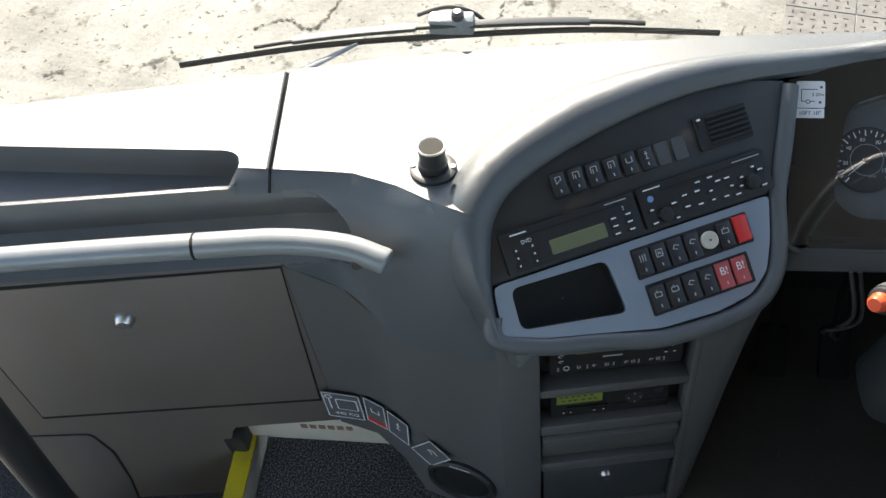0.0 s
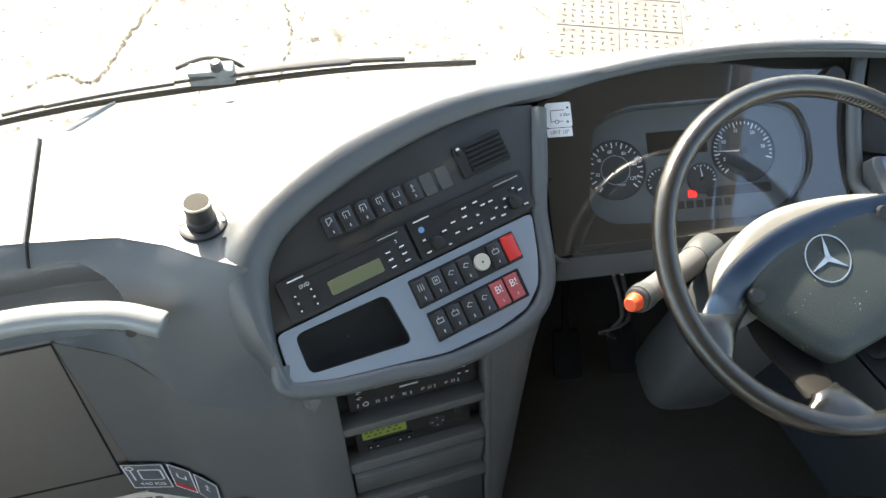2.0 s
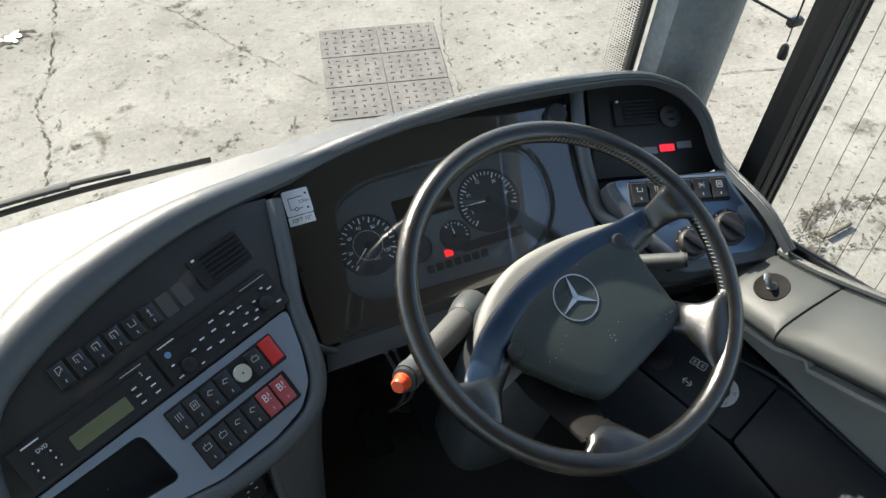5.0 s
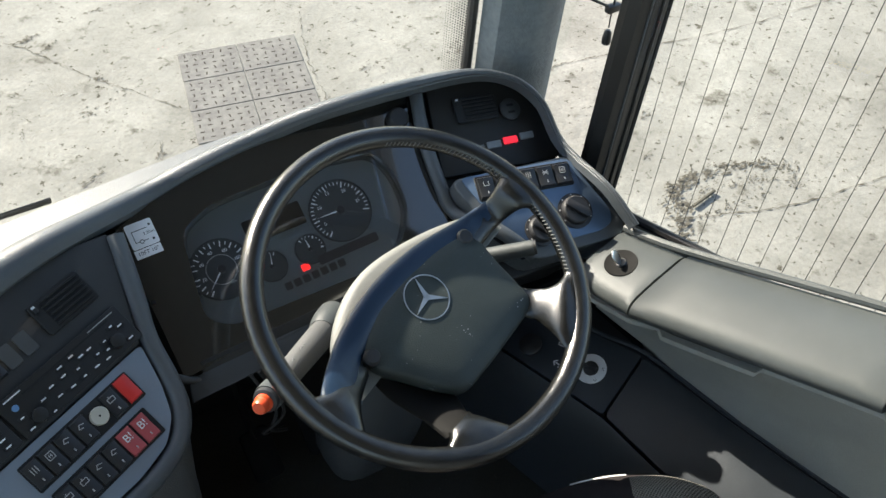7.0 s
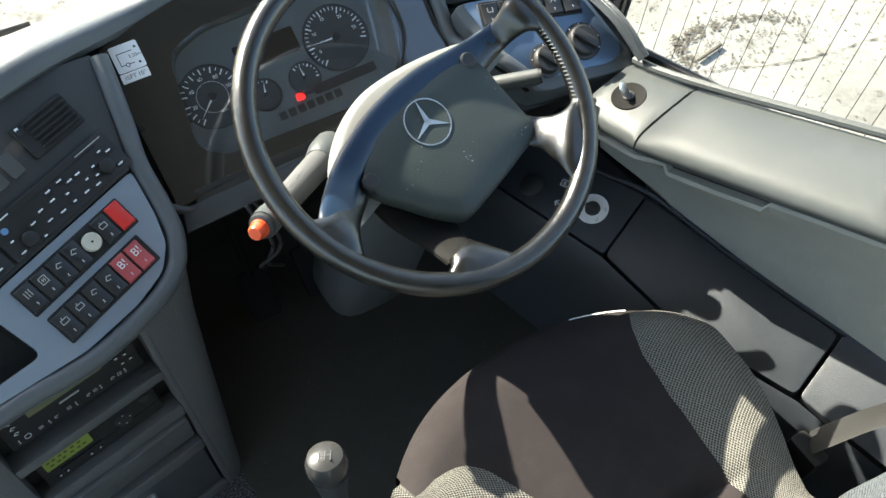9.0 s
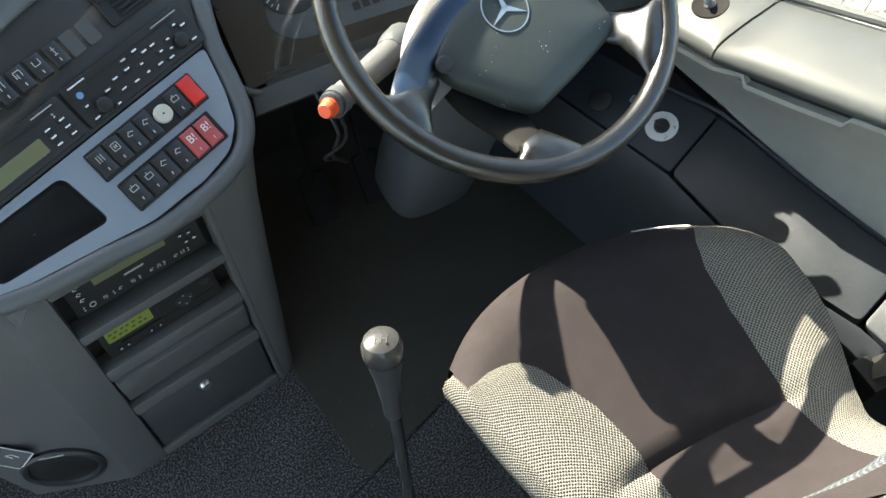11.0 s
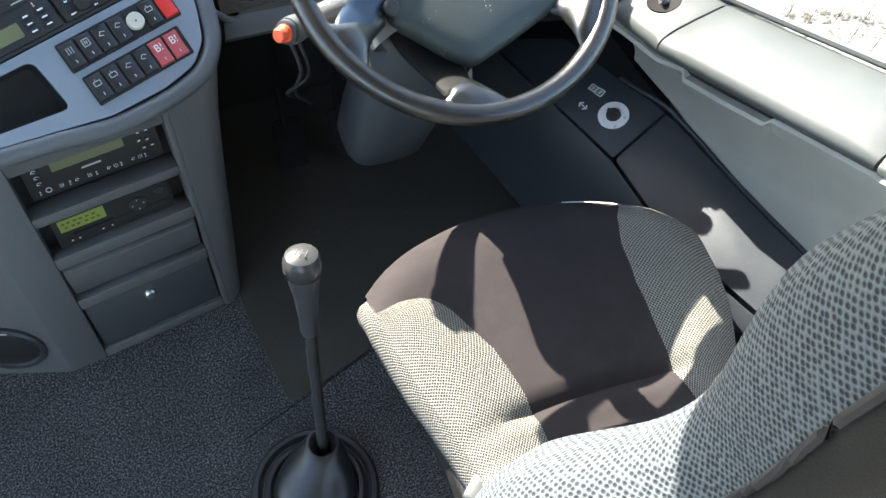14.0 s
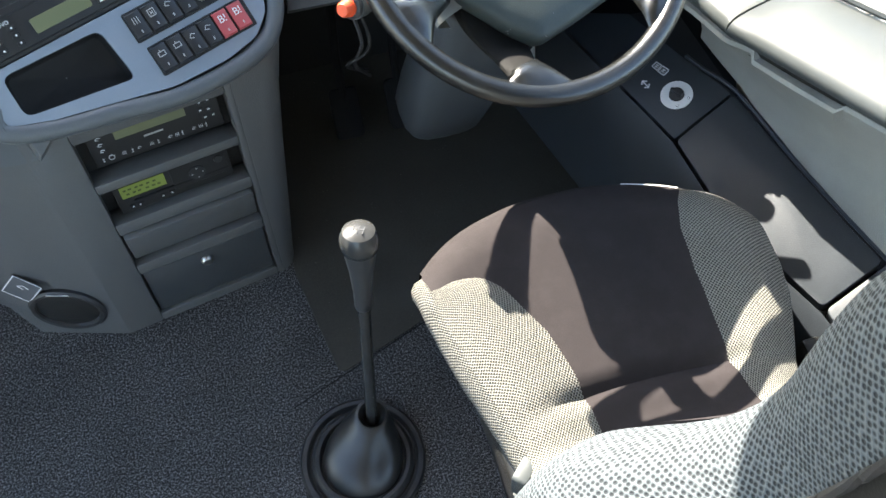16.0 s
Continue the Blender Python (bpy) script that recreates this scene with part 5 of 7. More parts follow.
    wpart("spare_key", slab([(0, 0), (0.008, 0.004), (0.008, -0.04), (0.0, -0.045)], pose(0.692, 0.052, 0.50, 80, 0, 30), 0, 0.002, 0.0005), METAL, c, "small metal key")


build_wheel()


# ---------- gear lever ----------
def build_lever():
    g = thing("gear_lever", "tall graphite gear lever in a ribbed rubber boot", "gear lever", (0.365, -0.285, 0))
    base = Vector((0.362, -0.292, 0))
    top = Vector((0.388, -0.150, 0.468))
    foot = Vector((0.337, -0.323, 0))
    bm = lathe(Matrix.Translation(foot), [(0.104, 0.0), (0.104, 0.006), (0.100, 0.012), (0.093, 0.0125), (0.0895, 0.009), (0.0875, 0.004), (0.085, 0.004), (0.083, 0.012), (0.078, 0.0175), (0.072, 0.017),
                                          (0.0695, 0.012), (0.068, 0.008), (0.066, 0.008), (0.064, 0.014)], 56)
    wpart("boot_flange", bm, RUBBER, g, "wide ribbed rubber ring")
    neck = Vector((0.3655, -0.276, 0.078))
    rows = []
    for f, r, z in ((0.0, 0.0655, 0.012), (0.06, 0.0640, 0.022), (0.18, 0.0600, 0.032), (0.35, 0.0535, 0.041), (0.55, 0.0455, 0.050), (0.75, 0.0375, 0.062), (0.90, 0.0305, 0.074), (1.0, 0.0265, 0.080), (1.0, 0.0225, 0.081), (1.0, 0.0175, 0.074), (1.0, 0.0130, 0.060)):
        p = foot.lerp(neck, f)
        row = []
        for k in range(40):
            a = 2 * math.pi * k / 40
            dent = 1 - 0.16 * math.exp(-((a - 4.9) / 0.32) ** 2) * math.sin(math.pi * min(1, f / 0.9)) + 0.05 * math.cos(3 * a) * (f < 0.95) * f
            row.append(Vector((p.x + r * dent * math.cos(a), p.y + r * dent * math.sin(a), z)))
        rows.append(row)
    bm = loft(rows, closed=True)
    wpart("boot", bm, BOOTM, g, "folded black rubber boot")
    ax = (top - base).normalized()
    s0 = base + ax * 0.04
    grip0 = top - ax * 0.155
    wpart("rod", tube([s0, grip0 + ax * 0.01], 0.0095, 14), KNOBM, g, "black painted rod")
    pts = [grip0 + ax * q for q in (0.0, 0.004, 0.03, 0.07, 0.10, 0.118)]
    wpart("grip", tube(pts, [0.012, 0.0132, 0.0135, 0.0165, 0.021, 0.022], 18), LEVERM, g, "tapered graphite grip")
    m = Matrix.Translation(grip0 + ax * 0.112) @ ax.to_track_quat("Z", "Y").to_matrix().to_4x4()
    wpart("knob", lathe(m, [(0.021, 0.0), (0.0245, 0.004), (0.0265, 0.014), (0.026, 0.026), (0.022, 0.036), (0.012, 0.0415), (0.0, 0.0425)], 28), KNOBM, g, "worn shiny knob")
    b = bmesh.new()
    M = m @ pose(0.0, 0.004, 0.0415, 0, 0, -20)
    for u in (-0.007, 0, 0.007):
        slab(rect(u - 0.0006, -0.007, u + 0.0006, 0.007), M, -0.0006, 0.0012, bm=b)
    slab(rect(-0.007, -0.0006, 0.007, 0.0006), M, -0.0006, 0.0012, bm=b)
    wpart("shift_pattern", b, DARKMETAL, g, "engraved shift pattern", smooth=False)


build_lever()


# ---------- driver's seat ----------
def build_seat():
    s = thing("driver_seat", "driver's seat in dark cloth with perforated grey bolsters", "seat", (0.70, -0.33, 0))
    cx = 0.695

    WIDE_R = [(0.0, 0.247), (0.13, 0.246), (0.19, 0.238), (0.25, 0.222), (0.31, 0.203), (0.36, 0.192), (0.45, 0.188)]
    WIDE_L = [(0.0, 0.238), (0.06, 0.233), (0.12, 0.224), (0.19, 0.211), (0.25, 0.197), (0.31, 0.184), (0.36, 0.176), (0.45, 0.172)]

    def spot(a, v):
        """a: -1 left edge to 1 right edge; v: depth from the front in metres."""
        side = min(1, max(0, (abs(a) - 0.40) / 0.55))
        z = 0.392 + 0.022 * side * side * (3 - 2 * side) - 0.022 * (1 - min(1, v / 0.06)) ** 2
        z -= 0.014 * math.exp(-((v - 0.30) / 0.012) ** 2) * (1 - side) + 0.012 * min(1, v / 0.3)
        z += 0.06 * max(0, (v - 0.345) / 0.08) ** 2
        y = -0.117 - (0.092 if a < 0 else 0.108) * abs(a) ** 2.5 * (1 - min(1, v / 0.42)) - v
        return Vector((cx + a * along(WIDE_L if a < 0 else WIDE_R, v), y, z))

    LEFT = [(0.0, 0.995), (0.045, 0.985), (0.060, 0.86), (0.085, 0.69), (0.115, 0.595), (0.155, 0.53), (0.20, 0.45), (0.26, 0.41), (0.30, 0.40), (0.5, 0.44)]
    RIGHT = [(0.0, 0.70), (0.04, 0.625), (0.09, 0.575), (0.16, 0.56), (0.24, 0.585), (0.30, 0.62), (0.36, 0.70), (0.5, 0.8)]
    nv, depth = 44, 0.43
    deep = [depth * i / (nv - 1) for i in range(nv)]
    rows = [[spot(-along(LEFT, v) + (along(LEFT, v) + along(RIGHT, v)) * k / 24, v) for k in range(25)] for v in deep]
    wpart("cushion", loft(rows), FABRIC, s, "dark plain cloth cushion")
    for sg, table in ((-1, LEFT), (1, RIGHT)):
        rows = []
        for v in deep:
            e = along(table, v)
            row = [spot(sg * (e + (1 - e) * k / 10), v) + Vector((0, 0, 0.012 * (1 - e) ** 0.5 * math.sin(math.pi * k / 10))) for k in range(11)]
            p = row[-1]
            row += [p + Vector((sg * 0.008, 0.002, -0.012)), p + Vector((sg * 0.012, 0.002, -0.035)), p + Vector((sg * 0.010, 0, -0.06)), p + Vector((-sg * 0.006, -0.003, -0.085))]
            rows.append(row)
        b = wpart("bolster", loft(rows), MESHF, s, "perforated grey bolster")
        grid_uv(b, 15, nv, 34, 78)
    front = []
    for k in range(25):
        a = -0.985 + (0.985 + 0.985) * k / 24
        p = spot(a, 0.0)
        front.append([p, p + Vector((0, 0.010, -0.010)), p + Vector((0, 0.014, -0.035)), p + Vector((0, 0.004, -0.075))])
    wpart("front_edge", loft(front), FABRIC, s)
    piping = [spot(a, 0.0) + Vector((0, 0.012, -0.014)) for a in (0.42, 0.5, 0.58, 0.66, 0.72)]
    wpart("piping", tube(smooth_line(piping, 4), 0.0022, 6), WHITE, s, "pale piping at the front edge")
    pan = rounded([(cx - 0.18, -0.19), (cx - 0.200, -0.30), (cx - 0.185, -0.62), (cx + 0.235, -0.62), (cx + 0.235, -0.30), (cx + 0.19, -0.19)], 0.05)
    wpart("seat_pan", slab(pan, Matrix(), 0.25, 0.325, 0.012, 3), BLACK, s)
    wpart("pedestal", box(cx - 0.15, -0.56, 0.0, cx + 0.15, -0.22, 0.25, 0.02), BLACK, s, "black pedestal")
    # backrest: horizontal slices upwards; wings flare low down
    SIDE_X = [(0.37, 0.452), (0.49, 0.444), (0.61, 0.454), (0.67, 0.487), (0.72, 0.533), (0.78, 0.572), (0.84, 0.594), (0.92, 0.588), (1.0, 0.588), (1.17, 0.588)]
    FRONT_Y = [(0.37, -0.507), (0.49, -0.519), (0.61, -0.513), (0.67, -0.529), (0.72, -0.553), (0.78, -0.568), (0.84, -0.566), (0.92, -0.554), (1.0, -0.548), (1.17, -0.596)]
    REAR_Y = [(0.37, -0.570), (0.49, -0.581), (0.61, -0.600), (0.67, -0.618), (0.72, -0.632), (0.78, -0.655), (0.84, -0.659), (0.92, -0.662), (1.0, -0.660), (1.17, -0.666)]

    def glide(table, z):
        return sum(along(table, z + e) for e in (-0.03, -0.015, 0, 0.015, 0.03)) / 5

    mx = 0.735
    nz, npt = 40, 61
    rows, seamline = [], []
    for i in range(nz):
        z = 0.37 + 0.80 * i / (nz - 1)
        hw = mx - glide(SIDE_X, z)
        yf, yr = glide(FRONT_Y, z), glide(REAR_Y, z)
        row = []
        for k in range(npt):
            a = math.pi * k / (npt - 1)
            c, d = -math.cos(a), math.sin(a)
            x = hw * math.copysign(abs(c) ** 0.5, c)
            y = yr + (yf - yr) * d ** 0.55
            dish = 0.03 * (1 - min(1, abs(x) / (hw * 0.72)) ** 2)
            row.append(Vector((mx + x, y - dish, z)))
        rows.append(row)
        seamline.append(row[0])
    b = wpart("backrest", loft(rows), KNIT, s, "perforated grey backrest cover")
    # even cells over the cover, counted along the cloth
    layer = b.data.uv_layers.new(name="UVMap")
    spots = []
    for i, row in enumerate(rows):
        run = [0.0]
        for k in range(1, npt):
            run.append(run[-1] + (row[k] - row[k - 1]).length)
        spots += [(r / 0.0062, row[0].z / 0.0062) for r in run]
    for corner, vert in zip(layer.data, b.data.loops):
        corner.uv = spots[vert.vertex_index]
    wpart("backrest_middle", loft([[p + Vector((0, 0.003, 0)) for p in r[23:38]] for r in rows[14:-1]]), FABRIC, s, "dark cloth middle of the backrest")
    wpart("backrest_top", loft([[p.lerp(Vector((p.x, p.y - 0.03, 1.19)), f) for p in rows[-1]] for f in (0, 0.5, 1)]), FABRIC, s)
    shell = []
    for i in range(nz):
        z = 0.33 + 0.84 * i / (nz - 1)
        hw = mx - glide(SIDE_X, max(z, 0.42)) - 0.001
        yr = glide(REAR_Y, z)
        row = []
        for k in range(25):
            a = math.pi * k / 24
            c = -math.cos(a)
            row.append(Vector((mx + hw * math.copysign(abs(c) ** 0.6, c), yr + 0.002 - 0.085 * math.sin(a) ** 0.6, z)))
        shell.append(row)
    wpart("back_shell", loft(shell), SHELLM, s, "dark grey plastic back shell")
    wpart("edge_piping", tube([p + Vector((-0.002, -0.001, 0)) for p in seamline], 0.004, 6), RUBBER, s, "black edge piping")
    for x in (0.522, 0.962):
        wpart("hinge_cover", slab(rounded([(-0.72, 0.26), (-0.56, 0.26), (-0.53, 0.34), (-0.58, 0.39), (-0.66, 0.41), (-0.73, 0.38)], 0.03), frame_of((x, 0, 0), (0, 1, 0), (0, 0, 1)), -0.012, 0.012, 0.005), ARM, s, "grey hinge cover")
    wpart("buckle_stalk", tube([(0.510, -0.520, 0.24), (0.510, -0.505, 0.33)], 0.013, 8, flat=0.5), ARM, s, "pale buckle stalk")
    wpart("buckle", slab(rrect(-0.018, -0.028, 0.018, 0.028, 0.006), frame_of((0.510, -0.496, 0.374), (0.75, 0.66, 0), (0, 0.15, 1)), -0.010, 0.010, 0.003), ARM, s, "grey belt buckle")
    belt = smooth_line([(0.965, -0.44, 0.36), (1.03, -0.47, 0.44), (1.08, -0.52, 0.53), (1.12, -0.60, 0.65)], 8)
    wpart("belt", tube(belt, 0.024, 8, up=(0, 0.6, 0.8), flat=0.06), BLACK, s, "dark seat belt webbing")
    wpart("belt_guide", box(0.945, -0.47, 0.30, 0.975, -0.42, 0.36, 0.006), BLACK, s)
    return s


build_seat()

# ---------- devices in the dashboard ----------
def buttons(m, cells, z, material, over, name="button", h=0.002, w=0.009, d=0.005):
    for u, v in cells:
        sub(name, slab(rrect(u - w / 2, v - d / 2, u + w / 2, v + d / 2, 0.001, 2), m, z, z + h, 0.0004, 1), material, over)


def build_radio(m, u0, v0, u1, v1, name, label, cat, layout):
    r = thing(name, label, cat, tuple(on(m, (u0 + u1) / 2, (v0 + v1) / 2)))
    face = wpart("face_plate", slab(rrect(u0, v0, u1, v1, 0.003, 3), m, -0.02, 0.006, 0.0015), BLACK, r)
    W, H = u1 - u0, v1 - v0
    sub("disc_slot", slab(rect(u0 + 0.17 * W, v0 + 0.80 * H, u0 + 0.90 * W, v0 + 0.845 * H), m, 0.0058, 0.0064), mat_slot, face)
    if layout == "display":
        wpart("display", slab(rrect(u0 + 0.33 * W, v0 + 0.16 * H, u0 + 0.74 * W, v0 + 0.52 * H, 0.002, 2), m, 0.0055, 0.0068, 0.0004, 1), LCD, r, "olive display, off")
        for i in range(2):
            for j in range(3):
                u, v = u0 + (0.09 + 0.12 * i) * W, v0 + (0.15 + 0.19 * j) * H
                sub("button", slab(rect(u - 0.0045, v - 0.003, u + 0.0045, v + 0.003), m, 0.006, 0.0078, 0.0005, 1), BLACK, face)
                sub("print", slab(rect(u - 0.001, v - 0.001, u + 0.001, v + 0.0012), m, 0.0078, 0.0081), WHITE, face, smooth=False)
        for i in range(2):
            for j in range(3):
                u, v = u0 + (0.81 + 0.11 * i) * W, v0 + (0.16 + 0.19 * j) * H
                sub("button", slab(rect(u - 0.006, v - 0.0032, u + 0.006, v + 0.0032), m, 0.006, 0.0078, 0.0005, 1), BLACK, face)
                sub("print", slab(rect(u - 0.0035, v - 0.0009, u + 0.0035, v + 0.0009), m, 0.0078, 0.0081), WHITE, face, smooth=False)
        sub("print", slab(rect(u0 + 0.08 * W, v0 + 0.89 * H, u0 + 0.20 * W, v0 + 0.925 * H), m, 0.006, 0.0063), WHITE, face, smooth=False)
        sub("print", slab(rect(u0 + 0.78 * W, v0 + 0.90 * H, u0 + 0.94 * W, v0 + 0.925 * H), m, 0.006, 0.0063), DIMPRINT, face, smooth=False)
        text("print", "DVD", m, u0 + 0.18 * W, v0 + 0.68 * H, 0.0068, 0.0061, WHITE, r)
        glyph_b = glyph(m, 3, u0 + 0.90 * W, v0 + 0.72 * H, 0.006, 0.0061, bmesh.new())
        sub("print", glyph_b, WHITE, face, smooth=False)
    else:
        for u, v in ((0.155, 0.22), (0.845, 0.30)):
            wpart("knob", lathe(m @ pose(u0 + u * W, v0 + v * H, 0.006), [(0.0095, 0.0), (0.009, 0.007), (0.0075, 0.008), (0.0, 0.008)], 24), BLACK, r, "black round knob")
        sub("badge", slab(disc(u0 + 0.085 * W, v0 + 0.68 * H, 0.0042, 16), m, 0.006, 0.0066), mat_blue, face, "small blue oval")
        spots = [(0.07, 0.42), (0.24, 0.42), (0.07, 0.10), (0.24, 0.06), (0.33, 0.52), (0.43, 0.52), (0.53, 0.42), (0.60, 0.60), (0.67, 0.60), (0.69, 0.38), (0.33, 0.24), (0.43, 0.20), (0.53, 0.20), (0.63, 0.18), (0.72, 0.14), (0.78, 0.50), (0.93, 0.55), (0.93, 0.16), (0.76, 0.30), (0.45, 0.72), (0.55, 0.74), (0.88, 0.66)]
        for i, (u, v) in enumerate(spots):
            u, v = u0 + u * W, v0 + v * H
            sub("button", slab(rect(u - 0.006, v - 0.003, u + 0.006, v + 0.003), m, 0.006, 0.0074, 0.0005, 1), BLACK, face)
            a = 0.0035 if i % 3 else 0.0022
            sub("print", slab(rect(u - a, v - 0.0009, u + a, v + 0.0010), m, 0.0074, 0.0077), WHITE, face, smooth=False)
        sub("print", slab(rect(u0 + 0.05 * W, v0 + 0.90 * H, u0 + 0.18 * W, v0 + 0.93 * H), m, 0.006, 0.0063), WHITE, face, smooth=False)
        sub("print", slab(rect(u0 + 0.74 * W, v0 + 0.89 * H, u0 + 0.96 * W, v0 + 0.91 * H), m, 0.006, 0.0063), DIMPRINT, face, smooth=False)
    return r


mat_slot = mat("slot_shadow", (0.006, 0.006, 0.006), 0.8)
mat_blue = mat("blue_badge", (0.12, 0.25, 0.45), 0.4)
build_radio(RP, 0.050, 0.1185, 0.2365, 0.1715, "disc_player", "black slot-in disc player with a blank display", "disc player", "display")
build_radio(RP, 0.2410, 0.1185, 0.4255, 0.1730, "car_radio", "black bus radio with many small buttons", "radio", "buttons")


def rocker(m, u0, v0, u1, v1, material, over, sign=None, name="rocker_switch", label="", lit=WHITE, marker=True):
    bm = bmesh.new()
    prof = [(0.0, 0.001), (0.06, 0.0052), (0.5, 0.0030), (0.94, 0.0046), (1.0, 0.001)]
    rows = []
    for f, z in prof:
        v = v0 + (v1 - v0) * f
        rows.append([on(m, u0, v, 0.0), on(m, u0 + 0.0004, v, z * 0.8), on(m, u0 + 0.0018, v, z), on(m, u1 - 0.0018, v, z), on(m, u1 - 0.0004, v, z * 0.8), on(m, u1, v, 0.0)])
    sw = wpart(name, loft(rows, bm=bm), material, over, label)
    if sign is not None:
        sub("sign", glyph(m, sign, (u0 + u1) / 2, v0 + (v1 - v0) * 0.66, 0.0115, 0.0046, bmesh.new()), lit, sw, smooth=False)
    if marker:
        sub("sign", slab(rect((u0 + u1) / 2 - 0.0008, v0 + 0.006, (u0 + u1) / 2 + 0.0008, v0 + 0.010), m, 0.0048, 0.0052), DIMPRINT, sw, smooth=False)
    return sw


ROCK = mat("rocker_black", (0.022, 0.023, 0.025), 0.35)
BLANK = mat("blank_cover", (0.06, 0.06, 0.057), 0.5)


def build_switches():
    for i, g in enumerate((0, 1, 1, 1, 2, 3)):
        u = 0.1385 + 0.0245 * i
        rocker(RP, u, 0.193 - 0.0002 * i, u + 0.0195, 0.2265 - 0.0008 * i, ROCK, dash, g, lit=DIMPRINT)
    for i in (6, 7):
        u = 0.1385 + 0.0245 * i
        wpart("blank_cover", slab(rrect(u, 0.192, u + 0.0185, 0.2225, 0.003, 3), RP, -0.002, 0.0006, 0.0005, 1), BLANK, dash, "blank switch cover")
    wpart("switch_frame", slab(rrect(0.2095, 0.0605, 0.3765, 0.1015, 0.002, 2), RP, 0.0, 0.0034, 0.0008, 1), BLACK, dash)
    wpart("switch_frame", slab(rrect(0.2145, 0.0098, 0.3615, 0.0518, 0.002, 2), RP, 0.0, 0.0034, 0.0008, 1), BLACK, dash)
    M = RP @ pose(0, 0, 0.0034)
    p = 0.0236
    for i, g in enumerate((9, 7, 5, 5, None, 4, None)):
        u = 0.2115 + p * i
        if i == 4:
            k = lathe(M @ pose(u + 0.0105, 0.081, 0), [(0.0118, 0.0), (0.0118, 0.004), (0.0105, 0.0056), (0.006, 0.0050), (0.0, 0.0050)], 28)
            kn = wpart("push_button", k, mat_knob, dash, "cream round push button")
            sub("pip", slab(disc(u + 0.0105, 0.081, 0.0014, 10), M, 0.005, 0.0056), BLACK, kn)
        elif i == 6:
            rocker(M, u + 0.001, 0.064, u + 0.0208, 0.0995, REDSW, dash, None, label="red rocker switch", marker=False)
        else:
            rocker(M, u, 0.0635, u + 0.0205, 0.0985, ROCK, dash, g, lit=DIMPRINT)
    for i, g in enumerate((4, 4, 5, 5, 7, 7)):
        u = 0.2165 + p * i
        sw = rocker(M, u, 0.013, u + 0.0205, 0.0488, REDDIM if i > 3 else ROCK, dash, None if i > 3 else g, label="faded red rocker switch" if i > 3 else "", lit=DIMPRINT)
        if i > 3:
            text("sign", "B!", M, u + 0.0102, 0.037, 0.0145, 0.0047, WHITE, dash).data.name = "sign"


mat_knob = mat("cream_button", (0.50, 0.48, 0.40), 0.4, dirt=0.3)
build_switches()


def build_vent(m, u0, v0, u1, v1, n, name="air_vent"):
    v = wpart("air_vent", slab(rrect(u0, v0, u1, v1, 0.003, 3), m, -0.002, 0.003, 0.001, 1), BLACK, dash, "black slatted air vent")
    uu = u0 + (u1 - u0) * 0.20
    sub("vent_throat", slab(rect(uu, v0 + 0.004, u1 - 0.004, v1 - 0.004), m, 0.0028, 0.0034), mat_slot, v)
    for k in range(n):
        y = v0 + 0.007 + (v1 - v0 - 0.012) * k / (n - 1)
        sub("slat", slab([(uu, y - 0.0012), (u1 - 0.004, y - 0.0012), (u1 - 0.004, y + 0.0012), (uu, y + 0.0012)], m, 0.0034, 0.0062, 0.0004, 1), BLACK, v)
    sub("slider", slab(rrect(u0 + 0.004, v1 - 0.014, u0 + 0.0095, v1 - 0.006, 0.001, 2), m, 0.003, 0.006, 0.0005, 1), BLACK, v)
    sub("mark", slab(rect(u0 + 0.0045, v1 - 0.0065, u0 + 0.0085, v1 - 0.0035), m, 0.003, 0.0064), WHITE, v, smooth=False)


build_vent(RP, 0.3465, 0.193, 0.4235, 0.239, 6)


def build_sticker():
    s = thing("height_sticker", "white vehicle height sticker on the instrument surround", "sticker", tuple(on(IP, 0.403, 0.2, 0)))
    wpart("upper_label", slab(rrect(0.384, 0.1875, 0.422, 0.2245, 0.003, 3), IP, 0.0, 0.0006), WHITE, s)
    wpart("lower_label", slab(rrect(0.3835, 0.1735, 0.421, 0.1865, 0.001, 2), IP, 0.0, 0.0006), WHITE, s)
    bm = bmesh.new()
    for a in ((0.3905, 0.196, 0.3915, 0.2135), (0.3905, 0.2125, 0.412, 0.2135), (0.3905, 0.196, 0.397, 0.197), (0.402, 0.196, 0.409, 0.197), (0.4155, 0.2145, 0.4185, 0.2175), (0.414, 0.1935, 0.417, 0.1965)):
        slab(rect(*a), IP, 0.0006, 0.0009, bm=bm)
    ring(IP, 0.3995, 0.196, 0.002, 0.003, 0.0006, 0.0009, 14, bm=bm)
    wpart("bus_outline", bm, BLACK, s, "printed bus outline", smooth=False)
    text("print", "3.30m", IP, 0.4125, 0.2055, 0.0065, 0.0007, BLACK, s)
    text("print", "10FT 10\"", IP, 0.402, 0.180, 0.0080, 0.0007, BLACK, s)


build_sticker()


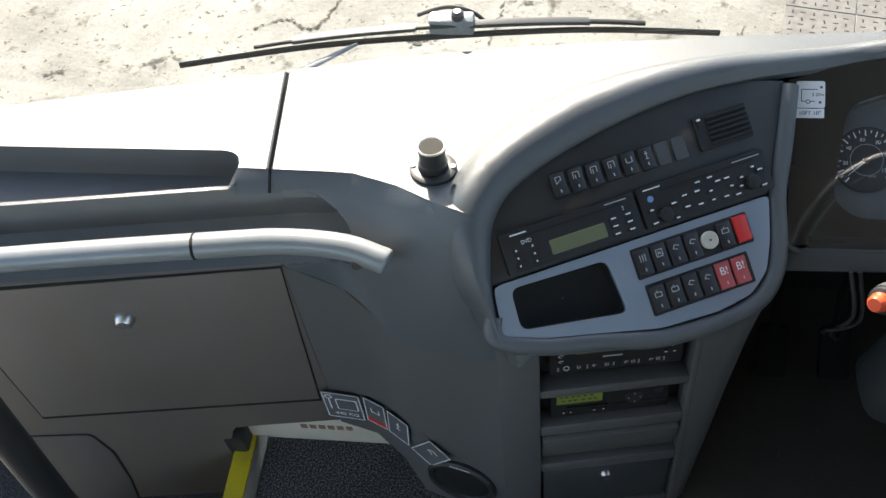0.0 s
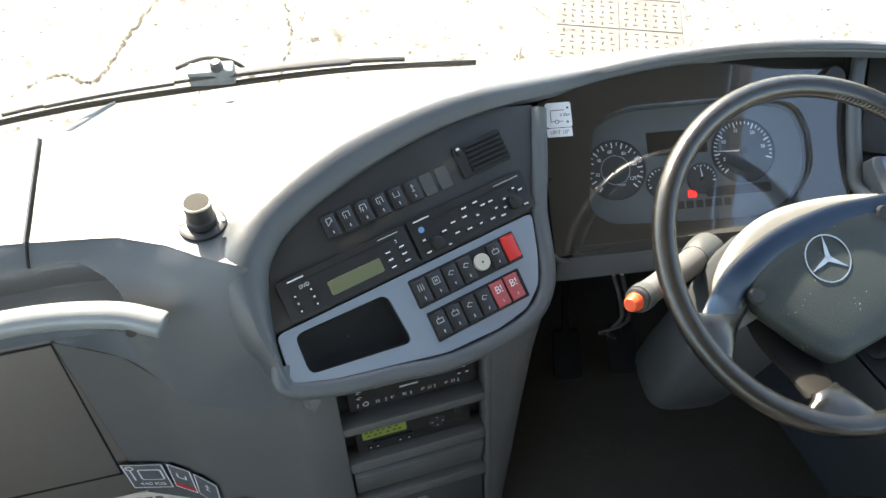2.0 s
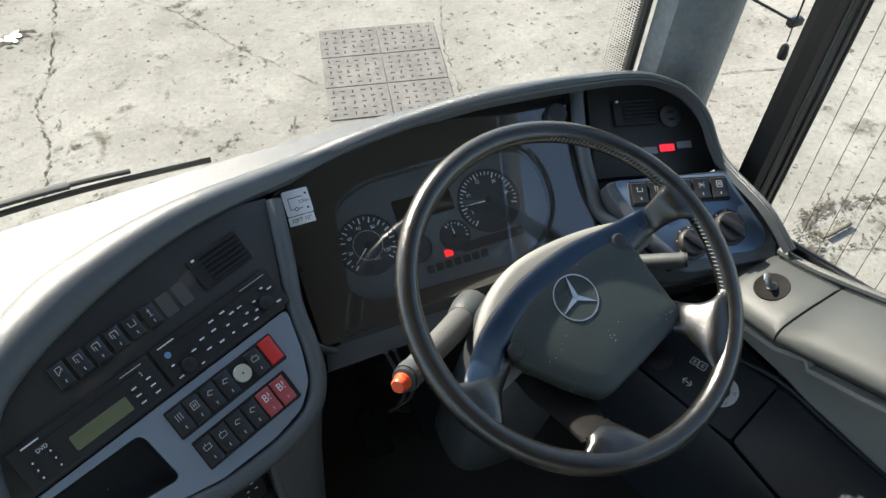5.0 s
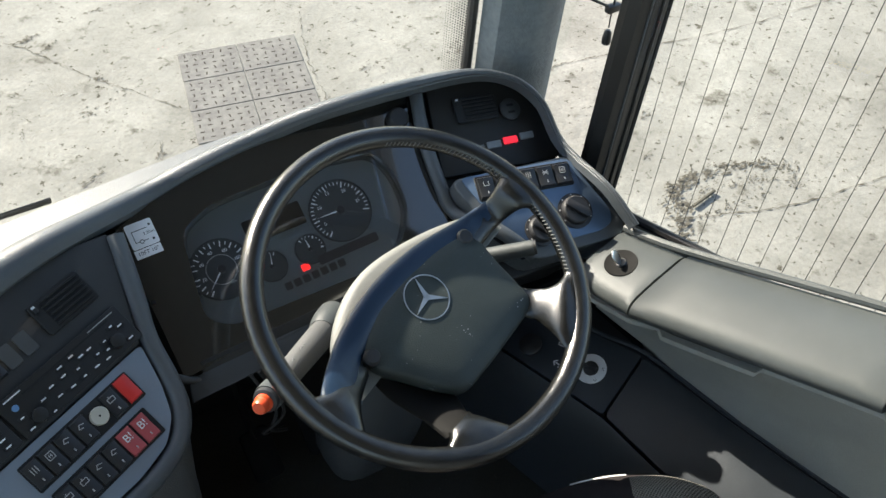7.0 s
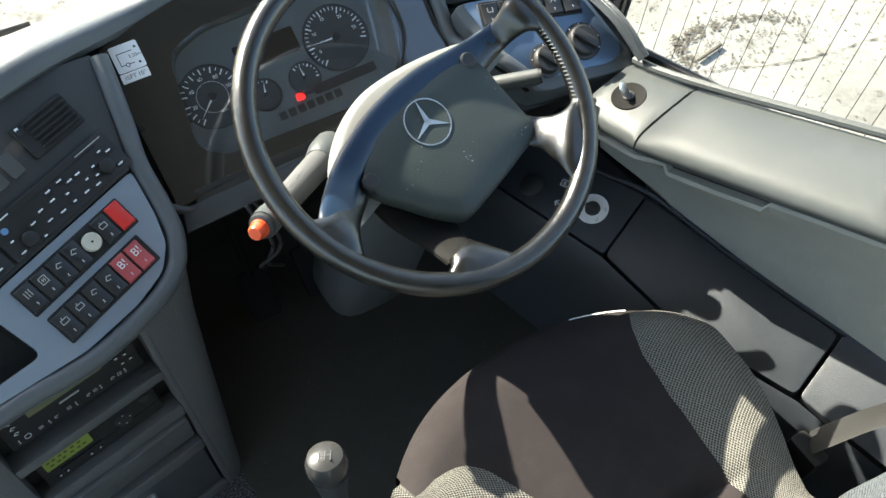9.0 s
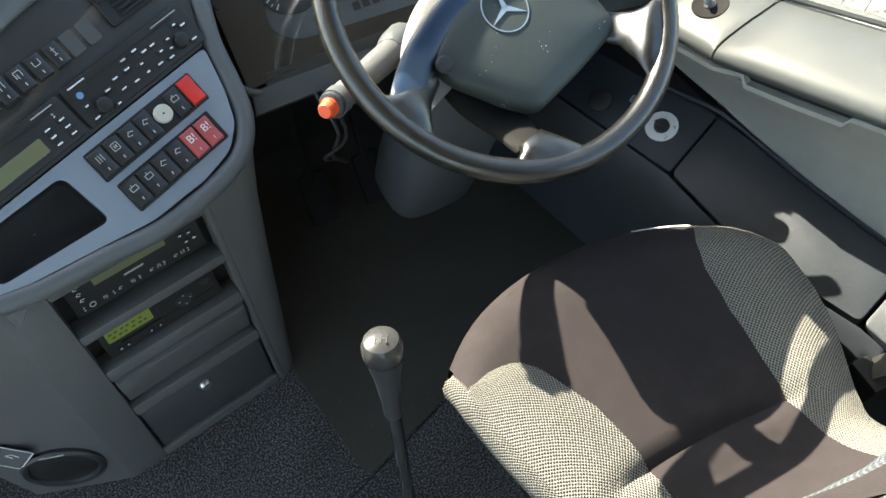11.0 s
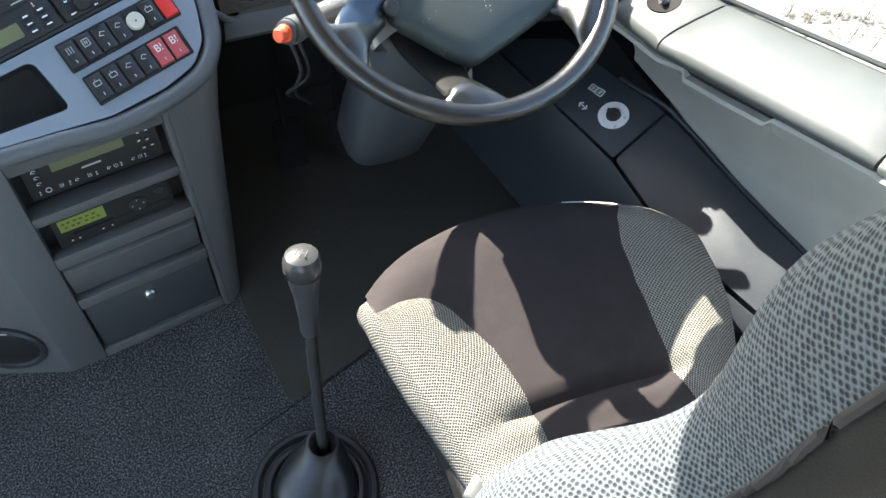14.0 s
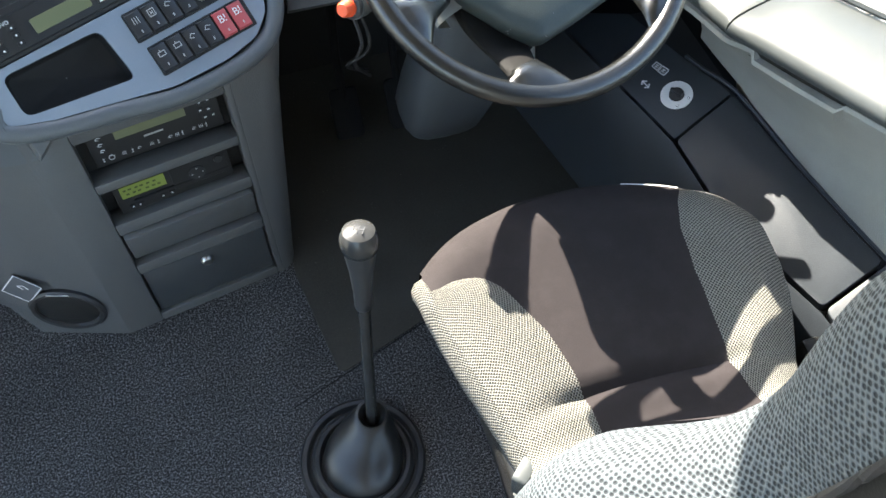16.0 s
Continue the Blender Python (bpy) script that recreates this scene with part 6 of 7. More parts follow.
# ---------- instrument cluster ----------
def build_cluster():
    c = thing("instrument_cluster", "dark instrument cluster with four gauges and a red warning light", "instrument cluster", tuple(on(IP, 0.607, 0.12, -0.03)))
    D = IP @ pose(0, 0, -0.022)
    back = rounded([(0.436, 0.062), (0.455, 0.188), (0.505, 0.208), (0.66, 0.211), (0.762, 0.194), (0.777, 0.15), (0.773, 0.095), (0.742, 0.051), (0.69, 0.032), (0.464, 0.040)], 0.02, 3)
    wpart("dial_plate", slab(back, D, -0.006, 0.0, 0), CLUSTERGREY, c)

    def gauge(u, v, r, a0, a1, n, needle, big):
        g = wpart("gauge", slab(disc(u, v, r, 40), D, 0.0, 0.0012, 0), DIAL, c, "round dial with white marks")
        sub("bezel", ring(D, u, v, r, r + 0.0015, 0.0, 0.003, 40), BLACK, g)
        for k in range(n + 1):
            a = radians(a0 + (a1 - a0) * k / n)
            long = k % big == 0
            t = Vector((math.cos(a), math.sin(a)))
            q = Vector((-t.y, t.x)) * (0.0009 if long else 0.0006)
            r1, r0 = r * 0.95, r * (0.76 if long else 0.85)
            o = Vector((u, v))
            sub("mark", slab([tuple(o + t * r0 + q), tuple(o + t * r0 - q), tuple(o + t * r1 - q), tuple(o + t * r1 + q)], D, 0.0012, 0.0015), WHITE, g, smooth=False)
        a = radians(needle)
        t = Vector((math.cos(a), math.sin(a)))
        q = Vector((-t.y, t.x)) * 0.0013
        o = Vector((u, v))
        sub("needle", slab([tuple(o + q), tuple(o - q), tuple(o + t * r * 0.86)], D, 0.003, 0.0038), WHITE, g, smooth=False)
        sub("needle_hub", lathe(D @ pose(u, v, 0.0012), [(r * 0.14, 0.0), (r * 0.13, 0.004), (0.0, 0.0045)], 18), BLACK, g)
        return g

    sp = gauge(0.4843, 0.1208, 0.044, 228, -42, 24, 222, 2)
    sub("inner_ring", ring(D, 0.4843, 0.1208, 0.0215, 0.0222, 0.0012, 0.0016, 36), DIMPRINT, sp, smooth=False)
    gauge(0.682, 0.134, 0.0475, 225, -18, 30, 178, 5)
    gauge(0.5518, 0.096, 0.022, 200, 60, 8, 75, 4)
    gauge(0.6141, 0.0974, 0.022, 120, -10, 8, 95, 4)
    for i, n in enumerate(("20", "40", "60", "80", "100", "120")):
        a = radians(190 - 44 * i)
        text("print", n, D, 0.4843 + 0.0285 * math.cos(a), 0.1208 + 0.0285 * math.sin(a), 0.0072, 0.0013, WHITE, c)
    text("print", "km/h", D, 0.492, 0.098, 0.005, 0.0013, DIMPRINT, c)
    for i, n in enumerate(("5", "10", "15", "20", "25")):
        a = radians(200 - 48 * i)
        text("print", n, D, 0.682 + 0.032 * math.cos(a), 0.134 + 0.032 * math.sin(a), 0.0072, 0.0013, WHITE, c)
    wpart("message_display", slab(rrect(0.5365, 0.137, 0.628, 0.173, 0.002, 2), D, 0.0, 0.0016, 0), SCREEN, c, "dark message display")
    wpart("lamp_strip", slab(rrect(0.618, 0.069, 0.7185, 0.0835, 0.003, 2), D, 0.0, 0.0014, 0), mat_lampoff, c)
    for k in range(7):
        u = 0.562 + 0.0145 * k
        wpart("lamp", slab(rect(u - 0.0055, 0.054, u + 0.0055, 0.0655), D, 0.0014, 0.0018), mat_lampoff, c)
    wpart("warning_light", slab(rrect(0.5905, 0.0705, 0.6025, 0.0805, 0.001, 2), D, 0.0, 0.0022, 0), REDWARN, c, "lit red warning light")
    text("print", "!", D, 0.5965, 0.0755, 0.007, 0.0023, BLACK, c)
    p = wpart("lens", slab([(0.607 + (u - 0.607) * 1.0, 0.12 + (v - 0.12) * 1.0) for u, v in back], IP, -0.011, -0.0105, 0), LENS, c, "clear cover")
    p.visible_shadow = False


mat_lampoff = mat("lamp_off", (0.022, 0.017, 0.016), 0.4)
build_cluster()
wpart("screw", lathe(IP @ pose(0.3795, 0.112, 0), [(0.0, 0.0012), (0.003, 0.0012), (0.0036, 0.0)], 14), mat_slot, dash)
wpart("screw", lathe(IP @ pose(0.838, 0.137, 0), [(0.0, 0.0012), (0.003, 0.0012), (0.0036, 0.0)], 14), mat_slot, dash)
wpart("light_switch", lathe(IP @ pose(0.822, 0.228, 0), [(0.018, 0.0), (0.017, 0.012), (0.014, 0.016), (0.0, 0.016)], 24), RUBBER, dash, "black rotary switch")


def build_side_controls():
    build_vent(IR, 0.048, 0.083, 0.122, 0.126, 6)
    s = wpart("power_socket", lathe(IR @ pose(0.145, 0.094, -0.004), [(0.018, 0.0), (0.018, 0.0055), (0.016, 0.007), (0.0, 0.007)], 28), CONSOLE, dash, "round dark socket")
    for v in (-0.006, 0.006):
        sub("socket_slot", slab(rect(0.139, 0.094 + v - 0.002, 0.151, 0.094 + v + 0.002), IR, 0.003, 0.0033), mat_slot, s)
    for i in range(4):
        u = 0.058 + 0.0305 * i
        wpart("indicator_lamp", slab(rrect(u, 0.032 + 0.0028 * i, u + 0.025, 0.0435 + 0.0028 * i, 0.001, 2), IR, -0.005, -0.001, 0.0008, 1), REDGLOW if i == 2 else GREYLAMP, dash, "lit red lamp" if i == 2 else "unlit grey lamp")
    wpart("switch_frame", slab(rrect(0.028, -0.049, 0.088, -0.009, 0.003, 2), SR, 0.0, 0.003, 0.001, 1), BLACK, dash)
    wpart("switch_frame", slab(rrect(0.100, -0.047, 0.192, -0.007, 0.003, 2), SR, 0.0, 0.003, 0.001, 1), BLACK, dash)
    M = SR @ pose(0, 0, 0.003)
    for u, g in ((0.031, 2), (0.0595, 9)):
        rocker(M, u, -0.046, u + 0.0255, -0.012, ROCK, dash, g, lit=DIMPRINT)
    for u, g in ((0.1025, 9), (0.132, 8), (0.162, 7)):
        rocker(M, u, -0.044, u + 0.0270, -0.010, ROCK, dash, g, lit=DIMPRINT)
    for u, v, r in ((0.178, -0.090, 0.029), (0.112, -0.110, 0.026)):
        k = wpart("rotary_knob", lathe(SR @ pose(u, v, 0.001), [(r, 0.0), (r, 0.003), (r * 0.82, 0.004), (r * 0.78, 0.010), (r * 0.7, 0.012), (0.0, 0.012)], 32), RUBBER, dash, "black rotary heater knob")
        sub("knob_bar", slab(rrect(-r * 0.75, -r * 0.24, r * 0.75, r * 0.24, r * 0.2, 3), SR @ pose(u, v, 0.012, 0, 0, -40), 0.0, 0.008, 0.002), RUBBER, k)
        for q in range(7):
            a = radians(210 - 40 * q)
            sub("mark", slab(disc(u + r * 0.91 * math.cos(a), v + r * 0.91 * math.sin(a), 0.0011, 8), SR, 0.0045, 0.0050), WHITE, k, smooth=False)


build_side_controls()


# ---------- devices in the stack ----------
def build_stack_devices():
    m = KP @ pose(0, 0.391, -0.012, -6, 0, 0)
    r = thing("heater_control", "black heating control unit with an olive display", "control unit", tuple(on(m, 0.12, 0.03)))
    f = wpart("face_plate", slab(rrect(0.024, 0.0, 0.214, 0.063, 0.003, 3), m, -0.02, 0.0, 0.001), BLACK, r)
    wpart("display", slab(rrect(0.062, 0.038, 0.165, 0.055, 0.001, 2), m, -0.001, 0.0012, 0), LCD, r, "olive display")
    for i in range(3):
        sub("button", slab(rrect(0.034, 0.024 + 0.011 * i, 0.046, 0.030 + 0.011 * i, 0.001, 2), m, -0.001, 0.0015, 0.0004, 1), BLACK, f)
        sub("sign", glyph(m, 5, 0.040, 0.027 + 0.011 * i, 0.009, 0.0016, bmesh.new()), WHITE, f, smooth=False)
    for k, u in enumerate((0.036, 0.048, 0.066, 0.078, 0.088, 0.106, 0.116, 0.134, 0.144, 0.152, 0.170, 0.180, 0.188)):
        if k == 1:
            sub("ring_mark", ring(m, u, 0.011, 0.0035, 0.0045, 0.0, 0.0004, 16), WHITE, f, smooth=False)
        else:
            sub("sign", glyph(m, (3, 5, 9)[k % 3], u, 0.011, 0.0075, 0.0003, bmesh.new()), WHITE, f, smooth=False)
    for i, (u, v) in enumerate(((0.188, 0.052), (0.200, 0.052), (0.186, 0.038), (0.198, 0.036), (0.190, 0.024), (0.202, 0.024))):
        sub("button", slab(rrect(u - 0.004, v - 0.004, u + 0.004, v + 0.004, 0.001, 2), m, -0.001, 0.0014, 0.0003, 1), BLACK, f)
        sub("sign", slab(rect(u - 0.002, v - 0.001, u + 0.002, v + 0.001), m, 0.0014, 0.0017), WHITE, f, smooth=False)
    sub("print", slab(rect(0.10, 0.026, 0.128, 0.029), m, 0.0, 0.0003), DIMPRINT, f, smooth=False)
    m = KP @ pose(0, 0.281, -0.013, -6, 0, 0)
    t = thing("tachograph", "black tachograph with a lit green display", "tachograph", tuple(on(m, 0.12, 0.03)))
    f = wpart("face_plate", slab(rrect(0.026, 0.0, 0.205, 0.058, 0.003, 3), m, -0.02, 0.0, 0.001), BLACK, t)
    wpart("display", slab(rrect(0.035, 0.029, 0.104, 0.051, 0.001, 2), m, -0.001, 0.0012, 0), LCDLIT, t, "lit green display")
    for v, cells in ((0.044, (0.042, 0.050, 0.060, 0.068, 0.078, 0.088)), (0.036, (0.045, 0.055, 0.063, 0.075, 0.085, 0.093))):
        for u in cells:
            wpart("print", slab(rect(u - 0.0025, v - 0.0016, u + 0.0025, v + 0.0016), m, 0.0012, 0.0014), mat_lcdink, t, smooth=False)
    wpart("printer_door", slab(rrect(0.112, 0.012, 0.200, 0.054, 0.002, 2), m, -0.001, 0.0022, 0.0008, 1), BLACK, t)
    w = wpart("menu_wheel", lathe(m @ pose(0.152, 0.031, 0.0022), [(0.013, 0.0), (0.0125, 0.002), (0.0, 0.0024)], 24), RUBBER, t, "round menu key")
    for k in range(4):
        a = math.pi / 2 * k
        sub("mark", slab(disc(0.152 + 0.0085 * math.cos(a), 0.031 + 0.0085 * math.sin(a), 0.0018, 3), m, 0.0046, 0.0049), DIMPRINT, w, smooth=False)
    wpart("eject_key", lathe(m @ pose(0.188, 0.042, 0.0022), [(0.007, 0.0), (0.0065, 0.002), (0.0, 0.002)], 18), RUBBER, t)
    for k, u in enumerate((0.045, 0.056, 0.092, 0.106)):
        sub("button", slab(rrect(u - 0.005, 0.006, u + 0.005, 0.013, 0.001, 2), m, -0.001, 0.0016, 0.0004, 1), BLACK, f)
        sub("print", slab([(u - 0.002, 0.0085), (u + 0.002, 0.0085), (u, 0.0115)], m, 0.0016, 0.0019), WHITE, f, smooth=False)
    wpart("card_slot", slab(rect(0.05, 0.0195, 0.20, 0.0215), m, 0.0, 0.0026), mat_slot, t)


mat_lcdink = mat("lcd_ink", (0.04, 0.05, 0.015), 0.5)
build_stack_devices()


# ---------- loudspeaker, stickers, microphone ----------
def build_speaker():
    a, b = on(KP, -0.053, 0.085, -0.001), Vector((-0.148, 0.057, 0.085))
    u = (a - b).normalized()
    m = frame_of(a.lerp(b, 0.52), u, Vector((0, 0.08, 1)))
    s = thing("loudspeaker", "round black loudspeaker set low in the panel", "loudspeaker", tuple(on(m, 0, 0)))
    wpart("rim", lathe(m, [(0.062, -0.004), (0.062, 0.004), (0.058, 0.008), (0.052, 0.007), (0.050, 0.002)], 44), RUBBER, s)
    wpart("grille", lathe(m, [(0.0505, 0.001), (0.045, 0.004), (0.02, 0.006), (0.0, 0.0065)], 36), BLACK, s)
    wpart("print", slab(rect(-0.018, 0.054, 0.018, 0.0575), m, 0.0075, 0.0082), DIMPRINT, s, smooth=False)


build_speaker()


def build_cabinet_stickers():
    s = thing("notice_sticker", "row of small white-lined notice stickers along the panel edge", "sticker", (-0.25, 0.1, 0.2))
    quads = []
    marks = [((-0.315, 0.1215, 0.138), (-0.247, 0.1150, 0.138), (-0.306, 0.1215, 0.234)), ((-0.245, 0.1150, 0.143), (-0.205, 0.0965, 0.143), (-0.240, 0.1175, 0.229)),
             ((-0.205, 0.0965, 0.143), (-0.165, 0.0700, 0.142), (-0.200, 0.1000, 0.222)), ((-0.165, 0.0700, 0.140), (-0.1285, 0.0500, 0.112), (-0.1665, 0.0790, 0.2158))]
    for p, q, r in marks:
        p, q, r = Vector(p), Vector(q), Vector(r)
        quads.append((frame_of(p, q - p, r - p), (q - p).length * 0.98, (r - p).length * 0.92))
    for i, (m, w, h) in enumerate(quads):
        p = wpart("sticker", slab(rrect(0, 0, w, h, 0.006, 3), m, 0.0, 0.001), mat_stick, s)
        sub("border", ring_rect(m, w, h), WHITE, p, smooth=False)
        bm = bmesh.new()
        if i == 0:
            slab(rrect(0.022, 0.032, 0.060, 0.070, 0.004, 2), m, 0.001, 0.0013, bm=bm)
            slab(rect(0.010, 0.030, 0.0125, 0.070), m, 0.001, 0.0013, bm=bm)
            ring(m, 0.0115, 0.074, 0.0045, 0.007, 0.001, 0.0013, 16, bm=bm)
            sub("pictogram", bm, WHITE, p, smooth=False)
            sub("pictogram_fill", slab(rrect(0.0245, 0.0345, 0.0575, 0.0675, 0.003, 2), m, 0.0013, 0.0015), mat_stick, p, smooth=False)
            text("print", "440 KG", m, 0.036, 0.016, 0.0135, 0.0011, WHITE, s)
        else:
            glyph(m, (2, 3, 5)[i - 1], w * 0.5, h * 0.6, 0.022, 0.001, bm)
            sub("pictogram", bm, WHITE, p, smooth=False)
            if i == 1:
                sub("red_field", slab(rect(0.003, 0.004, w - 0.003, 0.016), m, 0.001, 0.0014), REDSW, p, smooth=False)


def ring_rect(m, w, h, t=0.0018):
    bm = bmesh.new()
    for a in ((0.001, 0.001, w - 0.001, 0.001 + t), (0.001, h - 0.001 - t, w - 0.001, h - 0.001), (0.001, 0.001, 0.001 + t, h - 0.001), (w - 0.001 - t, 0.001, w - 0.001, h - 0.001)):
        slab(rect(*a), m, 0.001, 0.0013, bm=bm)
    return bm


mat_stick = mat("sticker_grey", (0.10, 0.105, 0.11), 0.4)
build_cabinet_stickers()


mat_wiremesh = mat("dull_wire_mesh", (0.05, 0.048, 0.042), 0.7, spec=0.2)


def build_mic():
    m = frame_of((-0.099, 0.232, 0.6598), (1, 0, 0), (0, 1, -0.1))
    s = thing("microphone", "small black microphone capsule standing on the dashboard top", "microphone", tuple(on(m, 0, 0)))
    wpart("flange", lathe(m, [(0.031, 0.0), (0.031, 0.004), (0.027, 0.006), (0.020, 0.006)], 32), RUBBER, s)
    wpart("body", lathe(m, [(0.0195, 0.005), (0.0195, 0.014), (0.0172, 0.016), (0.0168, 0.030), (0.0185, 0.034), (0.0188, 0.0395)], 28), RUBBER, s)
    wpart("cap_rim", lathe(m, [(0.0189, 0.0385), (0.0190, 0.0405), (0.0180, 0.0412), (0.0163, 0.0405)], 28), METAL, s, "pale metal rim round the mesh")
    g = wpart("grille", lathe(m, [(0.0164, 0.0398), (0.012, 0.0403), (0.0, 0.0405)], 24), mat_slot, s, "metal mesh cap")
    bm = bmesh.new()
    for k in range(-5, 6):
        q = 0.0028 * k
        w = (0.0158 ** 2 - q * q) ** 0.5
        slab(rect(q - 0.0005, -w, q + 0.0005, w), m, 0.0402, 0.0411, bm=bm)
        slab(rect(-w, q - 0.0005, w, q + 0.0005), m, 0.0402, 0.0411, bm=bm)
    sub("wire_mesh", bm, mat_wiremesh, g, smooth=False)
    for sg in (-1, 1):
        wpart("screw", lathe(m @ pose(0.026 * sg, 0, 0.006), [(0.0, 0.002), (0.003, 0.002), (0.0035, 0.0)], 12), METAL, s)


build_mic()


# ---------- wipers outside ----------
def build_wiper():
    w = thing("wiper", "long black windscreen wiper resting on the glass", "wiper", (-0.1, 0.55, 0.62))
    a, b, n = Vector((-0.545, 0.505, 0.592)), Vector((0.316, 0.624, 0.562)), Vector((-0.104, 0.549, 0.641))
    mid = n + Vector((0, -0.01, -0.015))
    line = smooth_line([a, a.lerp(mid, 0.5) + Vector((0, 0.006, 0.004)), mid, mid.lerp(b, 0.5) + Vector((0, 0.006, 0.004)), b], 8)
    wpart("blade", tube(line, 0.0036, 8, flat=1.6), BLACK, w, "rubber blade")
    top = [p + Vector((0, -0.002, 0.011 + 0.010 * math.sin(math.pi * i / (len(line) - 1)))) for i, p in enumerate(line)][5:-5]
    wpart("bow", tube(top, 0.0046, 8, flat=0.8), BLACK, w)
    wpart("short_bow", tube(top[2:10], 0.009, 8, flat=0.5), RUBBER, w)
    wpart("short_bow", tube(top[-11:-3], 0.009, 8, flat=0.5), RUBBER, w)
    wpart("clamp", box(n.x - 0.035, n.y - 0.015, n.z - 0.012, n.x + 0.035, n.y + 0.012, n.z + 0.016, 0.005), PILLARM, w, "grey metal clamp")
    wpart("nut", lathe(Matrix.Translation(n + Vector((0.01, -0.005, 0.014))), [(0.010, 0.0), (0.010, 0.010), (0.006, 0.014), (0.0, 0.014)], 12), DARKMETAL, w)
    arm = smooth_line([n + Vector((-0.055, 0.015, 0.004)), n + Vector((-0.01, 0.022, 0.014)), n + Vector((0.03, 0.02, 0.006)), n + Vector((0.055, 0.012, -0.012))], 6)
    wpart("arm", tube(arm, 0.0032, 8), RUBBER, w)
    arm2 = smooth_line([(-0.40, 0.470, 0.575), (-0.35, 0.475, 0.60), (-0.29, 0.498, 0.618), (-0.25, 0.520, 0.625)], 5)
    wpart("strut", tube(arm2, [0.011 - 0.0005 * i for i in range(len(arm2))], 8, flat=0.4), PILLARM, w, "pale grey arm")


build_wiper()


# ---------- blind cord by the pillar ----------
def build_cord():
    c = thing("blind_cord", "black blind cord with a toggle hanging by the pillar", "cord", (1.16, 0.3, 0.9))
    e = Vector((1.152, 0.325, 0.800))
    wpart("guide", box(e.x - 0.011, e.y - 0.006, e.z - 0.006, e.x + 0.013, e.y + 0.006, e.z + 0.006, 0.002), RUBBER, c)
    wpart("cord", tube([e, e + Vector((-0.10, 0.02, 0.06))], 0.0022, 6), RUBBER, c)
    wpart("cord", tube([e + Vector((0.002, 0, 0)), e + Vector((0.02, 0.0, 0.5))], 0.0016, 6), RUBBER, c)
    wpart("cord", tube([e, e + Vector((0, 0, -0.035))], 0.0012, 6), RUBBER, c)
    wpart("toggle", lathe(Matrix.Translation(e + Vector((0, 0, -0.065))), [(0.0, 0.0), (0.0072, 0.002), (0.0075, 0.01), (0.006, 0.022), (0.003, 0.026), (0.0, 0.026)], 16), RUBBER, c, "black toggle")


build_cord()


# ---------- entrance details ----------
def build_entrance():
    p = part("kick_plate", box(-0.495, 0.134, 0.0, -0.20, 0.142, 0.085, 0.001), OFFWHITE)
    tagged(p, "cream kick plate below the cabinet with worn lettering", "kick plate")
    for k in range(6):
        b = part("print", box(-0.385 + 0.017 * k, 0.1328, 0.052, -0.373 + 0.017 * k, 0.1341, 0.066, 0.0), mat_letter, p, smooth=False)
    q = part("door_stop", box(-0.53, 0.10, -0.02, -0.49, 0.16, 0.055, 0.006), RUBBER)
    tagged(q, "black rubber door stop at the floor edge", "door stop")
    r = thing("door_rail", "black door rail with a bright edge", "rail", (-0.78, -0.05, 0))
    wpart("bar", tube([(-0.70, -0.05, 0.55), (-0.765, -0.05, 0.10), (-0.80, -0.05, -0.3)], 0.025, 10), RUBBER, r)
    wpart("bright_edge", tube([(-0.725, -0.058, 0.52), (-0.792, -0.058, 0.10), (-0.82, -0.058, -0.3)], 0.006, 8), METAL, r)


mat_letter = mat("worn_red_print", (0.25, 0.15, 0.10), 0.6)
build_entrance()


# ---------- pedals and footwell ----------
def build_pedals():
    for x, w in ((0.47, 0.028), (0.58, 0.028)):
        p = thing("pedal", "dark rubber foot pedal in the footwell", "pedal", (x, 0.33, 0), group="pedals")
        wpart("pad", slab(rrect(-w, -0.05, w, 0.05, 0.01), frame_of((x, 0.33, 0.07), (1, 0, 0), (0, 0.7, 0.7)), -0.008, 0.006, 0.003), SKIRTM, p)
        wpart("arm", tube([(x, 0.335, 0.065), (x, 0.40, 0.16), (x, 0.42, 0.35)], 0.008, 8), SKIRTM, p)
    k = thing("loom", "loose wiring under the dashboard", "wiring", (0.47, 0.17, 0.5))
    for i in range(2):
        a = 0.012 * i
        pts = smooth_line([(0.455 + a, 0.19, 0.52), (0.47 + a, 0.16, 0.46 - a), (0.46 - a, 0.17, 0.40), (0.49, 0.20 + a, 0.33)], 6)
        wpart("wire", tube(pts, 0.003, 6), (RUBBER, BLACK)[i], k)


build_pedals()


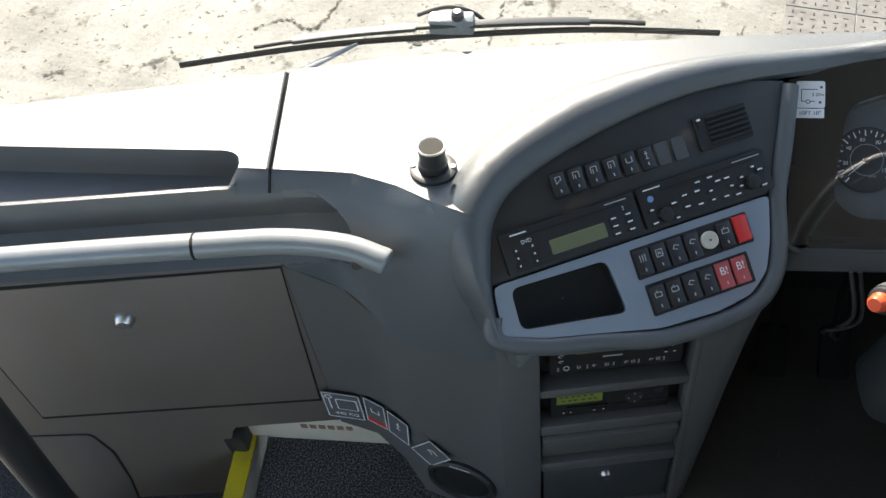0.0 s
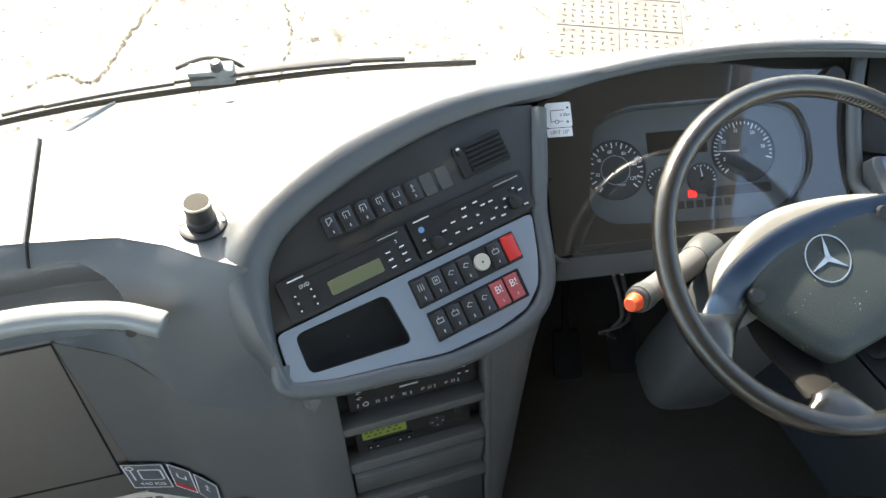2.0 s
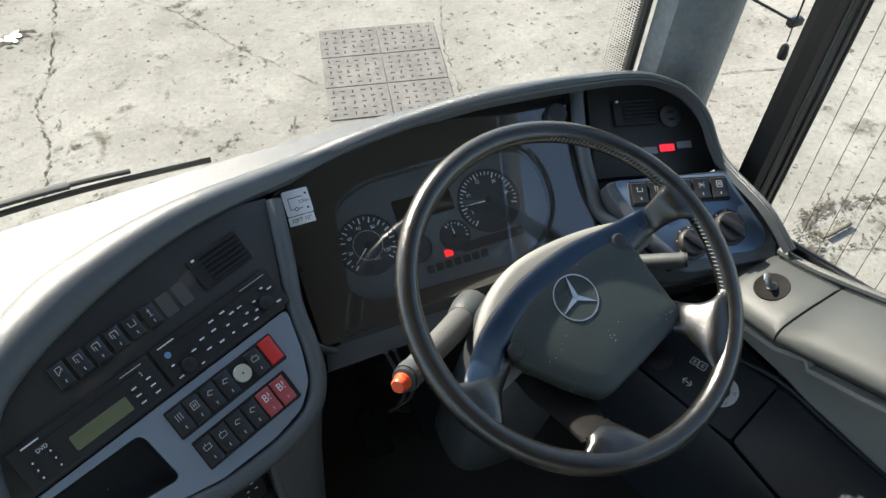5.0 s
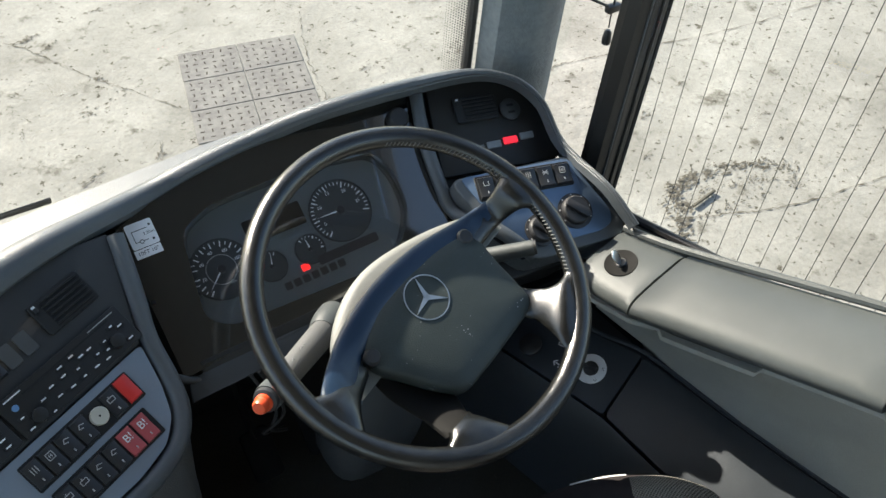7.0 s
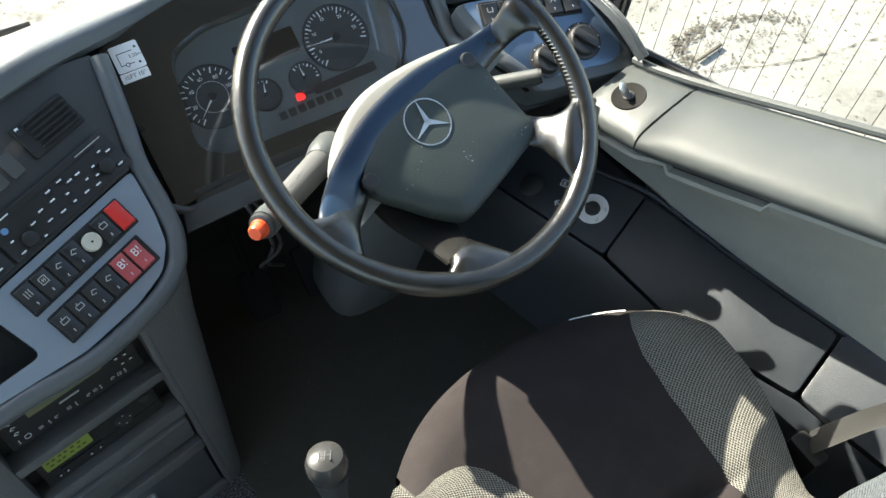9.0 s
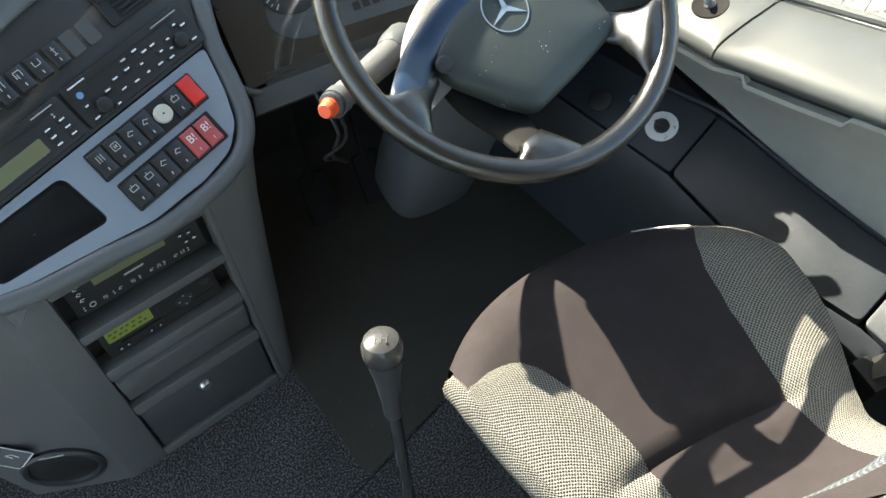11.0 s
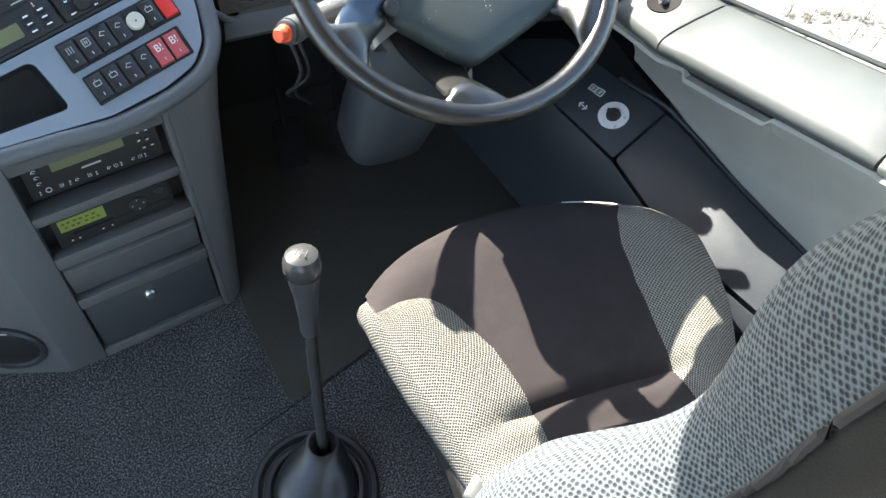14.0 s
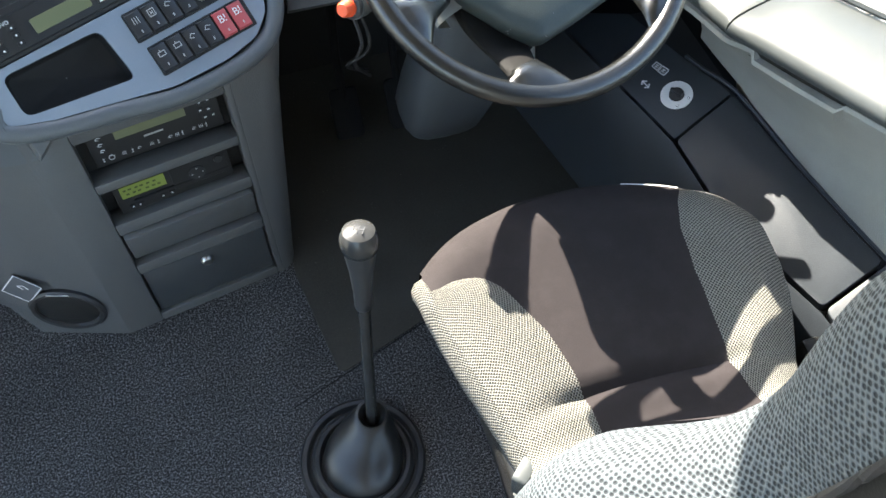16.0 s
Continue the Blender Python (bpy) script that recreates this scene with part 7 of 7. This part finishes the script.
# ---------- cracks and stains of the yard ----------
def build_cracks():
    rng = random.Random(11)

    def crack(points, w):
        bm = bmesh.new()
        line = smooth_line([Vector((x, y, 0)) for x, y in points], 22)
        for i in range(1, len(line)):
            line[i] += Vector((rng.uniform(-.010, .010), rng.uniform(-.006, .006), 0))
        left, right = [], []
        for i, p in enumerate(line):
            d = (line[min(i + 1, len(line) - 1)] - line[max(i - 1, 0)]).normalized()
            q = Vector((-d.y, d.x, 0)) * w * rng.choice((0.12, 0.2, 0.35, 0.5, 0.7, 1.2))
            left.append(Vector((p.x + q.x, p.y + q.y, ROAD + 0.0035)))
            right.append(Vector((p.x - q.x, p.y - q.y, ROAD + 0.0035)))
        ob = part("crack", loft([left, right], bm=bm), CRACK, ground)
        return ob

    for points, w in CRACKS:
        crack(points, w * 0.5)

    def fleck(bm, x, y, length, width, turn, z):
        pts = []
        c, d = math.cos(turn), math.sin(turn)
        for q in range(9):
            b = 2 * math.pi * q / 9
            e = rng.uniform(0.45, 1.0)
            u, v = length * e * math.cos(b), width * e * math.sin(b)
            pts.append(bm.verts.new((x + u * c - v * d, y + u * d + v * c, z)))
        bm.faces.new(pts)

    # scuffs: a streak of many torn flecks along one direction
    for cx, cy, half, turn, n in SCUFFS:
        bm = bmesh.new()
        c, d = math.cos(radians(turn)), math.sin(radians(turn))
        for k in range(n):
            u, v = rng.gauss(0, 0.5) * half, rng.gauss(0, 0.16) * half
            fleck(bm, cx + u * c - v * d, cy + u * d + v * c, half * rng.uniform(0.05, 0.30), half * rng.uniform(0.02, 0.09), radians(turn + rng.uniform(-25, 25)), ROAD + 0.003 + 0.00002 * k)
        part("stain", bm, SCUFF, ground, smooth=False)
    # broken edge of the pit by the side window: torn flecks strung along its outline
    for points, n, size in BROKEN:
        bm = bmesh.new()
        line = smooth_line([Vector((x, y, 0)) for x, y in points], 12)
        for k in range(n):
            p = rng.choice(line)
            fleck(bm, p.x + rng.gauss(0, 0.024), p.y + rng.gauss(0, 0.018), size * rng.uniform(0.25, 1.2), size * rng.uniform(0.12, 0.45), rng.uniform(-0.5, 0.9), ROAD + 0.003 + 0.00002 * k)
        part("stain", bm, STAIN, ground, smooth=False)
    bm = bmesh.new()
    for k in range(14):
        fleck(bm, -0.215 + rng.gauss(0, 0.02), 3.33 + rng.gauss(0, 0.02), 0.026, 0.016, rng.uniform(0, 3), ROAD + 0.0065 + 0.00002 * k)
    part("paper_scrap", bm, WHITE, ground, "torn white scrap on the concrete", smooth=False)
    part("stick", tube([(2.40, 0.935, ROAD + 0.012), (2.53, 0.955, ROAD + 0.012)], 0.007, 6), STAIN, ground, "dark stick in the pit")


CRACKS = [
    ([(0.02, 3.9), (-0.01, 3.58), (-0.083, 3.04), (-0.168, 2.78), (-0.153, 2.51), (-0.2, 2.2)], 0.009),
    ([(-0.70, 2.9), (-0.83, 2.58), (-0.90, 2.36), (-0.96, 2.30), (-1.07, 2.36), (-1.2, 2.30)], 0.016),
    ([(0.20, 3.6), (0.48, 3.29), (0.685, 2.91), (0.815, 2.725), (0.95, 2.5)], 0.005),
    ([(2.3, 1.93), (2.55, 1.92), (2.81, 1.86), (3.47, 1.72), (4.2, 1.65)], 0.006),
    ([(2.26, 0.95), (2.5, 0.84), (2.77, 0.74), (3.23, 0.657), (4.2, 0.45)], 0.007),
    ([(1.70, 2.9), (1.58, 2.6), (1.5, 2.2), (1.45, 1.9)], 0.004),
]
SCUFFS = [(-0.224, 3.322, 0.13, 5, 60), (0.327, 3.396, 0.04, 10, 16), (0.534, 3.324, 0.07, 15, 26), (0.60, 3.22, 0.05, 35, 16), (0.725, 2.873, 0.05, 60, 18), (-0.069, 3.012, 0.05, 20, 18), (0.171, 2.801, 0.04, 35, 16),
          (0.347, 2.669, 0.035, 70, 14), (-0.05, 2.463, 0.06, 15, 24), (0.499, 2.259, 0.06, 10, 20), (-0.034, 2.13, 0.07, 20, 26), (0.784, 2.275, 0.06, 65, 22), (0.35, 2.83, 0.02, 20, 10), (0.38, 2.76, 0.02, 10, 10), (-0.1, 2.62, 0.05, 80, 16),
          (-0.35, 2.45, 0.04, 10, 14), (-0.45, 2.25, 0.12, 15, 40), (-1.55, 2.1, 0.08, 20, 34), (-1.98, 2.02, 0.07, 20, 26), (0.85, 3.4, 0.05, 10, 14), (1.9, 2.7, 0.04, 5, 12), (1.75, 2.35, 0.05, 10, 14), (1.95, 2.2, 0.04, 0, 12),
          (2.6, 1.45, 0.06, 25, 18), (3.05, 1.2, 0.05, 0, 14), (3.3, 1.1, 0.04, 0, 12), (2.45, 1.25, 0.05, 30, 12), (3.3, 0.95, 0.04, 0, 10), (2.9, 1.55, 0.05, 15, 12)]
BROKEN = [([(2.24, 0.84), (2.31, 0.90), (2.36, 0.99), (2.41, 1.05), (2.50, 1.075)], 230, 0.017), ([(2.50, 1.07), (2.62, 1.04), (2.72, 1.02), (2.82, 0.98)], 130, 0.016), ([(2.82, 0.97), (2.90, 0.90), (2.84, 0.80)], 90, 0.012), ([(2.26, 0.82), (2.40, 0.86), (2.56, 0.87), (2.70, 0.86)], 80, 0.010), ([(2.36, 0.94), (2.5, 0.98), (2.65, 0.95), (2.78, 0.90)], 170, 0.009),
          ([(0.593, 2.648), (0.69, 2.69), (0.784, 2.728)], 14, 0.016)]
build_cracks()
